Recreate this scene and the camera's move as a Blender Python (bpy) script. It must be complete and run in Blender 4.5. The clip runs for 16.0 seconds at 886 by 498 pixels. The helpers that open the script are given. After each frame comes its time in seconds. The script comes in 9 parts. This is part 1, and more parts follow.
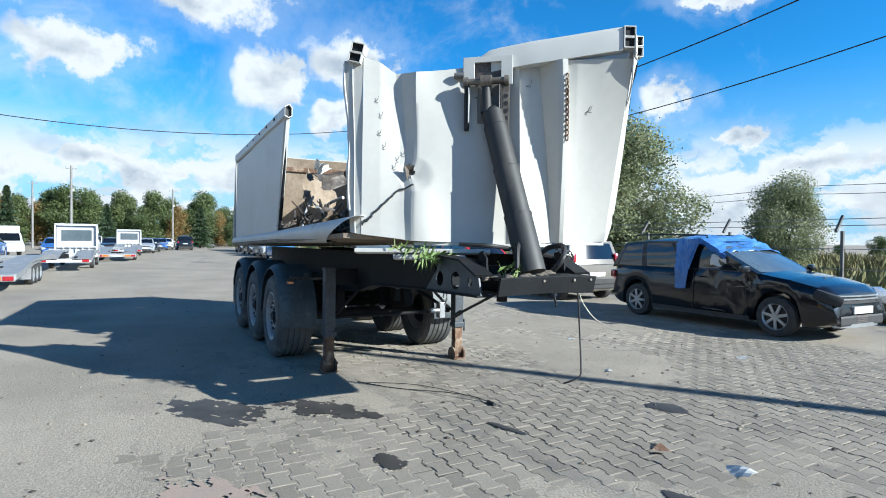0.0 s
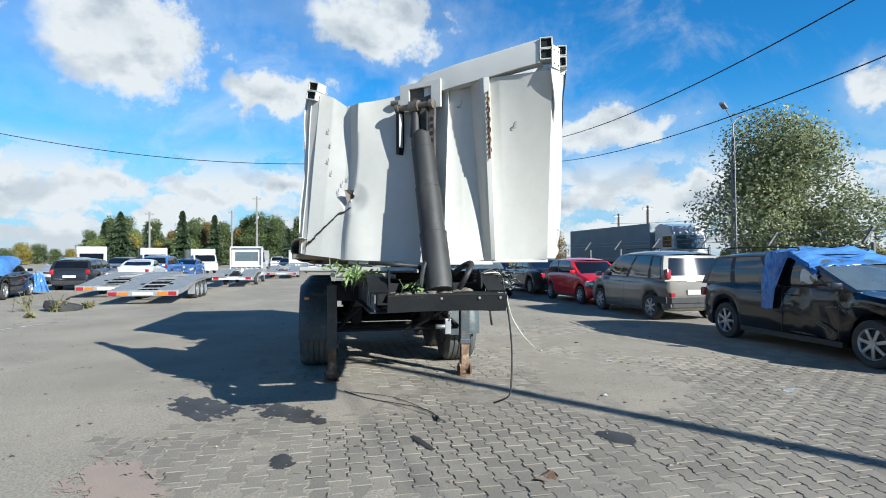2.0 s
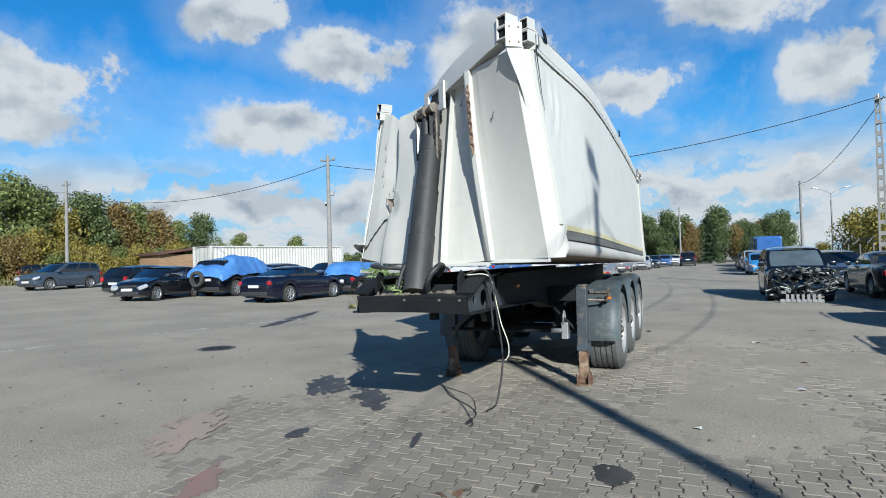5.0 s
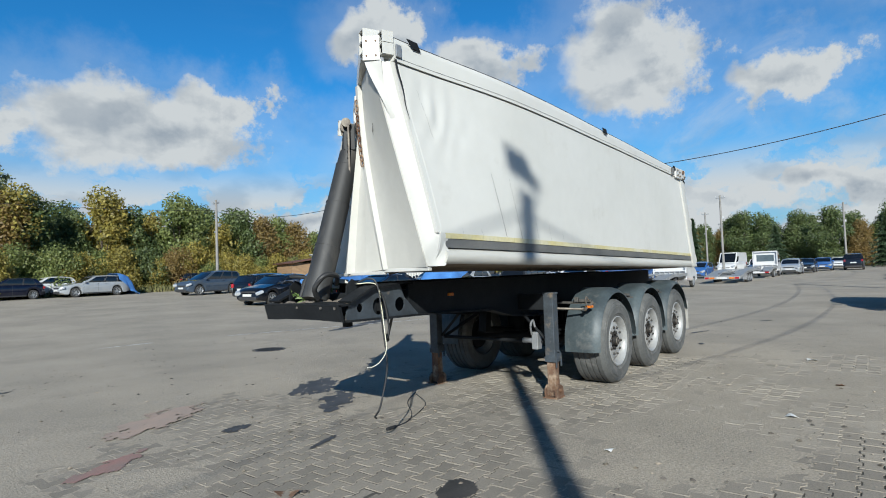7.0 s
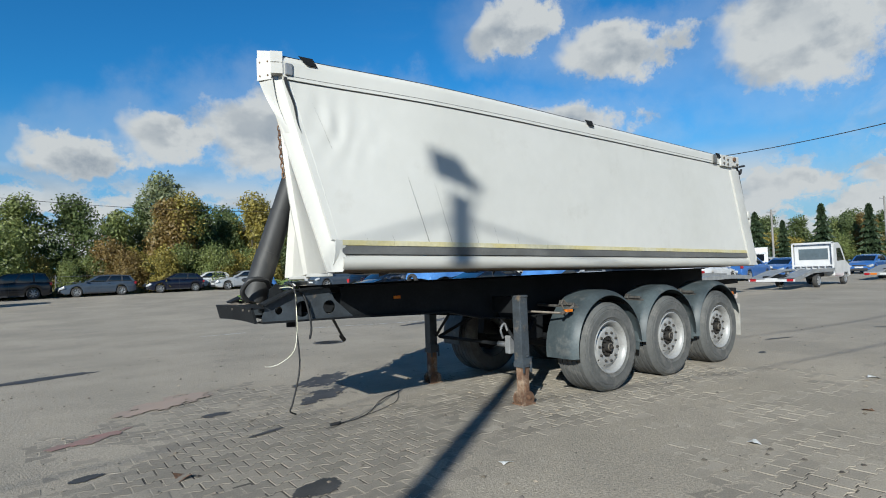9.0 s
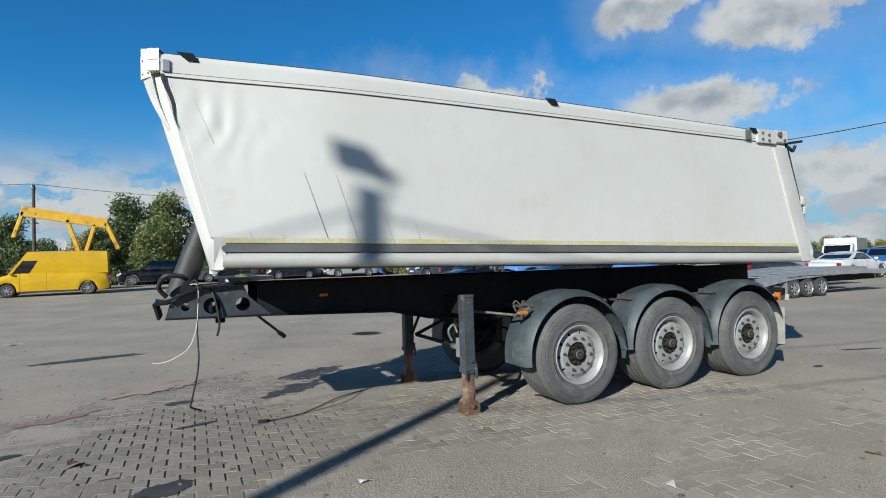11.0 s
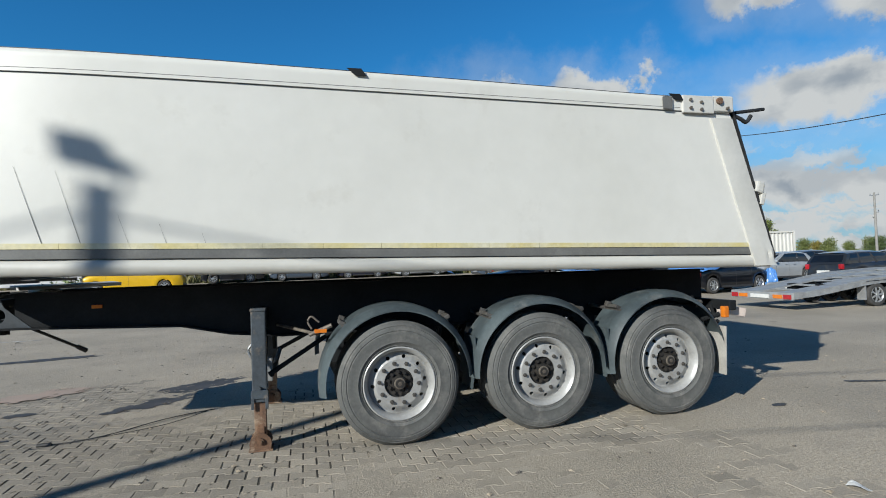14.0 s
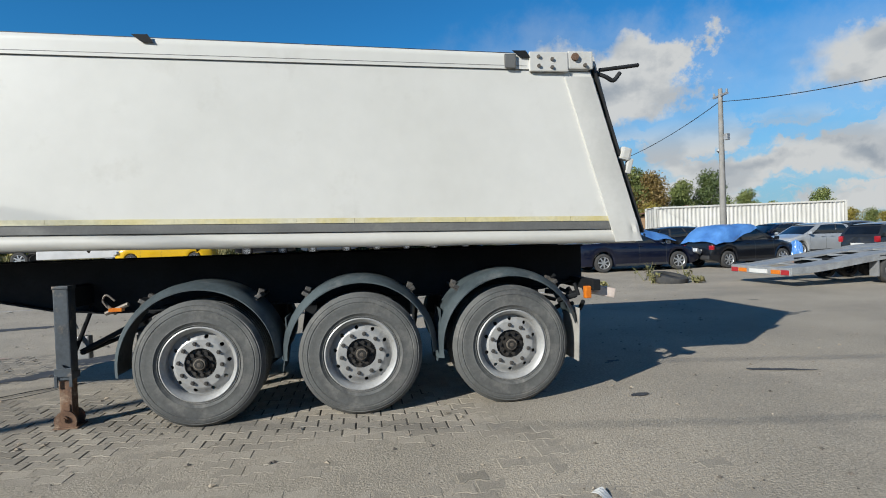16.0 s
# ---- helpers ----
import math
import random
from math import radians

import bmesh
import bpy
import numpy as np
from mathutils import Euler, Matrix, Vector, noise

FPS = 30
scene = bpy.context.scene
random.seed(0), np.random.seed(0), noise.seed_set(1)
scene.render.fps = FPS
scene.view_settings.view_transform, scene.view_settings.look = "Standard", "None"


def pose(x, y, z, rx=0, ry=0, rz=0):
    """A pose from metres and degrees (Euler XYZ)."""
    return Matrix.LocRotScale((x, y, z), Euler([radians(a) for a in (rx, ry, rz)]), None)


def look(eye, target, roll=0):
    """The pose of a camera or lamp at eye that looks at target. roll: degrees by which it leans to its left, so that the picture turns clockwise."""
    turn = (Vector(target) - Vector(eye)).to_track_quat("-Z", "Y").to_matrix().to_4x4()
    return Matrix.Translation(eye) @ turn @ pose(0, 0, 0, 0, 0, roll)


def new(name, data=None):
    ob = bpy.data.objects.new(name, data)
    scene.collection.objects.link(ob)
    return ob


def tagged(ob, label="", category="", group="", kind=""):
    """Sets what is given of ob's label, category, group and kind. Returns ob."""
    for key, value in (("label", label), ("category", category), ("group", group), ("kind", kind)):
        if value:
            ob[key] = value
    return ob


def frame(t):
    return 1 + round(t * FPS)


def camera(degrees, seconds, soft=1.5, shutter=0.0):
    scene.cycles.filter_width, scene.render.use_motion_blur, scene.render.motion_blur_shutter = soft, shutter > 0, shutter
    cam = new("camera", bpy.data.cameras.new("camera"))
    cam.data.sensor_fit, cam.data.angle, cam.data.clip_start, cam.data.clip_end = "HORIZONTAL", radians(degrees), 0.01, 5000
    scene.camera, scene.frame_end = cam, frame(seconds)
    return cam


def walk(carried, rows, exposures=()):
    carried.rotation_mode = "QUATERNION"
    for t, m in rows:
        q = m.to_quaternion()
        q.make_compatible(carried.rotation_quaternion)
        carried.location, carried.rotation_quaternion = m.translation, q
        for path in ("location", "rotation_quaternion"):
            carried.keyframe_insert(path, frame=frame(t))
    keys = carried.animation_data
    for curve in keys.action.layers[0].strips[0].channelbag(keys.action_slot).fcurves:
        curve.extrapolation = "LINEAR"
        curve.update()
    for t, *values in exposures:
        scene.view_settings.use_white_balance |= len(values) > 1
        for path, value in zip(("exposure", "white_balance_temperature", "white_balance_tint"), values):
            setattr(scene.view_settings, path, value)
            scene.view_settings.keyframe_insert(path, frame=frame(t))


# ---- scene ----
cam = camera(77.7, 16.0, soft=1.0)
PATH = [
    (0, (-2.49, 2.657, 1.497), (-0.736, 1.696, 1.466), 0.6),
    (0.5, (-2.77, 2.222, 1.509), (-0.979, 1.331, 1.495), 0.5),
    (1, (-3.027, 1.788, 1.513), (-1.176, 1.029, 1.524), 0.3),
    (1.5, (-3.177, 1.317, 1.518), (-1.267, 0.722, 1.54), 0.0),
    (2, (-3.354, 0.852, 1.521), (-1.397, 0.442, 1.548), -0.2),
    (2.5, (-3.385, 0.339, 1.523), (-1.396, 0.139, 1.547), -0.5),
    (3, (-3.467, -0.172, 1.512), (-1.467, -0.152, 1.538), -0.8),
    (3.5, (-3.442, -0.647, 1.505), (-1.458, -0.39, 1.53), -1.0),
    (4, (-3.364, -1.144, 1.511), (-1.422, -0.665, 1.54), -1.2),
    (4.5, (-3.261, -1.599, 1.53), (-1.374, -0.936, 1.559), -1.4),
    (4.7, (-3.176, -1.778, 1.507), (-1.314, -1.048, 1.541), -1.5),
    (6.8, (-2.192, -3.631, 1.485), (-0.582, -2.446, 1.563), -2.1),
    (7, (-2.068, -3.791, 1.46), (-0.497, -2.557, 1.54), -2.1),
    (7.5, (-1.776, -4.245, 1.461), (-0.303, -2.894, 1.546), -2.1),
    (8, (-1.462, -4.625, 1.482), (-0.068, -3.192, 1.56), -2.0),
    (8.5, (-1.09, -4.876, 1.496), (0.213, -3.361, 1.574), -2.1),
    (9, (-0.742, -5.171, 1.484), (0.472, -3.583, 1.56), -2.2),
    (9.2, (-0.548, -5.283, 1.479), (0.629, -3.669, 1.559), -2.1),
    (11.3, (1.386, -5.882, 1.504), (2.158, -4.037, 1.561), -2.0),
    (11.5, (1.59, -5.914, 1.504), (2.328, -4.056, 1.568), -2.1),
    (12, (2.068, -5.898, 1.489), (2.742, -4.016, 1.547), -2.0),
    (12.5, (2.53, -5.908, 1.47), (3.156, -4.01, 1.534), -2.1),
    (13, (3.037, -5.838, 1.468), (3.597, -3.919, 1.521), -2.0),
    (13.5, (3.464, -5.776, 1.477), (3.984, -3.845, 1.533), -2.0),
    (14, (3.967, -5.769, 1.494), (4.452, -3.829, 1.549), -1.9),
    (14.5, (4.452, -5.707, 1.489), (4.911, -3.761, 1.542), -1.9),
    (15, (4.974, -5.757, 1.473), (5.385, -3.8, 1.514), -2.0),
    (15.5, (5.487, -5.741, 1.457), (5.846, -3.774, 1.451), -1.8),
    (16, (6.03, -5.856, 1.465), (6.322, -3.878, 1.424), -2.0),
]
walk(cam, [(t, look(eye, target, roll)) for t, eye, target, roll in PATH], [(0.0, 1.04, 5850, 4), (2.5, 0.80, 6050, 5), (4.7, 0.59, 5950, 5), (7.0, 0.45, 6120, 5), (12.5, 0.35, 6200, 5), (16.0, 0.40, 6350, 7)])

# ---- world and sun ----
SUN_AZ, SUN_EL = 216.0, 26.0          # where the sun stands: degrees from +x, and above the horizon
sky_world = bpy.data.worlds.new("sky")
scene.world = sky_world
sky_world.use_nodes = True


# the clouds: bearing and height of the middle, half width and half height, in degrees
HIGH_CLOUDS = [(34, 21, 7, 2.4), (18.4, 19.3, 8.5, 5.0), (41, 13.5, 8.5, 3.2), (-5.6, 22.6, 8.5, 2.7), (-12.5, 15.6, 3.7, 3.9), (-20.5, 17.7, 4.4, 2.8),
               (-28, 11.9, 6.7, 2.2), (-18.4, 11.5, 2.9, 2.0), (-50.6, 12.8, 3, 2), (5, 16, 4.6, 2.3), (66.5, 13.7, 10.5, 3.9), (79.5, 13.5, 5, 2.8),
               (86, 11.2, 4, 1.7), (44.7, 24, 5, 2.8), (59, 16.4, 4, 2.2), (-54, 21.5, 4, 0.9), (-57.4, 10.5, 2, 1.1), (-95, 18, 7, 3), (140, 22, 8, 3.5)]
LOW_CLOUDS = [(28.3, 6.2, 5.9, 2.3), (20.3, 6, 3.9, 2), (43.2, 5.9, 4.7, 1.8), (-9.7, 6.3, 5.1, 2.4), (-22, 5.6, 4.5, 2), (-61.3, 6.5, 6.3, 1.5), (-55.2, 4.5, 5.2, 2.8), (-0.4, 7, 6.5, 1.4),
              (4, 6.9, 4, 1.9), (12, 6.1, 4.2, 1.7), (33, 5.3, 3.5, 3), (51.3, 6.4, 9, 1.5), (-36, 6, 6, 2), (-45, 5, 5, 1.5), (110, 6, 5, 1.5)]


def build_sky(nt):
    nodes, links = nt.nodes, nt.links
    nodes.clear()

    def N(kind, **kw):
        n = nodes.new(kind)
        for k, v in kw.items():
            n.inputs[k].default_value = v
        return n

    def M(op, a, b=None, c=None):
        n = nodes.new("ShaderNodeMath")
        n.operation = op
        for i, v in enumerate((a, b, c)):
            if v is None:
                continue
            if isinstance(v, (int, float)):
                n.inputs[i].default_value = v
            else:
                links.new(v, n.inputs[i])
        return n.outputs[0]

    def smooth(v, lo, hi):
        n = nodes.new("ShaderNodeMapRange")
        n.interpolation_type = "SMOOTHSTEP"
        n.inputs["From Min"].default_value, n.inputs["From Max"].default_value = lo, hi
        links.new(v, n.inputs["Value"])
        return n.outputs[0]

    sky = nodes.new("ShaderNodeTexSky")
    sky.sky_type = "NISHITA"
    sky.sun_disc = False
    sky.sun_elevation = radians(SUN_EL)
    sky.sun_rotation = radians(90 - SUN_AZ)
    sky.air_density, sky.dust_density, sky.ozone_density = 1.0, 0.0, 2.0
    deep = nodes.new("ShaderNodeHueSaturation")
    deep.inputs["Saturation"].default_value = 1.15
    deep.inputs["Value"].default_value = 1.0
    links.new(sky.outputs[0], deep.inputs["Color"])
    tint = nodes.new("ShaderNodeMix")
    tint.data_type, tint.blend_type = "RGBA", "MULTIPLY"
    tint.inputs["Factor"].default_value = 1.0
    tint.inputs["B"].default_value = (0.44, 1.38, 1.90, 1)
    links.new(deep.outputs[0], tint.inputs["A"])
    clear = nodes.new("ShaderNodeVectorMath")       # dims the sky above the view, so that shadows get less fill
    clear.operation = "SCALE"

    co = nodes.new("ShaderNodeTexCoord")
    sep = nodes.new("ShaderNodeSeparateXYZ")
    links.new(co.outputs["Generated"], sep.inputs[0])
    X, Y, Z = sep.outputs
    # heaped clouds: each a ragged oval at its bearing and height in the sky, and broken bands towards the horizon
    wide = math.degrees(1.0)
    ways = nodes.new("ShaderNodeCombineXYZ")
    links.new(M("MULTIPLY", M("ARCTAN2", Y, X), wide), ways.inputs[0])
    links.new(M("MULTIPLY", M("ARCSINE", Z), wide), ways.inputs[1])

    def ragged(scale, detail, rough, by):
        n = N("ShaderNodeTexNoise", Scale=scale, Detail=detail, Roughness=rough)
        links.new(co.outputs["Generated"], n.inputs["Vector"])
        off = nodes.new("ShaderNodeVectorMath")
        off.operation = "SUBTRACT"
        links.new(n.outputs["Color"], off.inputs[0])
        off.inputs[1].default_value = (0.5, 0.5, 0.5)
        mul = nodes.new("ShaderNodeVectorMath")
        mul.operation = "MULTIPLY"
        links.new(off.outputs[0], mul.inputs[0])
        mul.inputs[1].default_value = by
        return mul.outputs[0], n.outputs["Fac"]

    def plus(a, b):
        n = nodes.new("ShaderNodeVectorMath")
        n.operation = "ADD"
        links.new(a, n.inputs[0])
        links.new(b, n.inputs[1])
        return n.outputs[0]

    big_warp, big_fac = ragged(6.0, 4.0, 0.55, (15.0, 9.0, 0.0))
    fine_warp, fine_fac = ragged(20.0, 9.0, 0.66, (6.0, 4.0, 0.0))
    place = plus(plus(ways.outputs[0], big_warp), fine_warp)
    field = None
    for az, el, w, h in HIGH_CLOUDS + LOW_CLOUDS:
        n = nodes.new("ShaderNodeVectorMath")
        n.operation = "MULTIPLY_ADD"
        links.new(place, n.inputs[0])
        n.inputs[1].default_value = (1 / w, 1 / h, 0)
        n.inputs[2].default_value = (-az / w, -el / h, 0)
        ln = nodes.new("ShaderNodeVectorMath")
        ln.operation = "LENGTH"
        links.new(n.outputs[0], ln.inputs[0])
        field = ln.outputs["Value"] if field is None else M("SMOOTH_MIN", field, ln.outputs["Value"], 0.25)
    # the bands: noise drawn out sideways
    stretch = nodes.new("ShaderNodeVectorMath")
    stretch.operation = "MULTIPLY"
    links.new(plus(ways.outputs[0], fine_warp), stretch.inputs[0])
    stretch.inputs[1].default_value = (0.15, 0.40, 0)
    bandn = N("ShaderNodeTexNoise", Scale=1.0, Detail=6.0, Roughness=0.55)
    links.new(stretch.outputs[0], bandn.inputs["Vector"])
    band = M("MULTIPLY", smooth(bandn.outputs["Fac"], 0.38, 0.52), smooth(Z, 0.21, 0.11))
    dens = M("ADD", M("SUBTRACT", 1.12, field), M("MULTIPLY", M("SUBTRACT", fine_fac, 0.5), 1.1))
    cover = M("MAXIMUM", smooth(dens, -0.08, 0.48), band)
    veil = M("MULTIPLY", smooth(dens, -1.0, 0.2), 0.22)
    wisp = N("ShaderNodeTexNoise", Scale=3.4, Detail=9.0, Roughness=0.66, Distortion=0.6)
    links.new(co.outputs["Generated"], wisp.inputs["Vector"])
    wisps = M("MULTIPLY", M("MULTIPLY", smooth(wisp.outputs["Fac"], 0.50, 0.76), 0.50), M("MULTIPLY", smooth(Y, 0.85, 0.45), smooth(Z, 0.75, 0.48)))
    mask = M("MAXIMUM", M("MAXIMUM", cover, veil), wisps)
    # a heap is grey in its thick middle and low parts, white at its rim
    thick = smooth(dens, 0.40, 1.15)
    # the heaps are lit from above: brighter where the next higher air is thinner

    def heap(lift):
        n = N("ShaderNodeTexNoise", Scale=8.0, Detail=5.0, Roughness=0.5)
        off = nodes.new("ShaderNodeVectorMath")
        off.operation = "MULTIPLY_ADD"
        links.new(co.outputs["Generated"], off.inputs[0])
        off.inputs[1].default_value = (1.0, 1.0, 1.7)
        off.inputs[2].default_value = (0, 0, lift * 1.7)
        links.new(off.outputs[0], n.inputs["Vector"])
        return n.outputs["Fac"]
    lumps = smooth(M("SUBTRACT", heap(0.0), heap(0.035)), -0.16, 0.10)
    shade = M("SUBTRACT", M("ADD", 0.60, M("MULTIPLY", lumps, 0.58)), M("MULTIPLY", thick, 0.42))
    col = nodes.new("ShaderNodeMix")
    col.data_type = "RGBA"
    col.inputs["A"].default_value = (0.40, 0.47, 0.57, 1)
    col.inputs["B"].default_value = (1.0, 1.0, 1.0, 1)
    links.new(shade, col.inputs["Factor"])
    white = nodes.new("ShaderNodeVectorMath")
    white.operation = "SCALE"
    white.inputs["Scale"].default_value = 9.4
    links.new(col.outputs["Result"], white.inputs[0])
    mix = nodes.new("ShaderNodeMix")
    mix.data_type = "RGBA"
    links.new(mask, mix.inputs["Factor"])
    haze = nodes.new("ShaderNodeMix")
    haze.data_type = "RGBA"
    links.new(M("MULTIPLY", smooth(Z, 0.30, 0.0), 0.85), haze.inputs["Factor"])
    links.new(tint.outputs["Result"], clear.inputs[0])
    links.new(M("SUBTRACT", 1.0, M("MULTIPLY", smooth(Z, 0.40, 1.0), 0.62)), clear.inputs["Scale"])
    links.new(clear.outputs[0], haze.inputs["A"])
    haze.inputs["B"].default_value = (4.4, 6.3, 8.6, 1)
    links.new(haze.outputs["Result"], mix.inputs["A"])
    links.new(white.outputs[0], mix.inputs["B"])
    bg = nodes.new("ShaderNodeBackground")
    bg.inputs["Strength"].default_value = 0.050
    links.new(mix.outputs["Result"], bg.inputs["Color"])
    out = nodes.new("ShaderNodeOutputWorld")
    links.new(bg.outputs[0], out.inputs["Surface"])


build_sky(sky_world.node_tree)

sun = new("sun", bpy.data.lights.new("sun", "SUN"))
sun.data.energy, sun.data.angle, sun.data.color = 5.0, radians(0.55), (1.0, 0.955, 0.88)
sun.matrix_world = look((0, 0, 30), (-30 * math.cos(radians(SUN_AZ)), -30 * math.sin(radians(SUN_AZ)), 30 - 30 * math.tan(radians(SUN_EL))))


# ---- materials ----
def rgb(c):
    return (*c, 1.0)


def mat(name, c1, c2=None, rough=0.6, metal=0.0, scale=5.0, contrast=(0.35, 0.65), grain=0.12, gscale=60.0,
        bump=0.0, bscale=70.0, rand=0.0, island=0.0, coat=0.0, c3=None, scale3=1.2, cut3=(0.55, 0.7), rough2=None, stretch=None, spec=0.5):
    """A surface with a broad and a fine variation of colour, a relief, and, with c3, stains of a third colour."""
    m = bpy.data.materials.new(name)
    m.use_nodes = True
    nt = m.node_tree
    bsdf = nt.nodes["Principled BSDF"]
    L = nt.links.new
    co = nt.nodes.new("ShaderNodeTexCoord")
    vec = co.outputs["Object"]
    if stretch:
        mp = nt.nodes.new("ShaderNodeMapping")
        mp.inputs["Scale"].default_value = stretch
        L(vec, mp.inputs[0])
        vec = mp.outputs[0]
    info = nt.nodes.new("ShaderNodeObjectInfo")

    def noise_tex(s, d=5.0, r=0.55):
        n = nt.nodes.new("ShaderNodeTexNoise")
        n.inputs["Scale"].default_value, n.inputs["Detail"].default_value, n.inputs["Roughness"].default_value = s, d, r
        L(vec, n.inputs["Vector"])
        return n.outputs["Fac"]

    def span(v, lo, hi, a=0.0, b=1.0):
        n = nt.nodes.new("ShaderNodeMapRange")
        n.inputs["From Min"].default_value, n.inputs["From Max"].default_value = lo, hi
        n.inputs["To Min"].default_value, n.inputs["To Max"].default_value = a, b
        L(v, n.inputs["Value"])
        return n.outputs[0]

    def mixed(f, a, b):
        n = nt.nodes.new("ShaderNodeMix")
        n.data_type = "RGBA"
        L(f, n.inputs["Factor"])
        for key, v in (("A", a), ("B", b)):
            if isinstance(v, tuple):
                n.inputs[key].default_value = rgb(v)
            else:
                L(v, n.inputs[key])
        return n.outputs["Result"]

    c2 = c2 or tuple(0.8 * v for v in c1)
    col = mixed(span(noise_tex(scale), *contrast), c1, c2)
    if c3:
        f3 = span(noise_tex(scale3, 7.0, 0.65), *cut3)
        col = mixed(f3, col, c3)
    val = span(noise_tex(gscale, 3.0), 0.25, 0.75, 1 - grain, 1 + grain)
    for amount, source in ((rand, info.outputs["Random"]), (island, None)):
        if amount:
            if source is None:
                geo = nt.nodes.new("ShaderNodeNewGeometry")
                source = geo.outputs["Random Per Island"]
            mul = nt.nodes.new("ShaderNodeMath")
            mul.operation = "MULTIPLY"
            L(val, mul.inputs[0])
            L(span(source, 0.0, 1.0, 1 - amount, 1 + amount), mul.inputs[1])
            val = mul.outputs[0]
    sc = nt.nodes.new("ShaderNodeVectorMath")
    sc.operation = "SCALE"
    L(col, sc.inputs[0])
    L(val, sc.inputs["Scale"])
    L(sc.outputs[0], bsdf.inputs["Base Color"])
    bsdf.inputs["Metallic"].default_value = metal
    bsdf.inputs["Specular IOR Level"].default_value = spec
    if rough2 is None:
        bsdf.inputs["Roughness"].default_value = rough
    else:
        L(span(noise_tex(scale * 2.3), 0.3, 0.7, rough, rough2), bsdf.inputs["Roughness"])
    if coat:
        bsdf.inputs["Coat Weight"].default_value = coat
        bsdf.inputs["Coat Roughness"].default_value = 0.08
    if bump:
        b = nt.nodes.new("ShaderNodeBump")
        b.inputs["Strength"].default_value, b.inputs["Distance"].default_value = 1.0, bump
        L(noise_tex(bscale, 4.0), b.inputs["Height"])
        L(b.outputs[0], bsdf.inputs["Normal"])
    return m


def glass(name, tint=(0.02, 0.025, 0.03), rough=0.03):
    m = mat(name, tint, tuple(0.7 * v for v in tint), rough=rough, grain=0.05, scale=2.0, coat=0.6)
    m.node_tree.nodes["Principled BSDF"].inputs["IOR"].default_value = 1.5
    return m


def leaf_mat(name, c1, c2):
    m = mat(name, c1, c2, rough=0.55, scale=0.35, contrast=(0.3, 0.7), island=0.45, grain=0.2, gscale=1.5)
    b = m.node_tree.nodes["Principled BSDF"]
    b.inputs["Subsurface Weight"].default_value = 0.0
    nt = m.node_tree
    tr = nt.nodes.new("ShaderNodeBsdfTranslucent")
    tr.inputs["Color"].default_value = rgb(tuple(min(1, 1.5 * v) for v in c1))
    ad = nt.nodes.new("ShaderNodeMixShader")
    ad.inputs[0].default_value = 0.28
    out = nt.nodes["Material Output"]
    nt.links.new(b.outputs[0], ad.inputs[1])
    nt.links.new(tr.outputs[0], ad.inputs[2])
    nt.links.new(ad.outputs[0], out.inputs["Surface"])
    return m


M_GROUND = mat("dusty_yard", (0.345, 0.301, 0.238), (0.261, 0.231, 0.184), rough=0.92, scale=0.45, grain=0.30, gscale=48, bump=0.008, bscale=60,
               c3=(0.238, 0.211, 0.172), scale3=0.6, cut3=(0.52, 0.72))
M_JOINT = mat("dark_joint_soil", (0.08, 0.0704, 0.056), (0.052, 0.048, 0.0384), rough=0.95, scale=4, grain=0.3, gscale=60)
M_BLOCK = mat("paving_block", (0.317, 0.279, 0.224), (0.249, 0.221, 0.179), rough=0.9, scale=1.1, rand=0.14, island=0.14, grain=0.24, gscale=80, bump=0.003, bscale=160,
              c3=(0.296, 0.263, 0.213), scale3=0.5, cut3=(0.48, 0.68))
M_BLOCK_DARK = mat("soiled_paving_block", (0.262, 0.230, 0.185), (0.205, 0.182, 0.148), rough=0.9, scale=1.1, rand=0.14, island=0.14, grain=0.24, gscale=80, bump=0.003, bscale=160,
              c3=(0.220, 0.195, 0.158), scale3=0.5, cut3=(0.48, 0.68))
M_WHITE = mat("white_paint", (0.568, 0.56, 0.524), (0.532, 0.524, 0.484), rough=0.42, scale=0.7, grain=0.025, gscale=7, coat=0.0, rough2=0.52,
              c3=(0.44, 0.424, 0.38), scale3=1.6, cut3=(0.58, 0.82))
M_WHITE_WORN = mat("scuffed_white_paint", (0.528, 0.52, 0.488), (0.456, 0.448, 0.416), rough=0.45, scale=2.2, grain=0.04, gscale=20,
                   c3=(0.264, 0.232, 0.2), scale3=4.5, cut3=(0.66, 0.74))
M_DARKSTEEL = mat("dark_grey_chassis_paint", (0.0075, 0.0085, 0.010), (0.013, 0.0145, 0.016), rough=0.7, scale=4, grain=0.2, gscale=40, spec=0.22,
                  c3=(0.055, 0.047, 0.04), scale3=3.0, cut3=(0.68, 0.86), bump=0.001)
M_FENDER = mat("grey_plastic", (0.066, 0.084, 0.090), (0.038, 0.049, 0.054), rough=0.5, scale=3, grain=0.16, gscale=30, spec=0.4,
               c3=(0.16, 0.158, 0.15), scale3=4.5, cut3=(0.56, 0.82))
M_LEG = mat("blue_grey_steel", (0.056, 0.068, 0.08), (0.036, 0.0416, 0.048), rough=0.5, metal=0.1, scale=6, grain=0.2, gscale=40,
            c3=(0.176, 0.136, 0.096), scale3=5, cut3=(0.6, 0.75))
M_RUST = mat("rusty_steel", (0.168, 0.092, 0.052), (0.088, 0.048, 0.0304), rough=0.85, scale=9, grain=0.25, gscale=60, bump=0.002, bscale=120,
             c3=(0.288, 0.216, 0.152), scale3=7, cut3=(0.5, 0.65))
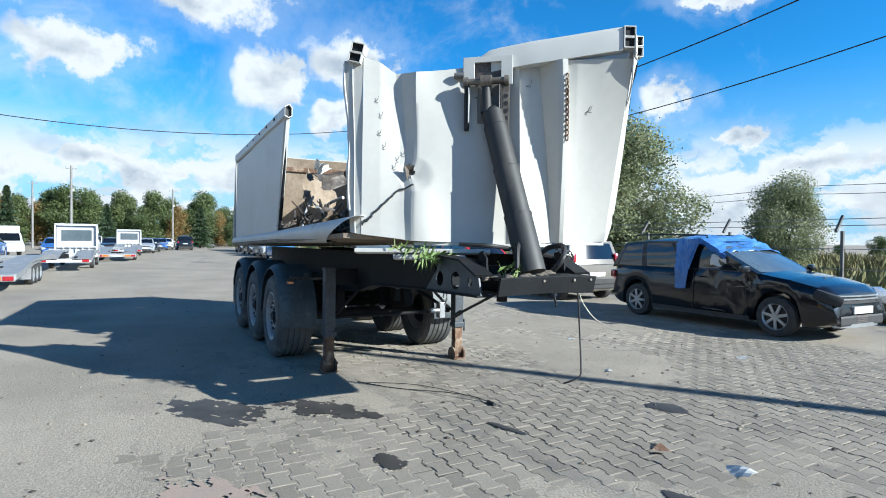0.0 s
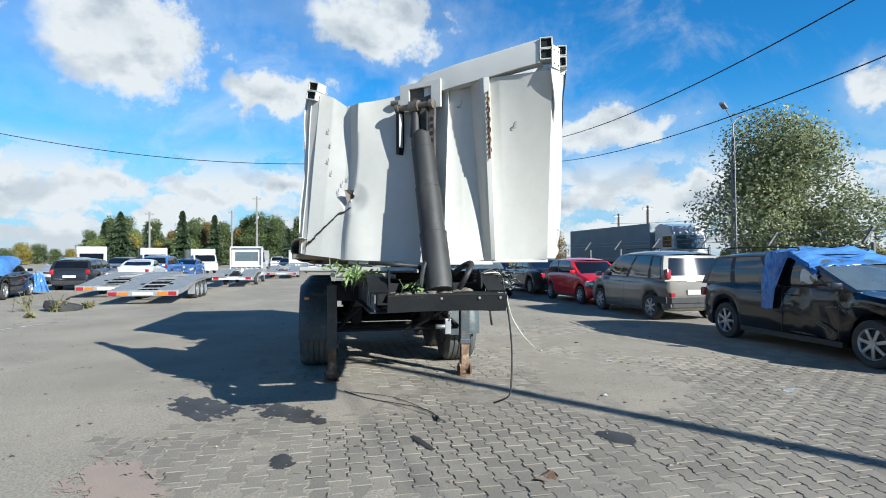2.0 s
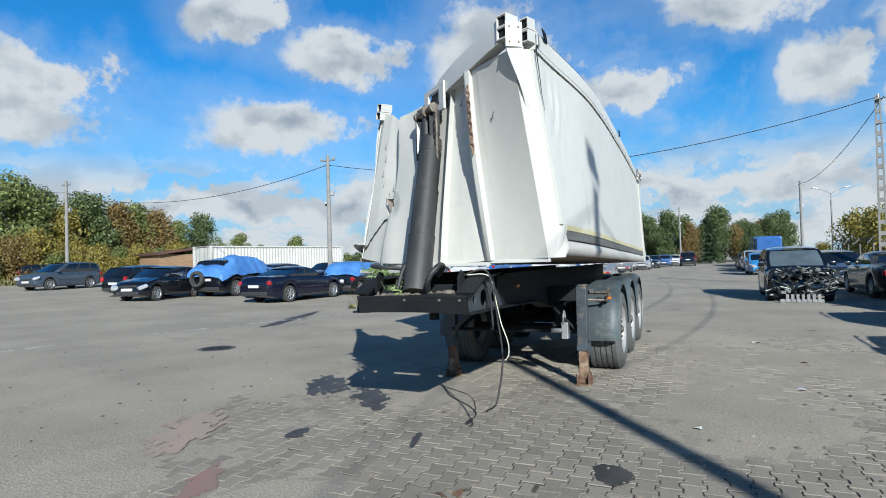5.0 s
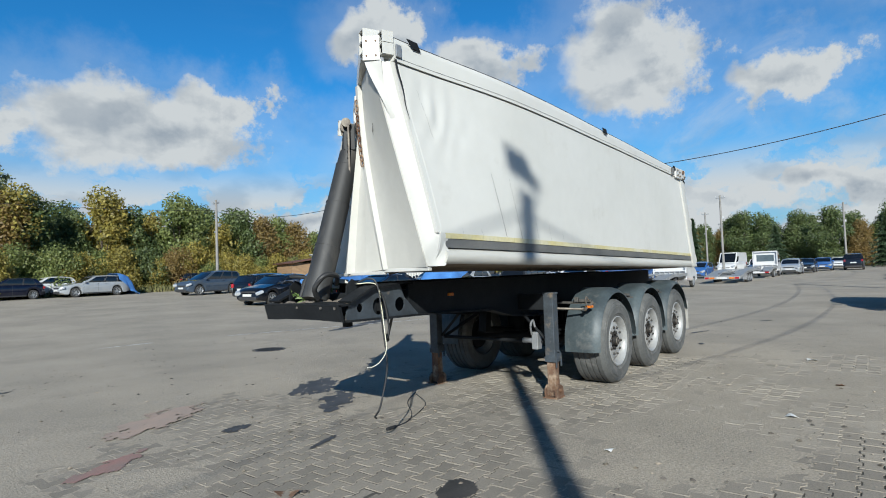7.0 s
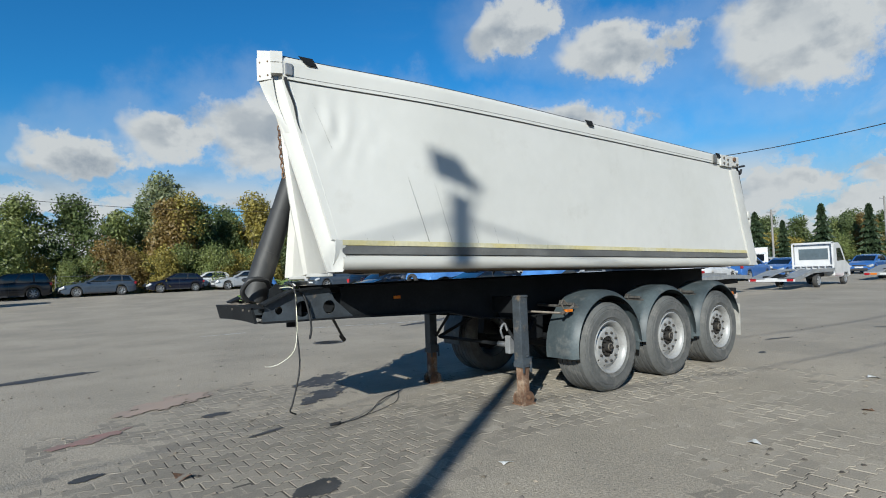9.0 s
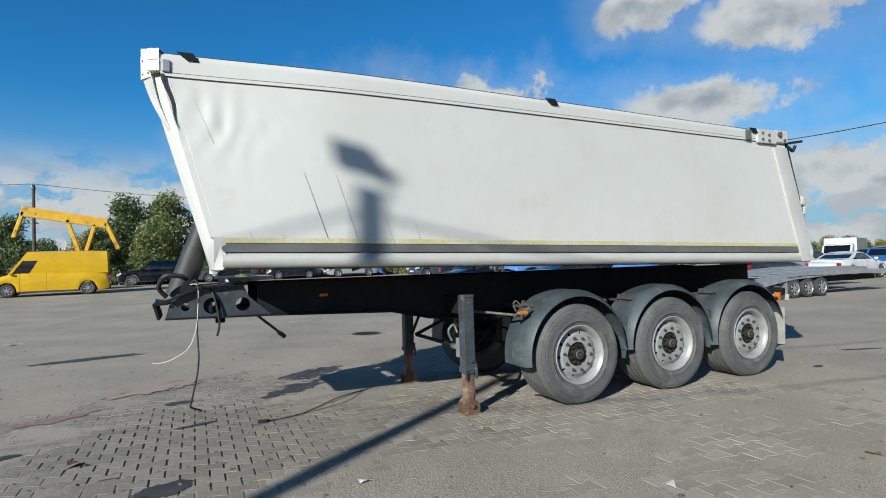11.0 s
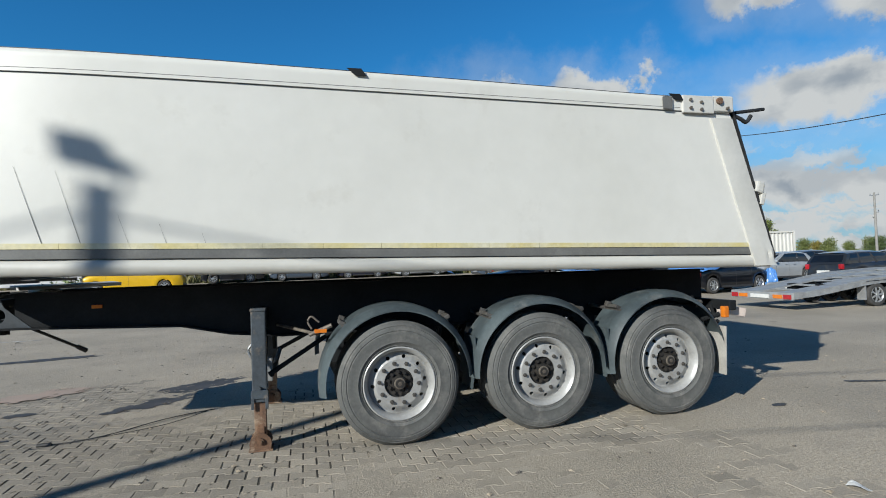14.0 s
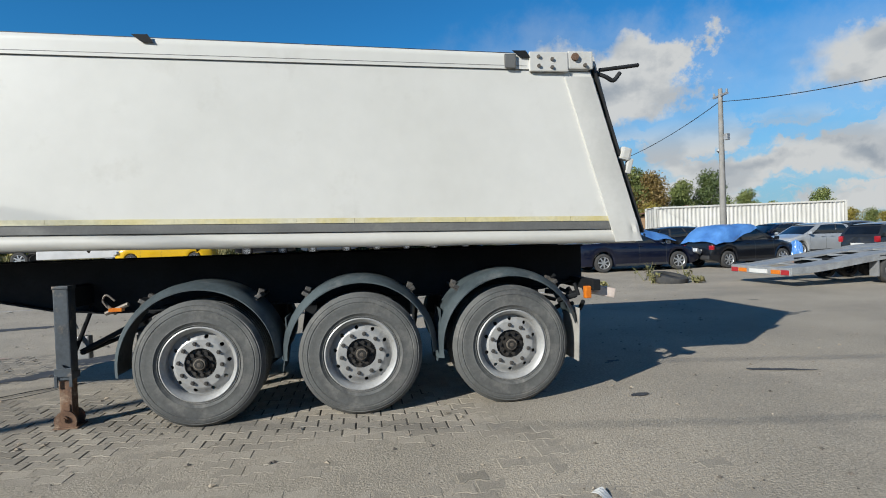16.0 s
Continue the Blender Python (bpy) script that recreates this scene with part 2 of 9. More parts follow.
M_TYRE = mat("dusty_rubber", (0.098, 0.100, 0.096), (0.064, 0.065, 0.063), rough=0.85, scale=3, grain=0.15, gscale=40, bump=0.0015, bscale=90,
             c3=(0.175, 0.17, 0.157), scale3=3.2, cut3=(0.50, 0.72))
M_BLACK = mat("black_rubber", (0.0144, 0.0144, 0.0152), (0.024, 0.024, 0.024), rough=0.6, scale=8, grain=0.15)
M_RIM = mat("silver_wheel_paint", (0.345, 0.345, 0.336), (0.27, 0.268, 0.26), rough=0.42, metal=0.15, scale=7, grain=0.10, gscale=40,
            c3=(0.20, 0.165, 0.135), scale3=6, cut3=(0.66, 0.80))
M_HUB = mat("greasy_hub_steel", (0.016, 0.015, 0.014), (0.035, 0.031, 0.027), rough=0.6, metal=0.2, scale=14, grain=0.3)
M_BOLT = mat("bolt_steel", (0.24, 0.224, 0.2), (0.128, 0.112, 0.096), rough=0.5, metal=0.6, scale=20, grain=0.2)
M_DARKNUT = mat("dull_nut_steel", (0.105, 0.10, 0.092), (0.06, 0.055, 0.05), rough=0.55, metal=0.3, scale=20, grain=0.2)
M_CYL = mat("grey_ram_paint", (0.0384, 0.0384, 0.0376), (0.0224, 0.0224, 0.0224), rough=0.6, metal=0.1, scale=3, grain=0.1, gscale=25,
            c3=(0.08, 0.0736, 0.064), scale3=4, cut3=(0.55, 0.8), stretch=(1, 1, 0.35))
M_BARE = mat("bare_dirty_metal", (0.2, 0.176, 0.144), (0.096, 0.08, 0.068), rough=0.6, metal=0.4, scale=10, grain=0.25, gscale=60)
M_YELLOW = mat("faded_yellow_tape", (0.50, 0.43, 0.20), (0.53, 0.49, 0.32), rough=0.5, scale=2.6, contrast=(0.35, 0.65), grain=0.12, gscale=30,
               c3=(0.54, 0.52, 0.42), scale3=2.0, cut3=(0.5, 0.7))
# white paint toned darker for faces that came out too bright in the sun
M_FRONT = mat("dulled_white_paint", (0.48, 0.468, 0.428), (0.44, 0.428, 0.388), rough=0.5, scale=1.3, grain=0.035, gscale=12,
              c3=(0.42, 0.40, 0.355), scale3=3.0, cut3=(0.60, 0.84))
M_STRIPE = mat("grey_rubber_strip", (0.135, 0.135, 0.128), (0.105, 0.105, 0.10), rough=0.5, scale=3, grain=0.12,
               c3=(0.176, 0.172, 0.16), scale3=2.4, cut3=(0.55, 0.75))
M_FLAP = mat("pale_rubber", (0.34, 0.33, 0.30), (0.25, 0.24, 0.22), rough=0.8)
M_ORANGE = mat("orange_lens", (0.6, 0.176, 0.016), (0.48, 0.128, 0.016), rough=0.2, scale=20, grain=0.1, coat=0.5)
M_REDLENS = mat("red_lens", (0.36, 0.016, 0.024), (0.24, 0.012, 0.016), rough=0.15, scale=20, grain=0.1, coat=0.6)
M_CLEAR = mat("clear_lamp_lens", (0.50, 0.52, 0.54), (0.30, 0.31, 0.32), rough=0.12, scale=25, grain=0.2, coat=0.8, metal=0.2)
M_INSIDE = mat("rusty_tub_lining", (0.25, 0.195, 0.14), (0.165, 0.122, 0.083), rough=0.85, scale=2.2, grain=0.2, gscale=20, bump=0.003,
               c3=(0.29, 0.235, 0.175), scale3=1.4, cut3=(0.5, 0.7))
M_SCRAP = mat("scrap_metal", (0.128, 0.112, 0.096), (0.056, 0.048, 0.044), rough=0.6, metal=0.4, scale=12, grain=0.3)
M_PLATE = mat("pale_plate", (0.576, 0.576, 0.56), (0.496, 0.496, 0.48), rough=0.4, scale=8, grain=0.05)
M_OIL = mat("oil_stain", (0.034, 0.032, 0.029), (0.066, 0.061, 0.056), rough=0.6, scale=3, grain=0.25, gscale=50)
M_CONCRETE = mat("concrete_post", (0.25, 0.24, 0.225), (0.19, 0.185, 0.172), rough=0.9, scale=3, grain=0.12, gscale=50, bump=0.003)
M_GALV = mat("galvanised_steel", (0.336, 0.344, 0.352), (0.264, 0.272, 0.28), rough=0.5, metal=0.5, scale=6, grain=0.12)
M_TARP = mat("blue_tarpaulin", (0.085, 0.22, 0.50), (0.050, 0.14, 0.37), rough=0.28, scale=1.6, grain=0.10, gscale=20, bump=0.003, bscale=6)
M_BARK = mat("bark", (0.096, 0.076, 0.056), (0.06, 0.048, 0.036), rough=0.95, scale=4, grain=0.25, gscale=20, bump=0.01, bscale=14)
M_GRASS = mat("dry_grass", (0.128, 0.136, 0.048), (0.192, 0.16, 0.072), rough=0.9, scale=0.5, grain=0.3, gscale=8, island=0.35)
M_WEED = mat("fresh_weed", (0.096, 0.16, 0.036), (0.144, 0.192, 0.056), rough=0.6, scale=6, island=0.3)


# ---- mesh tools ----
def lerp(a, b, t):
    return a + (b - a) * t


def step01(v, lo, hi):
    t = max(0.0, min(1.0, (v - lo) / (hi - lo)))
    return t * t * (3 - 2 * t)


def mesh_from(name, bm, smooth=False):
    bmesh.ops.recalc_face_normals(bm, faces=bm.faces)
    me = bpy.data.meshes.new(name)
    bm.to_mesh(me)
    bm.free()
    if smooth:
        for p in me.polygons:
            p.use_smooth = True
        me.set_sharp_from_angle(angle=radians(38))
    return me


def part(name, bm, material, parent, label="", smooth=False, matrix=None):
    ob = new(name, mesh_from(name, bm, smooth))
    ob.data.materials.append(material)
    ob.parent = parent
    if matrix is not None:
        ob.matrix_basis = matrix
    if label:
        tagged(ob, label=label)
    return ob


def reuse(name, mesh, parent, matrix, label=""):
    ob = new(name, mesh)
    ob.parent = parent
    ob.matrix_basis = matrix
    if label:
        tagged(ob, label=label)
    return ob


def thing(name, label, category, m=None, group="", kind=""):
    ob = new(name)
    ob.empty_display_size = 0.2
    ob.matrix_basis = m or Matrix()
    return tagged(ob, label=label, category=category, group=group, kind=kind)


def solid(name, bm, material, label, category, m=None, group="", kind="", smooth=False):
    ob = new(name, mesh_from(name, bm, smooth))
    ob.data.materials.append(material)
    ob.matrix_basis = m or Matrix()
    return tagged(ob, label=label, category=category, group=group, kind=kind)


def box(bm, a, b, bev=0.0):
    g = bmesh.ops.create_cube(bm, size=1.0)["verts"]
    for v in g:
        v.co = Vector([a[i] + (v.co[i] + 0.5) * (b[i] - a[i]) for i in range(3)])
    if bev:
        edges = list({e for v in g for e in v.link_edges})
        bmesh.ops.bevel(bm, geom=edges, offset=bev, segments=2, profile=0.6, affect="EDGES")
    return bm


def obox(bm, centre, size, m, bev=0.0):
    """A box of that size round centre, turned by the 4x4 m."""
    start = len(bm.verts)
    box(bm, [-s / 2 for s in size], [s / 2 for s in size], bev)
    bm.verts.ensure_lookup_table()
    for v in bm.verts[start:]:
        v.co = Vector(centre) + m.to_3x3() @ v.co
    return bm


def rod(bm, p0, p1, r0, r1=None, seg=12, caps=True):
    p0, p1 = Vector(p0), Vector(p1)
    r1 = r0 if r1 is None else r1
    q = (p1 - p0).to_track_quat("Z", "Y").to_matrix()
    rings = []
    for p, r in ((p0, r0), (p1, r1)):
        rings.append([bm.verts.new(p + q @ Vector((r * math.cos(a), r * math.sin(a), 0))) for a in (2 * math.pi * i / seg for i in range(seg))])
    for i in range(seg):
        j = (i + 1) % seg
        bm.faces.new((rings[0][i], rings[0][j], rings[1][j], rings[1][i]))
    if caps:
        bm.faces.new(rings[0][::-1])
        bm.faces.new(rings[1])
    return bm


def hose(bm, pts, r, seg=8):
    """A tube through points, rounded by a spline."""
    pts = [Vector(p) for p in pts]
    line = []
    n = len(pts)
    for i in range(n - 1):
        a, b, c, d = pts[max(i - 1, 0)], pts[i], pts[i + 1], pts[min(i + 2, n - 1)]
        for k in range(6):
            t = k / 6
            line.append(0.5 * (2 * b + (c - a) * t + (2 * a - 5 * b + 4 * c - d) * t * t + (3 * b - a - 3 * c + d) * t ** 3))
    line.append(pts[-1])
    rings = []
    for i, p in enumerate(line):
        d = (line[min(i + 1, len(line) - 1)] - line[max(i - 1, 0)]).normalized()
        q = d.to_track_quat("Z", "Y").to_matrix()
        rings.append([bm.verts.new(p + q @ Vector((r * math.cos(a), r * math.sin(a), 0))) for a in (2 * math.pi * k / seg for k in range(seg))])
    for u, v in zip(rings, rings[1:]):
        for k in range(seg):
            j = (k + 1) % seg
            bm.faces.new((u[k], u[j], v[j], v[k]))
    bm.faces.new(rings[0][::-1])
    bm.faces.new(rings[-1])
    return bm


def prism(bm, poly, axis, lo, hi):
    """A polygon of two coordinates drawn out along an axis (0, 1 or 2)."""
    def put(p, w):
        c = list(p)
        c.insert(axis, w)
        return bm.verts.new(c)
    a = [put(p, lo) for p in poly]
    b = [put(p, hi) for p in poly]
    n = len(poly)
    for i in range(n):
        j = (i + 1) % n
        bm.faces.new((a[i], a[j], b[j], b[i]))
    bm.faces.new(a[::-1])
    bm.faces.new(b)
    return bm


def turned(bm, profile, seg=32, axis="Y", closed=True, centre=(0, 0, 0)):
    """A ring turned round an axis from a profile of (radius, place along the axis)."""
    c = Vector(centre)
    cols = []
    for i in range(seg):
        a = 2 * math.pi * i / seg
        if axis == "Y":
            cols.append([bm.verts.new(c + Vector((r * math.cos(a), h, r * math.sin(a)))) for r, h in profile])
        else:
            cols.append([bm.verts.new(c + Vector((r * math.cos(a), r * math.sin(a), h))) for r, h in profile])
    n = len(profile)
    for i in range(seg):
        u, v = cols[i], cols[(i + 1) % seg]
        for k in range(n if closed else n - 1):
            j = (k + 1) % n
            bm.faces.new((u[k], u[j], v[j], v[k]))
    return bm


def sheet(bm, f, nu, nv, thick=None):
    """A surface from f(u, v), with u and v from 0 to 1, given a thickness along the vector thick."""
    front = [[bm.verts.new(f(i / nu, j / nv)) for j in range(nv + 1)] for i in range(nu + 1)]
    for i in range(nu):
        for j in range(nv):
            bm.faces.new((front[i][j], front[i + 1][j], front[i + 1][j + 1], front[i][j + 1]))
    if thick is not None:
        t = Vector(thick)
        back = [[bm.verts.new(v.co + t) for v in row] for row in front]
        for i in range(nu):
            for j in range(nv):
                bm.faces.new((back[i][j], back[i][j + 1], back[i + 1][j + 1], back[i + 1][j]))
        for i in range(nu):
            for j in (0, nv):
                bm.faces.new((front[i][j], front[i + 1][j], back[i + 1][j], back[i][j]))
        for j in range(nv):
            for i in (0, nu):
                bm.faces.new((front[i][j], front[i][j + 1], back[i][j + 1], back[i][j]))
    return bm


def BM():
    return bmesh.new()


def fast(name, verts, faces, material):
    me = bpy.data.meshes.new(name)
    me.from_pydata(verts, [], faces)
    me.materials.append(material)
    return me


# ---- ground ----
def rise(x, y):
    d = max(0.0, y - 10.0)
    return min(0.70, 0.021 * d * d / (d + 2.0))


PAVE = (-5.0, 11.5, -6.6, 3.2)      # stretch of yard with block paving


def dirt_height(x, y):
    """How high the trodden dirt lies over the tops of the paving blocks."""
    x0, x1, y0, y1 = PAVE
    edge = min(x - x0, x1 - x, y - y0, y1 - y)
    if edge <= 0.0:
        return 0.0
    n = noise.fractal(Vector((x * 0.42, y * 0.42, 1.7)), 1.0, 2.0, 4) + 0.35 * noise.noise(Vector((x * 2.2, y * 2.2, 5.0)))
    side = 0.55 * (y - 0.55 - max(-1.5, min(2.0, x)))
    side = max(lerp(-0.75, -0.34, step01(x, 2.6, 4.6) * step01(-y, 0.8, 1.8)), side) + 1.0 * math.exp(-((x - 2.6) / 1.5) ** 2 - ((y + 2.2) / 0.8) ** 2) + 0.40 * max(0.0, x - 6.8)
    side += 0.65 * step01(x, 1.9, 3.2) * step01(y, -1.7, -0.9)
    h = 0.0085 * (n + side)
    h = max(-0.013, min(0.0045, h))
    k = min(1.0, edge / 0.5)
    return k * h + (1 - k) * 0.0035


def build_ground():
    x0, x1, y0, y1 = PAVE
    far = [2, 4, 6, 9, 12, 16, 20, 25, 30, 36, 42, 50, 70, 120, 250, 600, 1800]

    def lines(lo, hi, step):
        n = int((hi - lo) / step)
        return [lo - d for d in far[::-1]] + [lo + (hi - lo) * i / n for i in range(n + 1)] + [hi + d for d in far]
    xs, ys = lines(x0 - 0.1, x1 + 0.1, 0.06), lines(y0 - 0.1, y1 + 0.1, 0.06)
    verts = [(x, y, dirt_height(x, y) + rise(x, y)) for x in xs for y in ys]
    ny = len(ys)
    faces = [(i * ny + j, (i + 1) * ny + j, (i + 1) * ny + j + 1, i * ny + j + 1) for i in range(len(xs) - 1) for j in range(ny - 1)]
    me = fast("ground", verts, faces, M_GROUND)
    me.materials.append(M_JOINT)
    heights = [v[2] for v in verts]
    for p, f in zip(me.polygons, faces):
        if sum(heights[k] for k in f) < -0.016:
            p.material_index = 1
    for p in me.polygons:
        p.use_smooth = True
    return tagged(new("ground", me), "dusty grey yard of trodden dirt over old paving", "ground", kind="structure")


ground = build_ground()


def stain(label, x, y, rx, ry, turn, seed, material=None, ragged=0.35, n=40, z=0.0045):
    """A thin stain lying on the yard: small scales gathered by a noise, denser in the middle."""
    bm = BM()
    m = pose(x, y, z + 0.0002 * seed, 0, 0, turn)
    if ragged < 0.05:
        mid = bm.verts.new((0, 0, 0))
        rim = [bm.verts.new((rx * math.cos(2 * math.pi * i / n), ry * math.sin(2 * math.pi * i / n), 0)) for i in range(n)]
        for i in range(n):
            bm.faces.new((mid, rim[i], rim[(i + 1) % n]))
        return solid("stain", bm, material or M_OIL, label, "stain", m, kind="structure")
    cell = max(0.008, min(0.020, min(rx, ry) / 6))
    nx, ny = int(1.5 * rx / cell), int(1.5 * ry / cell)
    made = {}

    def corner(i, j):
        if (i, j) not in made:
            q = noise.noise_vector(Vector((i * 1.7 + seed, j * 1.7, seed)))
            made[(i, j)] = bm.verts.new((i * cell + 0.4 * cell * q.x, j * cell + 0.4 * cell * q.y, 0))
        return made[(i, j)]
    for i in range(-nx, nx):
        for j in range(-ny, ny):
            px, py = (i + 0.5) * cell, (j + 0.5) * cell
            d = (px / rx) ** 2 + (py / ry) ** 2
            wob = noise.fractal(Vector((px * 5.0 + seed * 3.1, py * 9.0, seed)), 0.7, 2.0, 5)
            if d < 0.72 + 0.95 * ragged * wob:
                bm.faces.new((corner(i, j), corner(i + 1, j), corner(i + 1, j + 1), corner(i, j + 1)))
    if not bm.faces:
        bm.faces.new((corner(-1, -1), corner(1, -1), corner(1, 1), corner(-1, 1)))
    return solid("stain", bm, material or M_OIL, label, "stain", m, kind="structure")


# ---- the tipper trailer ----
M_AIRLINE = mat("cream_air_line", (0.62, 0.58, 0.38), (0.70, 0.68, 0.58), rough=0.4, scale=2.0)
trailer = thing("tipper_trailer", "white tipper semi-trailer with a crushed front wall, parked on the yard", "trailer")


def thing_part(name, label=""):
    ob = new(name)
    ob.parent = trailer
    ob.empty_display_size = 0.1
    if label:
        tagged(ob, label=label)
    return ob


def z_top(x):
    d = x - 0.85
    return 3.212 - 0.0325 * d + 0.00095 * d * d


def z_low(x):
    return 1.510 - 0.0215 * (x - 1.29)


def x_front(z):
    return lerp(1.285, 0.845, max(0.0, (z - 1.50) / 1.70))


def x_rear(z):
    return lerp(8.50, 8.09, max(0.0, (z - 1.40) / 1.62))


def y_left(x, z):
    """The left wall: bellied along its length, drawn in towards the front, and creased at the front top corner."""
    y = -1.245 + (0.0055 if x < 4.2 else 0.0030) * (x - 4.2) ** 2 * step01(z, 1.2, 3.2)
    up = step01(z, 1.75, 3.1)
    y += 0.055 * math.exp(-((x - 0.6) / 1.3) ** 2) * up + 0.075 * math.exp(-((x - 0.9) / 0.95) ** 2)
    # slanting creases where the corner was pushed in
    near = math.exp(-((x - 1.32 + 0.25 * (z - 2.6)) / 0.30) ** 2) * math.exp(-((z - 2.66) / 0.26) ** 2)
    q = noise.noise_vector(Vector((x * 2.6, z * 2.2, 6)))
    y += near * (0.004 * math.sin(30 * (x - 0.30 * z) + 5 * q.x) + 0.012 * noise.noise(Vector((x * 9 + 2 * z, z * 4.5, 3))))
    y += 0.0035 * noise.fractal(Vector((x * 0.8, z * 0.9, 8)), 1.0, 2.0, 2)
    return y


def build_left_wall():
    def rail(x):
        return -0.19 + 0.0065 * (x - 0.85)

    def wall(u, v):
        z = lerp(1.755, 3.02, v)
        x = lerp(x_front(z) - 0.004, x_rear(z), u ** 1.6)
        zz = lerp(z_low(x) + 0.245, z_top(x) + rail(x), v)
        return Vector((x, y_left(x, zz), zz))
    part("left_wall", sheet(BM(), wall, 150, 40, (0, 0.05, 0)), M_WHITE, trailer, "white painted steel side wall, wrinkled at the front top corner", True)

    def top(u, v):
        z = lerp(3.025, 3.21, v)
        x = lerp(x_front(z), x_rear(z) - 0.02, u)
        zz = z_top(x) + lerp(rail(x) + 0.006, 0.0, v)
        out = 0.006 if v < 0.87 else 0.0
        return Vector((x, y_left(x, zz) - 0.012 - out * 0.6 + 0.02 * step01(v, 0.85, 1.0), zz))
    part("top_rail", sheet(BM(), top, 70, 8, (0, 0.10, 0)), M_WHITE, trailer, "white rounded top rail", True)
    # groove under the rail

    def groove(u, v):
        z = 3.02
        x = lerp(x_front(z) + 0.01, 8.08, u)
        zz = z_top(x) + rail(x) + 0.001 + 0.005 * v
        return Vector((x, y_left(x, zz) - 0.004, zz))
    part("rail_groove", sheet(BM(), groove, 60, 1, (0, 0.01, 0)), M_STRIPE, trailer)

    def seam(dz, out):
        pts = []
        for k in range(40):
            x = lerp(0.90, 7.50, k / 39)
            zz = z_top(x) + (rail(x) + dz if dz < 0.1 else 0.002)
            pts.append((x, y_left(x, zz) - out, zz))
        return hose(BM(), pts, 0.0035 if dz < 0.1 else 0.006, 5)
    part("rail_seam", seam(0.034, 0.014), M_STRIPE, trailer)
    part("cover_cord", seam(0.2, -0.012), M_BLACK, trailer, "black cord along the top rail")

    def strip(d0, d1, out):
        def f(u, v):
            x = lerp(1.30, 8.33, u)
            zz = z_low(x) + lerp(d0, d1, v)
            return Vector((x, y_left(x, zz) - out, zz))
        return f
    part("side_strip", sheet(BM(), strip(0.132, 0.202, 0.0), 50, 2, (0, 0.04, 0)), M_STRIPE, trailer, "grey rubber side strip")
    # the yellow tape is laid in lengths that nearly touch
    n = 15
    for i in range(n):
        a, b = 1.30 + (8.32 - 1.30) * i / n, 1.30 + (8.32 - 1.30) * (i + 1) / n - 0.0025

        def tape(u, v):
            x = lerp(a, b, u)
            zz = z_low(x) + lerp(0.204, 0.246, v)
            return Vector((x, y_left(x, zz) - 0.006, zz))
        part("reflective_tape", sheet(BM(), tape, 4, 1, (0, 0.006, 0)), M_YELLOW, trailer, "faded yellow reflective tape" if i == 0 else "")

    def tube(u, v):
        x = lerp(1.30, 8.46, u)
        a = lerp(0.0, 1.0, v) * math.pi * 0.72
        zc = z_low(x) + 0.065
        r = 0.070
        dent = 0.004 * noise.fractal(Vector((x * 2.2, v * 2, 4)), 1.0, 2.0, 3)
        return Vector((x, y_left(x, zc) + 0.055 - (r - dent) * math.sin(a + 0.35) - 0.0, zc + (r - dent) * math.cos(a + 0.35) * 0.98))
    part("lower_rail", sheet(BM(), tube, 80, 14, (0, 0.03, 0.012)), M_FRONT, trailer, "rounded white lower side rail", True)

    def belly(u, v):
        y = lerp(-1.17, 1.17, v)
        x = lerp(1.34 + 0.5 * max(0.0, y + 0.1), 8.44, u)
        return Vector((x, y, z_low(x) + 0.016 - 0.02 * math.sin(math.pi * v) ** 0.6))
    part("tub_floor", sheet(BM(), belly, 24, 14, (0, 0, 0.04)), M_INSIDE, trailer, "rusty steel tub floor", True)
    # rear end post of the wall, with a folded edge

    def post(u, v):
        z = lerp(1.42, 3.06, v)
        x = x_rear(z) + lerp(-0.235, 0.015, u)
        zz = lerp(z_low(8.4) + 0.02, z_top(8.1) - 0.19, v)
        ding = 0.05 * step01(0.25 - v, 0.0, 0.25) * (u ** 2) * noise.noise(Vector((u * 6, v * 14, 2)))
        return Vector((x, y_left(x, zz) - 0.022 - 0.006 * math.sin(math.pi * u) + ding, zz))
    part("rear_post", sheet(BM(), post, 8, 26, (0, 0.05, 0)), M_WHITE_WORN, trailer, "white rear corner post, dented and grimy at its foot", True)


build_left_wall()


# front wall: the folds that run down it from the left corner to the right one, each by its top and foot
CORNER = (Vector((0.800, -0.930, 3.03)), Vector((1.226, -1.047, 1.500)))
RIB_A = (Vector((1.105, -0.440, 3.03)), Vector((1.245, -0.545, 1.490)))
RIB_B = (Vector((1.430, -0.185, 3.06)), Vector((1.265, -0.100, 1.464)))
RIB_C = (Vector((1.875, 0.542, 2.96)), Vector((1.634, 0.663, 1.490)))
POST = (Vector((2.190, 0.920, 3.12)), Vector((1.865, 1.050, 1.540)))


def fold(a, b, k, top=(0, 0), foot=(0, 0), dz=0.0):
    """A line between two folds, pushed by (x, y) at its top and at its foot."""
    return (a[0].lerp(b[0], k) + Vector((*top, dz)), a[1].lerp(b[1], k) + Vector((*foot, 0)))


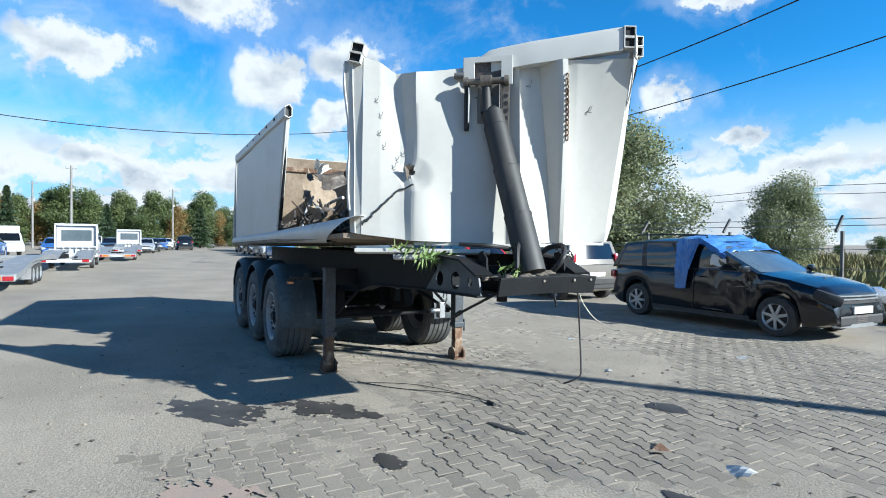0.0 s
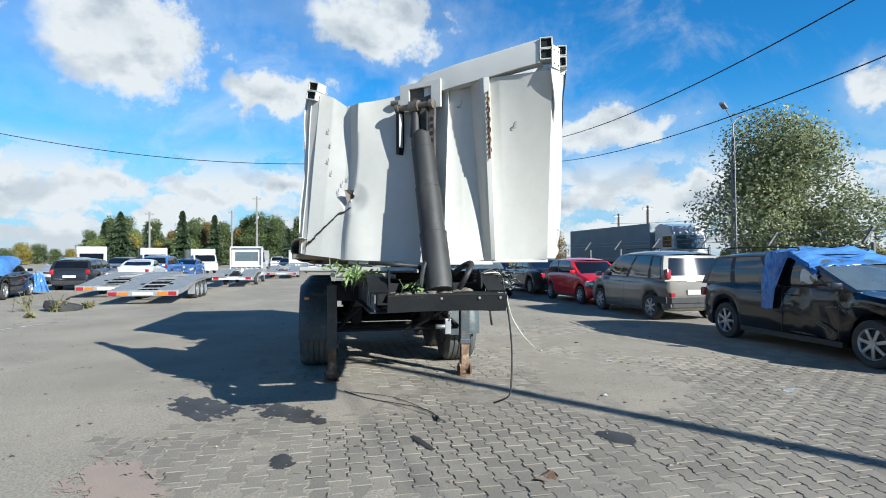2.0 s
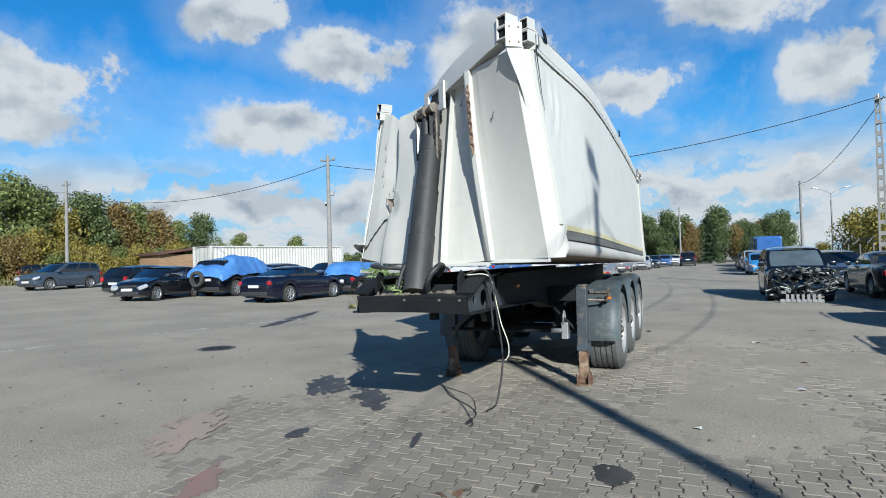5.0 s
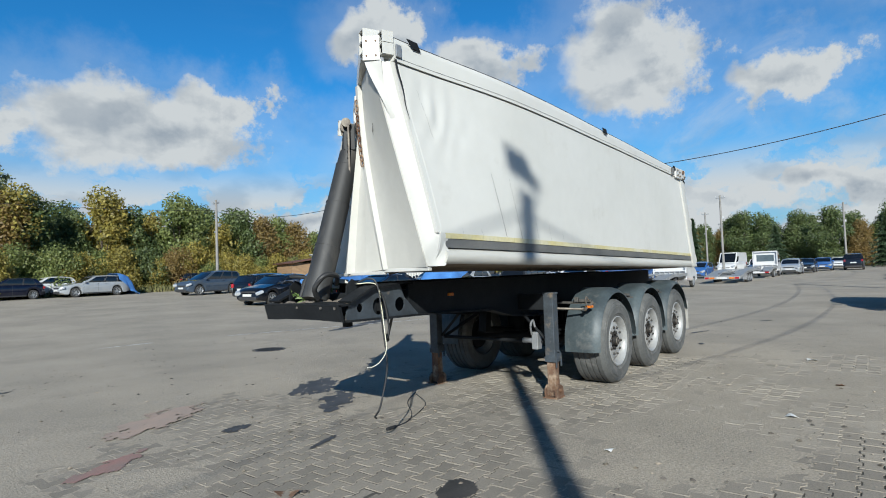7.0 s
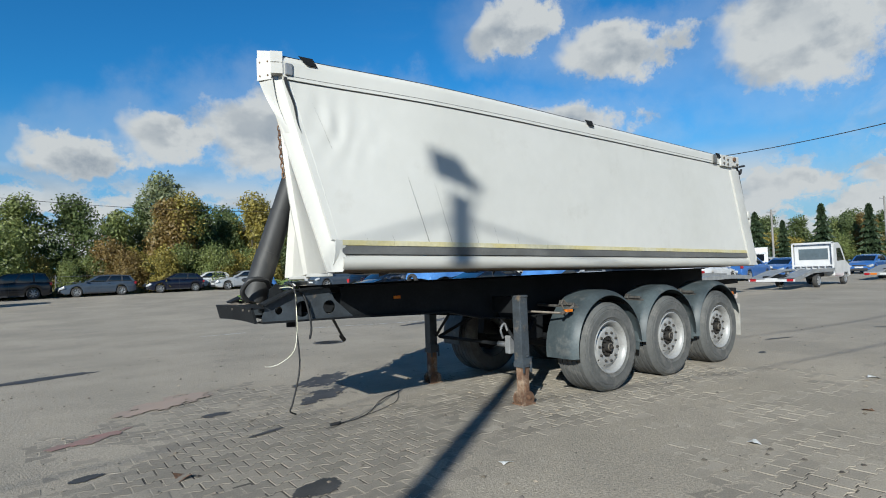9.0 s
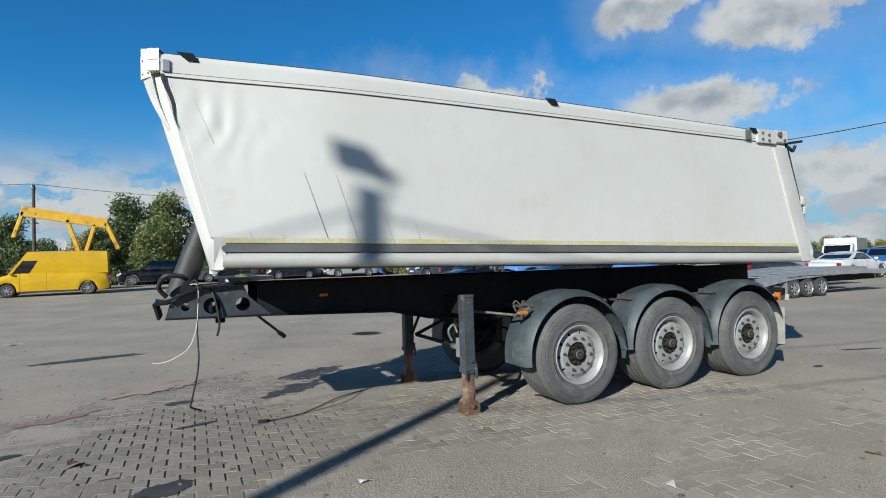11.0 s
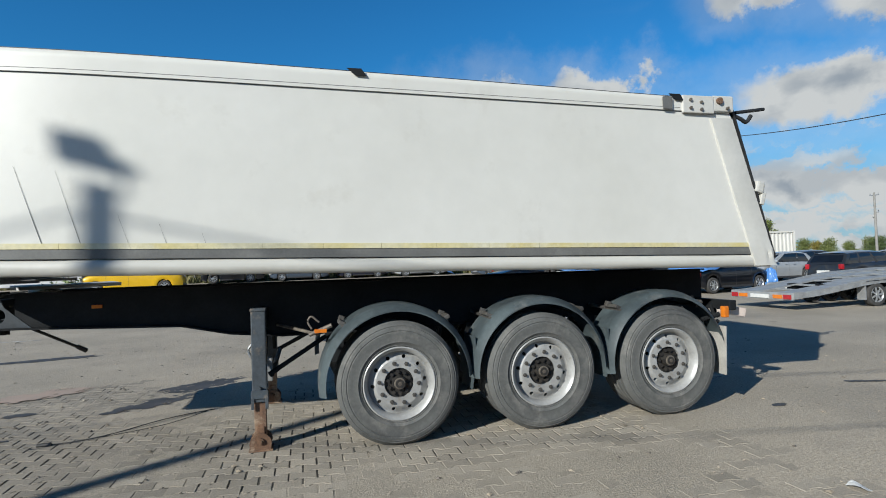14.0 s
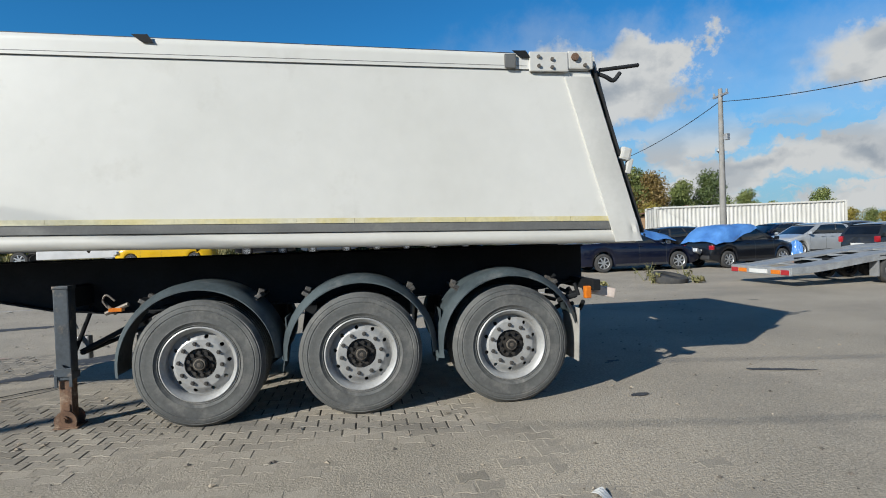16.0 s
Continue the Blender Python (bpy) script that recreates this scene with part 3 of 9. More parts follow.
FRONT = [CORNER, fold(CORNER, RIB_A, 0.35, (0.01, 0), (0.012, 0)), fold(CORNER, RIB_A, 0.75, (0.03, 0), (0.015, 0)), fold(CORNER, RIB_A, 0.90, (0.055, 0), (0.012, 0)),
         fold(RIB_A, RIB_A, 0, (-0.012, -0.030), (-0.012, -0.022)), RIB_A, fold(RIB_A, RIB_A, 0, (0.025, 0.016), (0.02, 0.010)),
         fold(RIB_A, RIB_B, 0.10, (0.235, 0.012), (0.06, 0.005)), fold(RIB_A, RIB_B, 0.55, (0.115, 0), (0.035, 0)), fold(RIB_A, RIB_B, 0.90, (0.045, 0), (0.03, 0)),
         fold(RIB_B, RIB_B, 0, (-0.02, -0.012), (-0.02, -0.012)), RIB_B, fold(RIB_B, RIB_C, 0.07, (0.055, 0), (0.05, 0)),
         fold(RIB_B, RIB_C, 0.35, (0.06, 0), (0.02, 0)), fold(RIB_B, RIB_C, 0.68, (0.035, 0), (0.01, 0)), RIB_C, fold(RIB_C, RIB_C, 0, (0.035, 0.016), (0.012, 0.018)),
         fold(RIB_C, POST, 0.10, (0.135, 0.02), (0.030, 0.02)), fold(RIB_C, POST, 0.26, (0.11, 0), (0.012, 0), -0.03), fold(RIB_C, POST, 0.65, (0.04, 0), (0, 0), 0.01), POST]


def front_point(u, v):
    """The crumpled front wall: u from its left to its right end, v upwards."""
    s = u * (len(FRONT) - 1)
    i = min(int(s), len(FRONT) - 2)
    t = s - i
    top = Vector(FRONT[i][0]).lerp(Vector(FRONT[i + 1][0]), t)
    low = Vector(FRONT[i][1]).lerp(Vector(FRONT[i + 1][1]), t)
    p = low.lerp(top, v)
    y = p.y
    out = Vector((-0.86, 0.30, 0))
    # shallow buckles, deeper to the right, and folds that wander a little down the sheet
    w = step01(y, -0.9, 0.3)
    p += out * (0.007 * math.sin(5.2 * v + 3 * y) + 0.014 * noise.noise(Vector((y * 2.4, p.z * 1.2, 4)))) * (0.3 + 0.7 * w)
    for y0, amp, ph in ((-0.45, -0.045, 0.0), (0.58, 0.030, 1.2)):
        p += out * math.exp(-((y - y0) / 0.13) ** 2) * amp * math.sin(math.pi * v + ph) * (-1 if ph == 0 else math.cos(3 * v))
    p.y += 0.016 * math.sin(7 * v + 0.8) * math.exp(-((y - 0.62) / 0.12) ** 2)
    # dent beside the tear
    d = max(0.0, 1.0 - math.hypot((y - 0.61) / 0.12, (p.z - 2.05) / 0.15))
    p += Vector((0.055, 0.02, -0.02)) * d
    return p


def build_front_wall():
    bm = BM()
    nu, nv = (len(FRONT) - 1) * 12, 130
    grid = [[bm.verts.new(front_point(i / nu, j / nv)) for j in range(nv + 1)] for i in range(nu + 1)]

    def hole(p):
        """How far a point lies outside the jagged hole's edge, and the way to that edge."""
        dy, dz = p.y - 0.635, (p.z - 2.09) / 1.7
        a, r = math.atan2(dz, dy), math.hypot(dy, dz)
        edge = 0.030 * (1 + 0.75 * noise.noise(Vector((2.1 * math.cos(a), 2.1 * math.sin(a), 4.0))) + 0.45 * noise.noise(Vector((5 * math.cos(a), 5 * math.sin(a), 1.0))))
        return r - edge, edge / max(r, 0.001), dy, dz
    for row in grid:
        for v in row:
            d, k, dy, dz = hole(v.co)
            if -0.013 < d < 0.006:
                v.co.y, v.co.z = 0.635 + dy * k, 2.09 + 1.7 * dz * k
    for i in range(nu):
        for j in range(nv):
            quad = (grid[i][j], grid[i + 1][j], grid[i + 1][j + 1], grid[i][j + 1])
            if max(hole(v.co)[0] for v in quad) > 0.001:
                bm.faces.new(quad)
    bmesh.ops.delete(bm, geom=[v for v in bm.verts if not v.link_faces], context="VERTS")
    bmesh.ops.solidify(bm, geom=list(bm.faces), thickness=0.012)
    part("front_wall", bm, M_FRONT, trailer, "crumpled white front wall with upright ribs, torn on one side", True)
    # the split that runs from the hole down to the right corner, its lip bent outwards
    # drawn as a black ribbon proud of the sheet, for the gap's shade
    bm = BM()
    rows = []
    for k in range(41):
        t = k / 40
        y = lerp(0.665, 1.045, t)
        z = lerp(1.985, 1.60, t ** 1.25) + 0.022 * noise.fractal(Vector((y * 16, 0, 3)), 0.6, 2.0, 3)
        u0 = next(q for q in range(nu + 1) if front_point(q / nu, 0.1).y >= y - 0.004 or q == nu) / nu
        lo, hi = front_point(u0, 0.0).z, front_point(u0, 1.0).z
        w = 0.006 + 0.015 * t * (1 - 0.5 * t) + 0.004 * noise.noise(Vector((y * 40, 1, 1)))
        a, b = (front_point(u0, (zz - lo) / (hi - lo)) + Vector((-0.024, 0.008, 0)) for zz in (z - w, z + w))
        rows.append((bm.verts.new(a), bm.verts.new(b)))
    for (a, b), (c, d) in zip(rows, rows[1:]):
        bm.faces.new((a, b, d, c))
    part("split", bm, M_BLACK, trailer, "black ribbon drawn for the dark of the split")
    # the sheet folded inwards above the hole: a dull facet with a creased rim
    bm = BM()
    near = front_point(next(q for q in range(nu + 1) if front_point(q / nu, 0.4).y >= 0.63) / nu, 0.4)
    a, b, c, d = (bm.verts.new(near + Vector(q)) for q in ((-0.012, 0.075, 0.075), (-0.020, 0.00, 0.070), (-0.030, -0.095, 0.015), (-0.004, 0.045, -0.055)))
    e = bm.verts.new(near + Vector((0.020, 0.005, 0.020)))
    for q in ((a, b, e), (b, c, e), (c, d, e), (d, a, e)):
        bm.faces.new(q)
    part("dent", bm, M_BARE, trailer, "brown-grey folded dent at the end of the split")
    # added backing that gives the hole its shade and hides what lies behind
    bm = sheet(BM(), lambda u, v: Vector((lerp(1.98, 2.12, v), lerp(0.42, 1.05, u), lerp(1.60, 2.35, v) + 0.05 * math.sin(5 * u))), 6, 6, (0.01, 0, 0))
    part("torn_inner_sheet", bm, M_DARKSTEEL, trailer, "dark sheet added behind the hole to keep it dark")
    # rounded corner between front wall and left wall

    def corner(u, v):
        a = front_point(0.0, v)
        zb = a.z
        xb = x_front(zb) + 0.05
        b = Vector((xb, y_left(xb, zb) - 0.0015, zb))
        m = Vector((x_front(zb) - 0.035, y_left(x_front(zb), zb) + 0.035, zb))
        p = a * (1 - u) ** 2 + m * 2 * u * (1 - u) + b * u * u
        # the foot of the sheet is cut round
        lift = 0.10 * step01(u, 0.72, 1.0) ** 2 * (1 - step01(v, 0.0, 0.12))
        return p + Vector((0, 0, lift))
    part("front_corner", sheet(BM(), corner, 14, 44, (0.02, 0.02, 0)), M_WHITE, trailer, "rounded white front corner sheet", True)

    def heel(u, v):
        # the side sheet runs on past the strips and turns under in a quarter round
        a = v * math.pi * 0.5
        x = lerp(1.240, 1.325, u)
        return Vector((x, y_left(1.30, 1.70) - 0.004 + 0.12 * (1 - math.cos(a)), 1.762 - 0.235 * math.sin(a) - 0.02 * u))
    part("corner_heel", sheet(BM(), heel, 6, 14, (0.004, 0.02, 0.008)), M_WHITE, trailer, "", True)
    # bottom sill under the front wall
    bm = BM()
    pts = [CORNER[1], RIB_A[1], RIB_B[1], RIB_B[1].lerp(RIB_C[1], 0.5), RIB_C[1]]
    for a, b in zip(pts, pts[1:]):
        q = (b - a)
        m = Matrix.Rotation(math.atan2(q.y, q.x), 4, "Z")
        obox(bm, (a + b) / 2 + Vector((0.02, 0, -0.014)), (q.length + 0.02, 0.04, 0.030), m, 0.006)
    part("front_sill", bm, M_WHITE_WORN, trailer, "bent white sill under the front wall")
    bm = BM()
    for a, b, dz in ((Vector((1.36, 0.10, 1.405)), Vector((1.92, 1.08, 1.40)), 0), (Vector((1.42, 0.30, 1.36)), Vector((1.75, 0.80, 1.345)), 0)):
        q = b - a
        obox(bm, (a + b) / 2, (q.length, 0.12, 0.035), Matrix.Rotation(math.atan2(q.y, q.x), 4, "Z") @ Matrix.Rotation(radians(8), 4, "X"), 0.006)
    part("bent_sill", bm, M_WHITE_WORN, trailer, "sill sheet peeled off below the crushed side")

    # top beam: a rolled box from the middle to the left corner
    bm = BM()
    line = [Vector(q) for q in ((1.64, 0.04, 3.055), (1.51, -0.09, 3.085), (1.335, -0.27, 3.115), (1.115, -0.52, 3.145), (0.925, -0.74, 3.175), (0.835, -0.85, 3.188))]
    rings = []
    for i in range(21):
        s_ = i / 20 * (len(line) - 1)
        k_ = min(int(s_), len(line) - 2)
        c = line[k_].lerp(line[k_ + 1], s_ - k_)
        q = line[-1] - line[0]
        side = Vector((q.y, -q.x, 0)).normalized()
        hh = 0.088 if i > 1 else 0.088 * (0.55 + 0.22 * i)
        prof = [(-0.05, -hh - 0.02), (-0.055, hh * 0.6), (-0.03, hh), (0.035, hh), (0.05, hh * 0.6), (0.05, -hh - 0.02)]
        rings.append([bm.verts.new(c + side * s + Vector((0, 0, z))) for s, z in prof])
    for r0, r1 in zip(rings, rings[1:]):
        for k in range(6):
            bm.faces.new((r0[k], r0[(k + 1) % 6], r1[(k + 1) % 6], r1[k]))
    bm.faces.new(rings[0])
    bm.faces.new(rings[-1][::-1])
    part("top_beam", bm, M_WHITE, trailer, "white box beam over the front wall, bent upwards", True)

    # hollow square tube ends at both top corners
    def tube_end(centre, yaw, w=0.105, h=0.085, length=0.26, lean=0.0):
        m = Matrix.Rotation(radians(yaw), 4, "Z") @ Matrix.Rotation(radians(lean), 4, "X")
        t = 0.007
        bm = BM()
        for off, size in (((0, -w / 2 + t / 2, 0), (length, t, h)), ((0, w / 2 - t / 2, 0), (length, t, h)),
                          ((0, 0, h / 2 - t / 2), (length, w - 2 * t, t)), ((0, 0, -h / 2 + t / 2), (length, w - 2 * t, t))):
            obox(bm, Vector(centre) + m.to_3x3() @ Vector(off), size, m)
        tube = part("corner_tube", bm, M_WHITE_WORN, trailer, "open square steel tube end, dark inside")
        # dark plate near the mouth, standing in for the shade inside the tube
        part("tube_plug", obox(BM(), Vector(centre) + m.to_3x3() @ Vector((-length / 2 + 0.030, 0, 0)), (0.02, w - 2 * t, h - 2 * t), m), M_DARKSTEEL, tube)
        return tube
    for dz in (0.045, -0.045):
        tube_end((0.822, -0.888, 3.188 + dz), -26, 0.098, 0.088, 0.13)
        tube_end((0.850, -1.030, 3.150 + dz), -21, 0.078, 0.084, 0.09)
        tube_end((2.215 - 0.1 * dz, 0.965 - 0.25 * dz, 3.150 + dz * 0.95), -36, 0.115, 0.084, 0.13, 13)
    way = Matrix.Rotation(math.atan2(-0.10, 0.075), 4, "Z")
    plate = part("corner_plate", obox(BM(), (0.780, -0.948, 3.122), (0.128, 0.010, 0.182), way, 0.002), M_WHITE, trailer, "white riveted corner plate")
    for px in (-0.035, 0.035):
        for pz in (3.065, 3.175):
            c = Vector((0.780, -0.948, pz)) + way.to_3x3() @ Vector((px, 0, 0))
            q = way.to_3x3() @ Vector((0, -0.010, 0))
            part("rivet", rod(BM(), c + q * 0.4, c + q, 0.007, seg=8), M_RUST, plate)
    # folded edge sheets of both corners, and the gap that the blow left between them

    def torn(u, v):
        top = Vector((0.752, -0.905, 3.04)).lerp(Vector((0.822, -1.000, 3.04)), u)
        tip = Vector((0.925, -0.985, 2.62)).lerp(Vector((0.950, -1.010, 2.62)), u)
        return tip.lerp(top, v) + Vector((-0.018 * math.sin(math.pi * v), -0.010 * math.sin(5 * v + 2 * u), 0))
    part("torn_corner_sheet", sheet(BM(), torn, 4, 14, (0.006, 0.006, 0)), M_WHITE_WORN, trailer, "creased and split corner sheet", True)

    # nothing is cut here: a black strip on top gives the gap's shade
    def gap(u, v):
        z = lerp(2.60, 3.04, v)
        x = x_front(z) + 0.012 - 0.008 * math.sin(9 * v) - (0.5 - u) * 0.026 * v ** 0.7
        return Vector((x, y_left(x, z) - 0.010 - 0.012 * v, z))
    part("corner_gap", sheet(BM(), gap, 1, 16, (0.003, 0.003, 0)), M_BLACK, trailer, "black strip drawn for the shade between corner sheet and side wall")
    def post_face(u, v):
        a = POST[1].lerp(POST[0], v)
        b = Vector((1.930, 1.105, 1.56)).lerp(Vector((2.300, 1.045, 3.10)), v)
        return a.lerp(b, u) + Vector((0.008 * math.sin(5 * v), 0.006 * math.sin(8 * v + 1), 0))
    part("right_corner_post", sheet(BM(), post_face, 4, 20, (0.02, 0.008, 0)), M_FRONT, trailer, "bent right corner post of the front wall", True)
    bm = hose(BM(), [post_face(0.62, k / 6) + Vector((-0.006, 0.004, 0)) for k in range(7)], 0.005, 6)
    part("post_ridge", bm, M_WHITE_WORN, trailer, "", True)

    def post_return(u, v):
        a = post_face(1.0, lerp(0.12, 1.0, v))
        ragged = 0.04 * noise.noise(Vector((v * 9, 2, 5)))
        return a + Vector((lerp(0.0, 0.10 + ragged, u), lerp(0.0, -0.02, u) + 0.012 * math.sin(9 * v), 0))
    part("torn_side_edge", sheet(BM(), post_return, 3, 24, (0.0, 0.010, 0)), M_WHITE_WORN, trailer, "ragged edge of the torn side sheet", True)

    # bracket: a cross pin between two hanging plates, a bolted back plate and a white frame behind
    left, right = Vector((1.595, 0.215, 2.85)), Vector((1.355, -0.062, 2.853))
    across = (right - left).normalized()
    facing = Vector((across.y, -across.x, 0)).normalized()
    turn_b = Matrix.Rotation(math.atan2(across.y, across.x), 4, "Z")

    def at(l, o, z):
        return (left + right) / 2 + across * l + facing * o + Vector((0, 0, z))
    bracket = thing_part("ram_bracket", "dirty steel bracket that holds the ram's head")

    def plate_at(name, l, o, z, size, m_, lab="", bev=0.004):
        return part(name, obox(BM(), at(l, o, z), size, turn_b, bev), m_, bracket, lab)
    part("ram_pin", rod(BM(), at(-0.19, 0.03, 0), at(0.19, 0.03, 0), 0.028, seg=14), M_BARE, bracket, "rust-brown pivot pin", True)
    for l in (-0.175, 0.175):
        part("pin_collar", rod(BM(), at(l - 0.018, 0.03, 0), at(l + 0.018, 0.03, 0), 0.042, seg=14), M_BARE, bracket, "", True)
    part("ram_eye", rod(BM(), at(-0.045, 0.03, 0), at(0.045, 0.03, 0), 0.052, seg=18), M_BARE, bracket, "worn steel eye of the ram", True)
    part("ram_neck", rod(BM(), at(0, 0.02, -0.02), at(0.005, 0.03, -0.27), 0.036, 0.05, seg=14), M_BLACK, bracket, "", True)
    plate_at("hanging_plate", -0.168, 0.01, -0.19, (0.032, 0.09, 0.44), M_DARKSTEEL, "black hanging plate")
    plate_at("plate_edge", -0.146, 0.035, -0.20, (0.010, 0.05, 0.30), M_WHITE_WORN)
    plate_at("hole_plate", 0.165, 0.01, -0.24, (0.062, 0.018, 0.46), M_BARE, "plate with a column of bolt holes")
    plate_at("cheek_plate", 0.128, 0.00, -0.12, (0.014, 0.10, 0.24), M_BLACK)
    # the plate is uncut: black discs on its face stand for shaded holes
    for k in range(6):
        c = at(0.168, 0.02, -0.13 - 0.062 * k)
        part("bracket_hole", rod(BM(), c, c + facing * 0.006, 0.019, seg=10), M_BLACK, bracket)
    plate_at("back_plate", 0.01, -0.05, -0.17, (0.19, 0.012, 0.34), M_STRIPE, "grey bolted back plate")
    for l in (-0.035, 0.045):
        for z in (-0.10, -0.22):
            part("bracket_bolt", rod(BM(), at(l, -0.046, z), at(l, -0.030, z), 0.012, seg=8), M_BARE, bracket)
    for l, z, w, h in ((-0.165, 0.115, 0.10, 0.25), (0.165, 0.115, 0.10, 0.25), (0.0, 0.215, 0.24, 0.05), (0.0, 0.025, 0.24, 0.06)):
        plate_at("frame_bar", l, -0.065, z, (w, 0.022, h), M_WHITE_WORN, "white frame of the bracket")
    plate_at("frame_back", 0.0, -0.095, 0.12, (0.26, 0.008, 0.16), M_SCRAP)
    part("stub_tube", rod(BM(), at(-0.20, -0.03, 0.075), at(-0.285, -0.03, 0.082), 0.026, seg=10), M_STRIPE, bracket, "", True)
    # reinforcing patch edge with weld spots down the left rib
    chain = thing_part("chain", "rusty chain hanging down the rib")
    for k in range(13):
        z = 2.88 - 0.042 * k
        v0 = 0.93 - 0.0273 * k
        x, y = front_point(4.6 / (len(FRONT) - 1), v0).xy
        turn_ = 0 if k % 2 else 90
        ring = [Vector((x - 0.026, y - 0.008, z)) + Matrix.Rotation(radians(turn_), 3, "Z") @ Vector((0, 0.014 * math.cos(q * math.pi / 4), 0.028 * math.sin(q * math.pi / 4))) for q in range(9)]
        part("chain_link", hose(BM(), ring, 0.0055, 6), M_RUST, chain)
    # folded nicks in the sheet above the tear
    for ny, nz in ((0.86, 2.72), (0.83, 2.58), (0.845, 2.42), (0.80, 2.30), (0.70, 2.19), (0.73, 2.12), (0.66, 2.24), (-0.05, 2.52), (0.10, 2.76), (-0.72, 2.62), (-0.30, 2.86)):
        u0 = next(q for q in range(nu + 1) if front_point(q / nu, 0.6).y >= ny or q == nu) / nu
        lo, hi = front_point(u0, 0.0).z, front_point(u0, 1.0).z
        c = front_point(u0, (nz - lo) / (hi - lo)) + Vector((-0.016, 0.004, 0))
        curl = [c + across * l + facing * 0.004 + Vector((0, 0, z)) for l, z in ((0.020, 0.036), (0.014, 0.008), (-0.004, -0.010), (-0.028, -0.014), (-0.010, -0.022), (0.018, -0.020))]
        bm = hose(BM(), curl, 0.0024, 5)
        part("folded_nick", bm, M_STRIPE, trailer)


build_front_wall()


def build_right_side():
    def edge(v):
        return Vector((lerp(4.88, 4.275, v), lerp(1.095, 1.127, v), lerp(1.595, 3.077, v)))

    def wall(u, v):
        e = edge(v)
        zt = lerp(1.56, 3.09, v)
        x = lerp(e.x, x_rear(zt), u)
        return Vector((x, e.y + 0.02 * u + 0.008 * math.sin(5 * u), lerp(z_low(x) + 0.10, z_top(x) - 0.16, v)))
    part("right_wall", sheet(BM(), wall, 30, 14, (0, -0.045, 0)), M_WHITE, trailer, "what is left of the white right wall", True)

    # six-sided top rail, open and dark at its torn front end
    def ring(x, k, r):
        y, z = [(-0.055, -0.06), (-0.055, 0.05), (-0.02, 0.085), (0.035, 0.05), (0.035, -0.06), (-0.01, -0.085)][k % 6]
        return Vector((x, 1.128 + y * r + 0.012 * (x - 4.2) / 4, z_top(x) - 0.085 + z * r))
    bm = BM()
    rows = [[bm.verts.new(ring(x, k, 1.0)) for k in range(6)] for x in (4.20, 5.5, 6.8, 8.06)]
    inner = [[bm.verts.new(ring(x, k, 0.86)) for k in range(6)] for x in (4.20, 4.42)]
    for p, q in list(zip(rows, rows[1:])) + [(rows[0], inner[0]), (inner[0], inner[1])]:
        for k in range(6):
            bm.faces.new((p[k], p[(k + 1) % 6], q[(k + 1) % 6], q[k]))
    rail = part("right_top_rail", bm, M_WHITE, trailer, "six-sided top rail of the right wall, torn open")
    # black face across the hollow, in place of the shade within
    bm = BM()
    bm.faces.new([bm.verts.new(ring(4.24, k, 0.84)) for k in range(6)])
    part("rail_inside", bm, M_BLACK, rail, "black face for the shade inside the open rail")
    part("right_front_edge", rod(BM(), edge(0) + Vector((-0.02, -0.02, -0.03)), edge(0.93) + Vector((-0.02, -0.02, 0)), 0.022, seg=8), M_DARKSTEEL, trailer)
    part("edge_lip", rod(BM(), edge(0) + Vector((0.0, 0.004, -0.03)), edge(0.93) + Vector((0.0, 0.004, 0)), 0.012, seg=8), M_WHITE_WORN, trailer)
    for k in range(6):
        x = 4.75 + 0.5 * k
        part("rail_catch", box(BM(), (x, 1.155, z_top(x) - 0.085), (x + 0.07, 1.172, z_top(x) - 0.055)), M_DARKSTEEL, trailer)
    part("rail_seam", hose(BM(), [(lerp(4.4, 8.0, k / 8), 1.124 + 0.02 * k / 8, z_top(lerp(4.4, 8.0, k / 8)) - 0.165) for k in range(9)], 0.007, 5), M_STRIPE, trailer)

    # lower rail: a tapering round, sheared off aslant at its front end
    def sill(u, v):
        a = radians(lerp(-25, 205, v))
        x = lerp(lerp(1.78, 2.72, step01(v, 0.12, 1.0)), 8.44, u ** 1.3)
        r = lerp(0.112, 0.075, min(1.0, (x - 1.7) / 3.5))
        return Vector((x, 1.095 + r * math.sin(a), z_low(x) + 0.085 + r * math.cos(a)))
    part("right_lower_rail", sheet(BM(), sill, 40, 16, (0, -0.006, 0.004)), M_WHITE_WORN, trailer, "white lower rail, sheared open at its front end", True)
    zc = z_low(2.6) + 0.085
    # the rail is hollow; this added black disc makes its inside look shaded
    part("rail_core", rod(BM(), (2.74, 1.08, zc), (2.95, 1.08, zc), 0.098, seg=20), M_BLACK, trailer, "black disc for the shade inside the sheared rail")
    for k, q in enumerate((28, 66, 104, 142)):
        d = Vector((0, math.sin(radians(q)), math.cos(radians(q))))
        x0 = 2.14 + 0.15 * k
        a, b = Vector((x0, 1.085, zc)) + d * 0.035, Vector((x0, 1.085, zc)) + d * 0.104
        w = d.cross(Vector((1, 0, 0))) * 0.004
        bm = BM()
        bm.faces.new([bm.verts.new(p) for p in (a - w, a + w, b + w, b - w)])
        bmesh.ops.solidify(bm, geom=list(bm.faces), thickness=-0.5)
        part("rail_rib", bm, M_WHITE_WORN, trailer, "thin rib inside the open rail")

    # inner linings of the left wall and the tailgate
    def lining(u, v):
        z = lerp(1.52, 3.0, v)
        x = lerp(1.5, 8.2, u)
        return Vector((x, y_left(x, z) + 0.075 + 0.5 * step01(0.12 - v, 0, 0.12), lerp(z_low(x) + 0.06, z_top(x) - 0.1, v)))
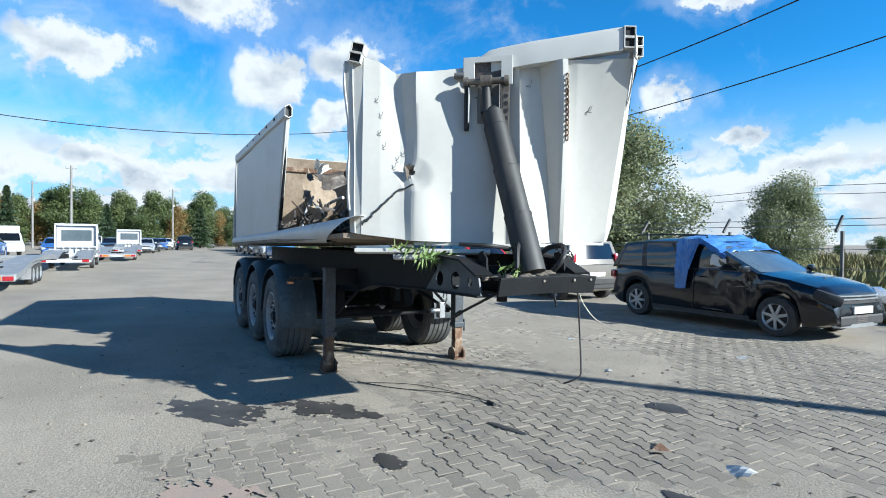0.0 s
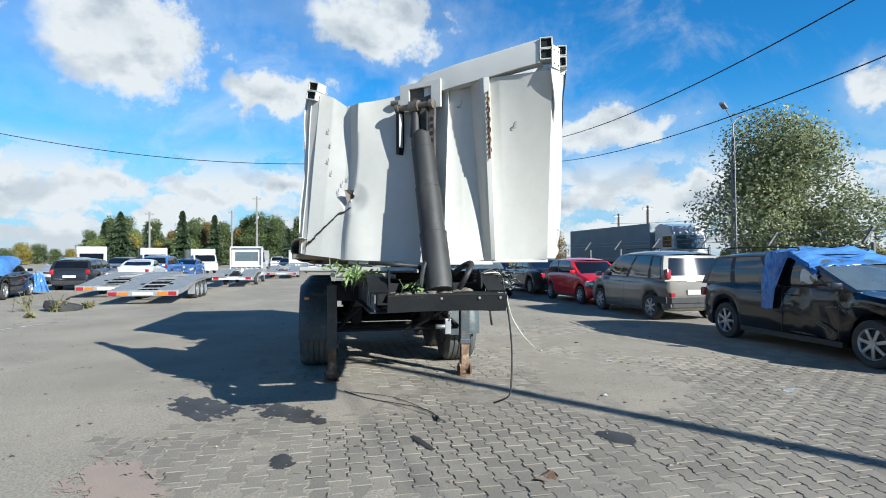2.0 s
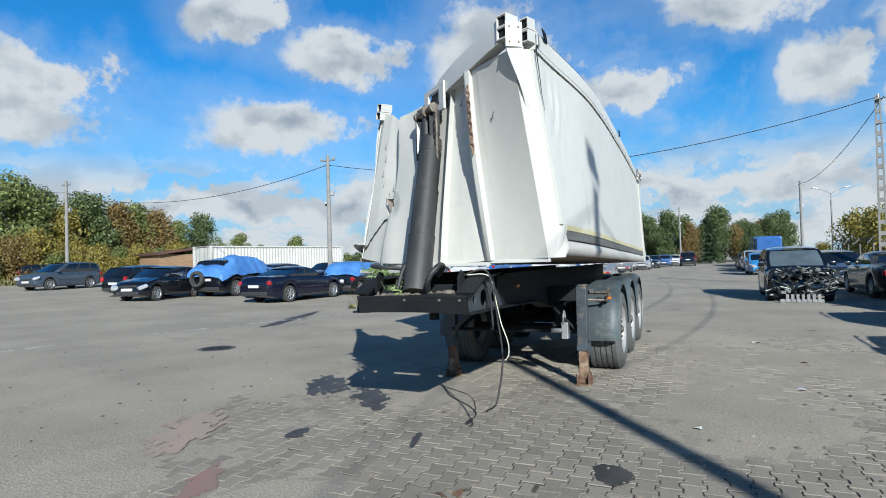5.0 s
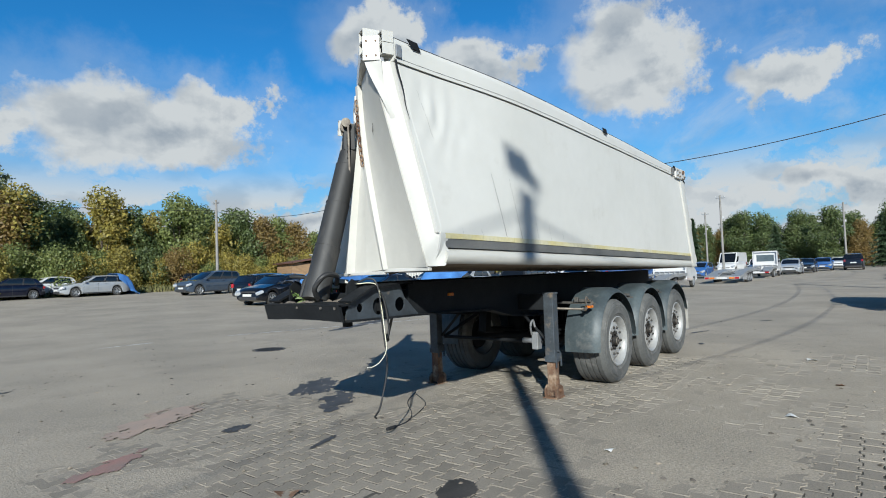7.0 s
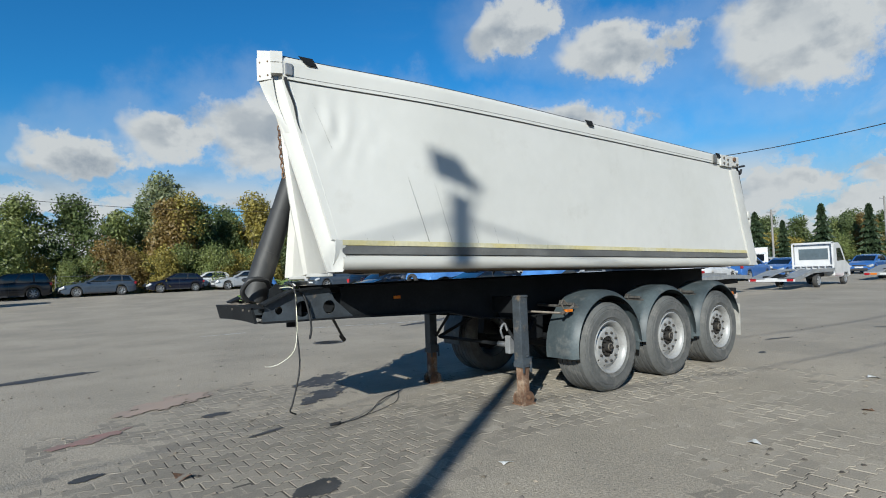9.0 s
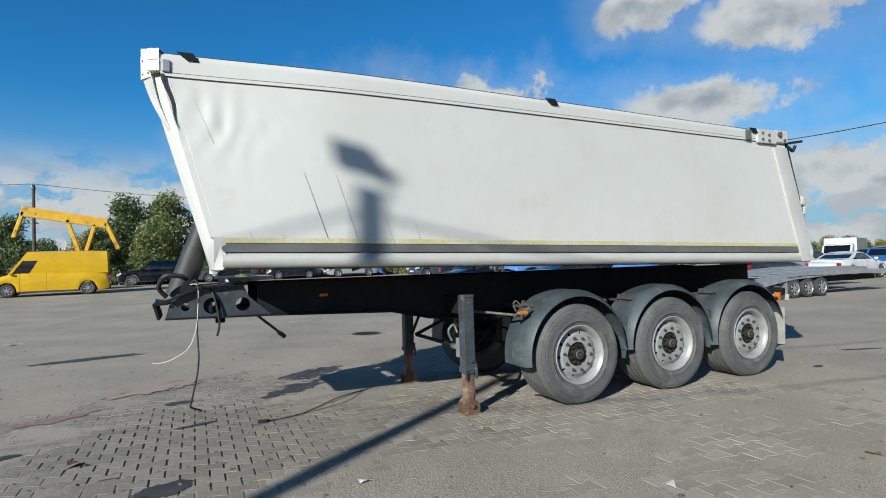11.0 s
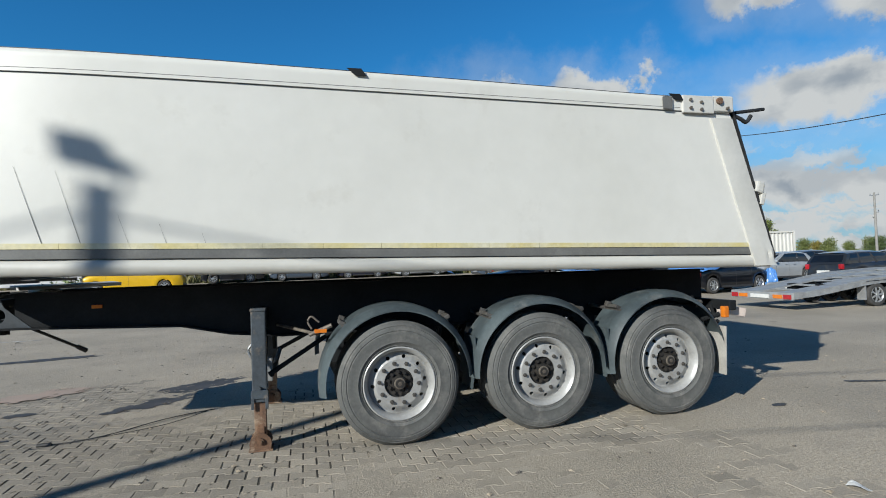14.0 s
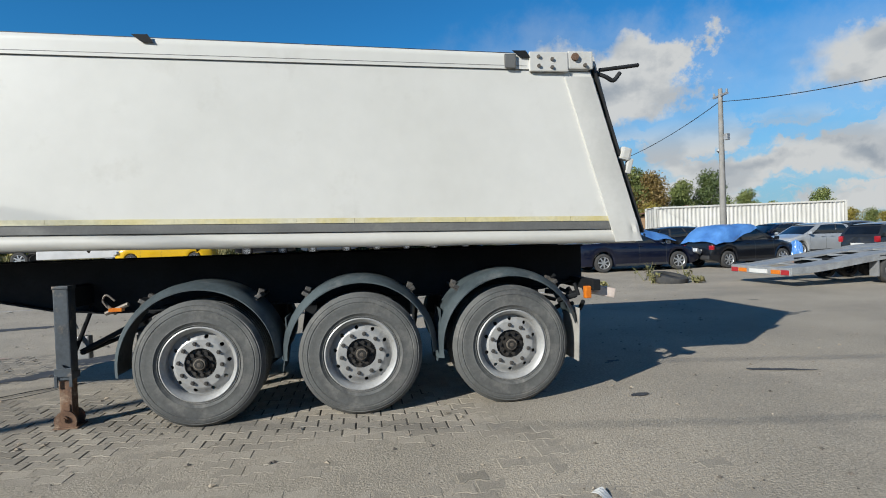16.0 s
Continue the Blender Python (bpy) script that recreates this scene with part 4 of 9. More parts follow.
    part("inner_lining", sheet(BM(), lining, 24, 10, (0, 0.012, 0)), M_INSIDE, trailer, "rust-brown inner lining", True)

    def gate(u, v):
        z = lerp(1.40, 3.04, v)
        return Vector((x_rear(z) + 0.005, lerp(-1.15, 1.15, u), z))
    part("tailgate", sheet(BM(), gate, 8, 12, (0.06, 0, 0.0)), M_WHITE_WORN, trailer, "white tailgate", True)
    part("gate_lining", sheet(BM(), lambda u, v: gate(lerp(0.03, 0.97, u), lerp(0.06, 0.99, v)) + Vector((-0.03, 0, 0)), 8, 12, (0.012, 0, 0)), M_INSIDE, trailer, "rust-brown inside of the tailgate", True)
    part("gate_rib", sheet(BM(), lambda u, v: gate(lerp(0.04, 0.96, u), lerp(0.84, 0.89, v)) + Vector((-0.07, 0, 0)), 6, 2, (0.04, 0, 0)), M_RUST, trailer)

    # torn sheets and pipes in the tub
    def scrap(c, w, h, turn, bend, m_, lab):
        m = pose(0, 0, 0, *turn).to_3x3()
        seed = c[0] * 3 + c[2]
        f = lambda u, v: Vector(c) + m @ Vector(((u - 0.5) * w, (v - 0.5) * h * (1 - 0.25 * u), bend * abs(u - 0.4) + 0.05 * noise.noise(Vector((4 * u, 4 * v, seed)))))
        part("bent_tub_sheet", sheet(BM(), f, 10, 8, (0, 0, 0.006)), m_, trailer, lab, True)
    scrap((4.85, 0.58, 2.10), 0.62, 0.50, (75, 25, -60), 0.12, M_INSIDE, "beige-brown torn lining sheet in the tub")
    scrap((4.25, 0.62, 2.20), 0.55, 0.24, (60, -8, -50), 0.18, M_SCRAP, "bent brown plate in the tub")
    scrap((4.65, 0.62, 2.38), 0.22, 0.14, (30, 20, -40), 0.25, M_WHITE_WORN, "crumpled white sheet in the tub")
    for k in range(26):
        q = random.Random(300 + k)
        scrap((q.uniform(2.9, 6.6), q.uniform(-0.1, 0.95), q.uniform(1.55, 1.86)), q.uniform(0.15, 0.45), q.uniform(0.06, 0.22), (q.uniform(20, 110), q.uniform(-40, 40), q.uniform(-60, 60)), q.uniform(-0.25, 0.25), (M_SCRAP, M_SCRAP, M_INSIDE)[k % 3], "bent rusty sheet inside the tub")
    for a, b, r in (((3.9, 0.85, 1.88), (4.75, 0.55, 1.87), 0.022), ((4.75, 0.55, 1.87), (4.15, 0.45, 2.02), 0.020), ((4.4, 0.90, 1.60), (4.6, 0.70, 2.05), 0.016), ((3.6, 0.75, 1.70), (4.9, 0.65, 2.02), 0.012)):
        part("broken_pipe", hose(BM(), [a, tuple((p + q) / 2 + 0.02 for p, q in zip(a, b)), b], r, 7), M_GALV, trailer, "pale bent pipe in the tub", True)
    for k in range(9):
        p = Vector((3.1 + 0.24 * k, 0.65 + 0.25 * math.sin(3 * k), 1.58 + 0.04 * (k % 3)))
        part("broken_brace", rod(BM(), p, p + Vector((0.5 * math.cos(2.1 * k), 0.25 * math.sin(4 * k), 0.24 + 0.18 * math.sin(5 * k))), 0.018, 0.012, seg=7), M_SCRAP, trailer)
    for k in range(22):
        r = random.Random(k)
        p = Vector((r.uniform(2.9, 5.8), r.uniform(0.2, 0.95), r.uniform(1.56, 1.85)))
        part("broken_pipe", rod(BM(), p, p + Vector((r.uniform(-0.5, 0.5), r.uniform(-0.2, 0.2), r.uniform(-0.05, 0.25))), r.uniform(0.006, 0.018), seg=6), M_SCRAP, trailer, "broken pipe lying in the tub")


build_right_side()


def build_ram():
    ram = thing_part("hydraulic_ram")
    a, b = Vector((0.945, -0.02, 1.25)), Vector((1.505, 0.045, 2.76))
    q = (b - a)
    cuts = [(0.0, 0.112), (0.30, 0.112), (0.305, 0.106), (0.56, 0.106), (0.565, 0.100), (0.80, 0.100), (0.805, 0.094), (0.885, 0.094)]
    for (t0, r0), (t1, r1) in zip(cuts[::2], cuts[1::2]):
        bm = rod(BM(), a + q * t0, a + q * t1, r0, r1, seg=28)
        part("ram_stage", bm, M_CYL, ram, "grey telescopic ram stage" if t0 == 0 else "", True)
    for t, r in ((0.30, 0.1145), (0.56, 0.1085), (0.80, 0.1025)):
        part("ram_collar", rod(BM(), a + q * (t - 0.003), a + q * (t + 0.004), r, seg=28), M_CYL, ram, "", True)
    part("ram_head", rod(BM(), a + q * 0.884, a + q * 0.905, 0.086, 0.07, seg=24), M_BLACK, ram, "black seal of the ram head", True)


build_ram()


def build_chassis():
    # main rails with a cranked neck
    for y in (-0.47, 0.47):
        s = 1 if y > 0 else -1
        bm = BM()
        prism(bm, [(1.62, 1.355), (8.25, 1.335), (8.25, 1.02), (7.8, 0.93), (3.75, 0.90), (3.30, 0.945), (2.9, 1.035), (1.62, 1.085)], 1, y - 0.012, y + 0.012)
        prism(bm, [(1.62, 1.355), (8.25, 1.335), (8.25, 1.350), (1.62, 1.370)], 1, y - 0.075, y + 0.075)
        prism(bm, [(1.62, 1.07), (2.9, 1.02), (3.30, 0.93), (3.75, 0.885), (7.8, 0.915), (8.25, 1.005), (8.25, 1.02), (7.8, 0.93), (3.75, 0.90), (3.30, 0.945), (2.9, 1.035), (1.62, 1.085)], 1, y - 0.075, y + 0.075)
        part("chassis_rail", bm, M_DARKSTEEL, trailer, "dark chassis rail")
        # neck plate with round holes
        bm = BM()
        outline = [(0.86, 1.09), (1.75, 1.07), (1.55, 1.25), (1.50, 1.36), (1.12, 1.335), (0.90, 1.23)]
        vs = [bm.verts.new((x, y + s * 0.02, z)) for x, z in outline]
        edges = [bm.edges.new((vs[i], vs[(i + 1) % 6])) for i in range(6)]
        for hx, hr in ((1.235, 0.072), (1.495, 0.062), (1.02, 0.035)):
            ring = [bm.verts.new((hx + hr * math.cos(k * math.pi / 8), y + s * 0.02, 1.185 + hr * math.sin(k * math.pi / 8))) for k in range(16)]
            edges += [bm.edges.new((ring[k], ring[(k + 1) % 16])) for k in range(16)]
        bmesh.ops.triangle_fill(bm, use_beauty=True, edges=edges)
        bmesh.ops.solidify(bm, geom=list(bm.faces), thickness=0.014)
        part("neck_plate", bm, M_LEG, trailer, "dark neck plate with round holes")
        bm = BM()
        prism(bm, [(0.86, 1.085), (1.76, 1.065), (1.76, 1.08), (0.86, 1.10)], 1, y - 0.07, y + 0.07)
        prism(bm, [(0.88, 1.235), (1.12, 1.34), (1.55, 1.37), (1.55, 1.385), (1.115, 1.355), (0.87, 1.25)], 1, y - 0.075, y + 0.075)
        part("neck_flange", bm, M_DARKSTEEL, trailer)
        bm = BM()
        prism(bm, [(0.97, 1.245), (1.09, 1.30), (1.10, 1.40), (1.04, 1.42), (0.98, 1.37)], 1, y - s * 0.10, y - s * 0.085)
        part("ram_foot_plate", bm, M_DARKSTEEL, trailer)
    # front cross beam, a little skewed and bent
    bm = BM()

    def face(u, v):
        y = lerp(-0.525, 0.415, u)
        return Vector((0.80 - 0.02 * u + 0.012 * math.sin(4 * u) - 0.035 * v, y, lerp(1.09, 1.225, v) + 0.012 * math.sin(2.6 * u)))
    sheet(bm, face, 12, 3, (0.02, 0, 0))
    sheet(bm, lambda u, v: face(u, 1.0) + Vector((0.12 * v, 0, 0.012 * math.sin(6 * u) * v)), 12, 2, (0, 0, -0.012))
    part("front_beam", bm, M_DARKSTEEL, trailer, "dark front cross beam, slightly bent")
    for y in (-0.47, -0.30, 0.0, 0.28, 0.37):
        part("beam_bolt", rod(BM(), (0.765, y, 1.20), (0.785, y, 1.20), 0.011, seg=8), M_BOLT, trailer)
    for x in (1.2, 1.75, 2.6, 3.55, 4.6, 5.9, 7.2, 8.1):
        part("cross_member", box(BM(), (x - 0.04, -0.46, 1.10 if x > 1.3 else 1.12), (x + 0.04, 0.46, 1.30), 0.008), M_DARKSTEEL, trailer)
    # dusty odds and ends on the neck: hose ends, brackets, mud
    m_mud = mat("caked_mud", (0.17, 0.145, 0.115), (0.10, 0.085, 0.07), rough=0.95, scale=12, grain=0.3, bump=0.004)
    for k in range(40):
        r = random.Random(100 + k)
        p = Vector((r.uniform(0.82, 1.25), r.uniform(-0.42, 0.40), r.uniform(1.205, 1.235)))
        bm = BM()
        bmesh.ops.create_icosphere(bm, subdivisions=2, radius=r.uniform(0.015, 0.045))
        for v in bm.verts:
            v.co *= 1 + 0.45 * noise.noise(v.co * 40 + Vector((k, 0, 0)))
            v.co = Vector((v.co.x * 1.3, v.co.y * 1.3, v.co.z * 0.6)) + p
        part("mud_clod", bm, m_mud, trailer, "clod of dry mud on the neck", True)
    for pts, r, m_, nm in ((((0.86, -0.16, 1.27), (0.80, -0.20, 1.36), (0.86, -0.26, 1.46), (1.0, -0.24, 1.45), (1.06, -0.16, 1.38)), 0.022, M_BLACK, "hydraulic_hose"),
                           (((1.05, 0.12, 1.44), (0.98, 0.34, 1.46), (1.15, 0.52, 1.47)), 0.016, M_BLACK, "hydraulic_hose"),
                           (((0.92, 0.14, 1.28), (0.97, 0.10, 1.45), (1.02, 0.02, 1.50), (1.03, -0.08, 1.44)), 0.020, M_BLACK, "hydraulic_hose"),
                           (((1.06, -0.40, 1.38), (1.10, -0.54, 1.42), (1.125, -0.60, 1.33), (1.11, -0.65, 1.02), (1.115, -0.68, 0.71), (1.06, -0.65, 0.42), (1.045, -0.62, 0.35), (1.08, -0.56, 0.31), (1.134, -0.523, 0.28)), 0.0075, M_BLACK, "hanging_cable"),
                           (((1.06, -0.42, 1.38), (1.12, -0.58, 1.37), (1.12, -0.63, 1.20), (1.10, -0.68, 1.00), (1.04, -0.75, 0.86), (0.93, -0.79, 0.79), (0.84, -0.80, 0.765), (0.775, -0.81, 0.77)), 0.0038, M_AIRLINE, "air_line"),
                           (((1.15, -0.4, 1.36), (1.24, -0.51, 1.30), (1.29, -0.54, 1.05), (1.27, -0.55, 0.92)), 0.010, M_BLACK, "hanging_cable")):
        part(nm, hose(BM(), pts, r), m_, trailer, {"air_line": "pale plastic air line hanging loose", "hanging_cable": "black cable hanging from the neck"}.get(nm, ""), True)
    bm = BM()
    rod(bm, (1.60, -0.30, 1.09), (1.93, 0.10, 0.80), 0.013, seg=10)
    rod(bm, (1.88, 0.06, 0.84), (1.94, 0.11, 0.79), 0.022, seg=10)
    part("drain_pipe", bm, M_BLACK, trailer, "black hose stub hanging under the neck", True)
    # king pin plate stub
    bm = rod(BM(), (1.32, 0.0, 0.99), (1.32, 0.0, 1.10), 0.045, seg=18)
    rod(bm, (1.32, 0, 1.03), (1.32, 0, 1.05), 0.03, seg=18)
    box(bm, (1.05, -0.42, 1.085), (1.62, 0.42, 1.10))
    part("king_pin", bm, M_DARKSTEEL, trailer)
    # side marker on the left rail
    part("side_marker", box(BM(), (2.19, -0.50, 1.215), (2.27, -0.482, 1.245), 0.004), M_ORANGE, trailer, "orange side marker")


build_chassis()


def build_landing_gear():
    for y, lab in ((-0.875, "left"), (0.80, "right")):
        bm = BM()
        box(bm, (3.508, y - 0.060, 0.40), (3.626, y + 0.060, 1.17), 0.010)
        box(bm, (3.500, y - 0.068, 0.40), (3.634, y + 0.068, 0.46), 0.006)
        leg = part("landing_leg", bm, M_LEG, trailer, "blue-grey landing leg on a rusty inner tube")
        part("inner_tube", box(BM(), (3.52, y - 0.05, 0.07), (3.615, y + 0.05, 0.42), 0.006), M_RUST, leg, "rusty inner tube")
        bm = BM()
        for dx in (3.500, 3.612):
            box(bm, (dx, y - 0.080, 0.345), (dx + 0.025, y - 0.070, 0.45), 0.003)
        box(bm, (3.500, y - 0.078, 0.43), (3.634, y - 0.066, 0.50), 0.003)
        part("leg_collar", bm, M_LEG, leg, "blue-grey notched collar")
        part("leg_bolt", rod(BM(), (3.567, y - 0.09, 0.52), (3.567, y - 0.068, 0.52), 0.012, seg=8), M_LEG, leg)
        part("leg_cap", box(BM(), (3.503, y - 0.066, 1.150), (3.631, y + 0.066, 1.176), 0.006), M_LEG, leg)
        bm = BM()
        for dy in (-0.075, 0.055):
            arch = [(3.567 + 0.088 * math.cos(k * math.pi / 10), 0.06 + 0.088 * math.sin(k * math.pi / 10)) for k in range(11)]
            prism(bm, [(3.645, 0.0)] + arch + [(3.489, 0.0)], 1, y + dy, y + dy + 0.020)
        rod(bm, (3.567, y - 0.095, 0.085), (3.567, y + 0.095, 0.085), 0.026, seg=14)
        rod(bm, (3.567, y - 0.105, 0.085), (3.567, y - 0.09, 0.085), 0.014, seg=8)
        box(bm, (3.472, y - 0.09, 0.0), (3.665, y + 0.09, 0.014), 0.004)
        box(bm, (3.535, y - 0.060, 0.02), (3.60, y + 0.060, 0.20), 0.006)
        part("foot", bm, M_RUST, leg, "rusty foot")
        bm = BM()
        s = 1 if y > 0 else -1
        box(bm, (3.52, min(y, s * 0.48), 0.98), (3.62, max(y, s * 0.48), 1.16), 0.006)
        part("leg_bracket", bm, M_DARKSTEEL, leg)
    bm = BM()
    rod(bm, (3.66, -0.81, 0.60), (3.66, 0.73, 0.60), 0.022, seg=12)
    for y, s in ((-0.80, 1), (0.73, -1)):
        rod(bm, (3.60, y, 0.62), (3.60, y + s * 0.36, 0.98), 0.018, seg=8)
        rod(bm, (3.64, y, 0.60), (4.25, s * -0.47, 0.93), 0.022, seg=8)
    part("leg_brace", bm, M_DARKSTEEL, trailer, "dark cross shaft and braces between the legs")
    bm = BM()
    box(bm, (3.56, -0.70, 0.52), (3.66, -0.62, 0.72), 0.01)
    rod(bm, (3.58, -0.62, 0.62), (3.58, -0.50, 0.62), 0.03, seg=10)
    hose(bm, [(3.5, -0.66, 0.70), (3.46, -0.67, 0.80), (3.52, -0.67, 0.86), (3.56, -0.67, 0.78)], 0.012)
    part("leg_gearbox", bm, M_GALV, trailer, "pale gearbox and crank of the landing gear")


build_landing_gear()


def build_wheels():
    R = 0.518
    prof = [(0.30, 0.0), (0.318, -0.014), (0.322, -0.009), (0.340, -0.019), (0.346, -0.025), (0.352, -0.022), (0.40, -0.030), (0.432, -0.029), (0.436, -0.024), (0.444, -0.028), (0.47, -0.022), (0.476, -0.014), (0.484, -0.016), (0.500, 0.0), (0.508, 0.020)]
    w = 0.375
    tread = []
    y = 0.028
    while y < w - 0.03:
        tread += [(R, y), (R, y + 0.052), (R - 0.013, y + 0.056), (R - 0.013, y + 0.066)]
        y += 0.070
    prof = prof + tread + [(0.508, w - 0.02), (0.47, w + 0.02), (0.40, w + 0.03), (0.30, w)]
    bm = turned(BM(), prof, 64)
    tyre_me = mesh_from("tyre", bm, True)
    tyre_me.materials.append(M_TYRE)
    # rim: lip, well and disc
    bm = turned(BM(), [(0.302, 0.0), (0.308, -0.012), (0.298, -0.018), (0.285, -0.006), (0.268, 0.012), (0.262, 0.05), (0.262, 0.30), (0.30, 0.36), (0.31, 0.36), (0.30, 0.04)], 48)
    depth = lambda r: 0.066 - 0.040 * step01(r, 0.262, 0.19)
    seg = 60

    def at(r, a, off=0.0):
        return bm.verts.new((r * math.cos(a), depth(r) + 0.004 + off, r * math.sin(a)))
    rings_r = [0.262, 0.249, None, 0.195, 0.16, 0.125]
    vs = [[at(r, 2 * math.pi * k / seg) for k in range(seg)] if r else None for r in rings_r]
    for a in (0, 3, 4):
        for k in range(seg):
            bm.faces.new((vs[a][k], vs[a][(k + 1) % seg], vs[a + 1][(k + 1) % seg], vs[a + 1][k]))
    # each tenth of the disc has a round hole with a short collar
    for k in range(10):
        ac, rc = 2 * math.pi * (k + 0.5) / 10, 0.222
        rim_, edge, deep = [], [], []
        for q in range(24):
            f = 2 * math.pi * q / 24
            c, d = math.cos(f), math.sin(f)
            m_ = max(abs(c), abs(d))
            rim_.append(at(rc + 0.027 * c / m_, ac + math.pi / 10 * d / m_))
            hx, hz = rc * math.cos(ac) + 0.0165 * (c * math.cos(ac) - d * math.sin(ac)), rc * math.sin(ac) + 0.0165 * (c * math.sin(ac) + d * math.cos(ac))
            y_ = depth(math.hypot(hx, hz)) + 0.004
            edge.append(bm.verts.new((hx, y_, hz)))
            deep.append(bm.verts.new((hx, y_ + 0.02, hz)))
        for q in range(24):
            w_ = (q + 1) % 24
            bm.faces.new((rim_[q], rim_[w_], edge[w_], edge[q]))
            bm.faces.new((edge[q], edge[w_], deep[w_], deep[q]))
    inner = [bm.verts.new((0.125 * math.cos(2 * math.pi * k / seg), 0.06, 0.125 * math.sin(2 * math.pi * k / seg))) for k in range(seg)]
    for k in range(seg):
        bm.faces.new((vs[-1][k], vs[-1][(k + 1) % seg], inner[(k + 1) % seg], inner[k]))
    rim_me = mesh_from("rim", bm, True)
    rim_me.materials.append(M_RIM)
    bm = BM()
    turned(bm, [(0.0, 0.055), (0.125, 0.055), (0.125, 0.075), (0.0, 0.075)], 32)
    rod(bm, (0, 0.06, 0), (0, 0.0, 0), 0.062, 0.055, seg=20)
    rod(bm, (0, 0.0, 0), (0, -0.016, 0), 0.040, 0.034, seg=20)
    for k in range(10):
        a = 2 * math.pi * k / 10
        c = Vector((0.092 * math.cos(a), 0.055, 0.092 * math.sin(a)))
        rod(bm, c, c + Vector((0, -0.03, 0)), 0.016, seg=6)
    hub_me = mesh_from("hub", bm, True)
    hub_me.materials.append(M_HUB)
    bm = BM()
    rod(bm, (0, 0.03, 0), (0, -0.010, 0), 0.020, 0.018, seg=6)
    rod(bm, (0, -0.010, 0), (0, -0.024, 0), 0.012, seg=8)
    nut_me = mesh_from("wheel_nut", bm)
    nut_me.materials.append(M_DARKNUT)
    bm = BM()
    rod(bm, (0, 0.03, 0), (0, -0.010, 0), 0.050, 0.046, seg=20)
    rod(bm, (0, -0.010, 0), (0, -0.018, 0), 0.018, 0.016, seg=10)
    cap_me = mesh_from("hub_cap", bm, True)
    cap_me.materials.append(M_BARE)
    bm = rod(BM(), (0, 0.16, 0), (0, 0.30, 0), 0.20, seg=28)
    drum_me = mesh_from("brake_drum", bm, True)
    drum_me.materials.append(M_DARKSTEEL)
    for i, x in enumerate((4.70, 5.995, 7.293)):
        for side in (-1, 1):
            wheel = thing_part("wheel", "dusty truck tyre on a silver steel rim")
            turn = (17, 31, 5)[i] + 40 * side
            base = Matrix.Translation((x, side * 1.195, 0.512)) @ (Matrix() if side < 0 else Matrix.Rotation(math.pi, 4, "Z"))
            wheel.matrix_basis = base
            spin = Matrix.Rotation(radians(turn), 4, "Y")
            reuse("tyre", tyre_me, wheel, spin)
            reuse("rim", rim_me, wheel, spin, "silver steel rim with round holes")
            reuse("hub", hub_me, wheel, spin)
            reuse("brake_drum", drum_me, wheel, spin)
            reuse("hub_cap", cap_me, wheel, spin, "rusty hub cap")
            for k in range(10):
                a = radians(turn) + 2 * math.pi * (k + 0.5) / 10
                reuse("wheel_nut", nut_me, wheel, Matrix.Translation((0.168 * math.cos(a), 0.032, 0.168 * math.sin(a))))
        bm = rod(BM(), (x, -1.0, 0.505), (x, 1.0, 0.505), 0.07, seg=16)
        for s in (-1, 1):
            rod(bm, (x + 0.36, s * 0.47, 0.58), (x + 0.36, s * 0.47, 0.92), 0.12, 0.13, seg=16)
            prism(bm, [(x - 0.55, 0.62), (x - 0.50, 0.93), (x - 0.40, 0.93), (x - 0.42, 0.62)], 1, s * 0.47 - 0.06, s * 0.47 + 0.06)
            rod(bm, (x - 0.48, s * 0.47, 0.64), (x + 0.40, s * 0.47, 0.55), 0.045, seg=10)
        part("axle", bm, M_DARKSTEEL, trailer, "dark axle with trailing arms and air bags", True)


build_wheels()


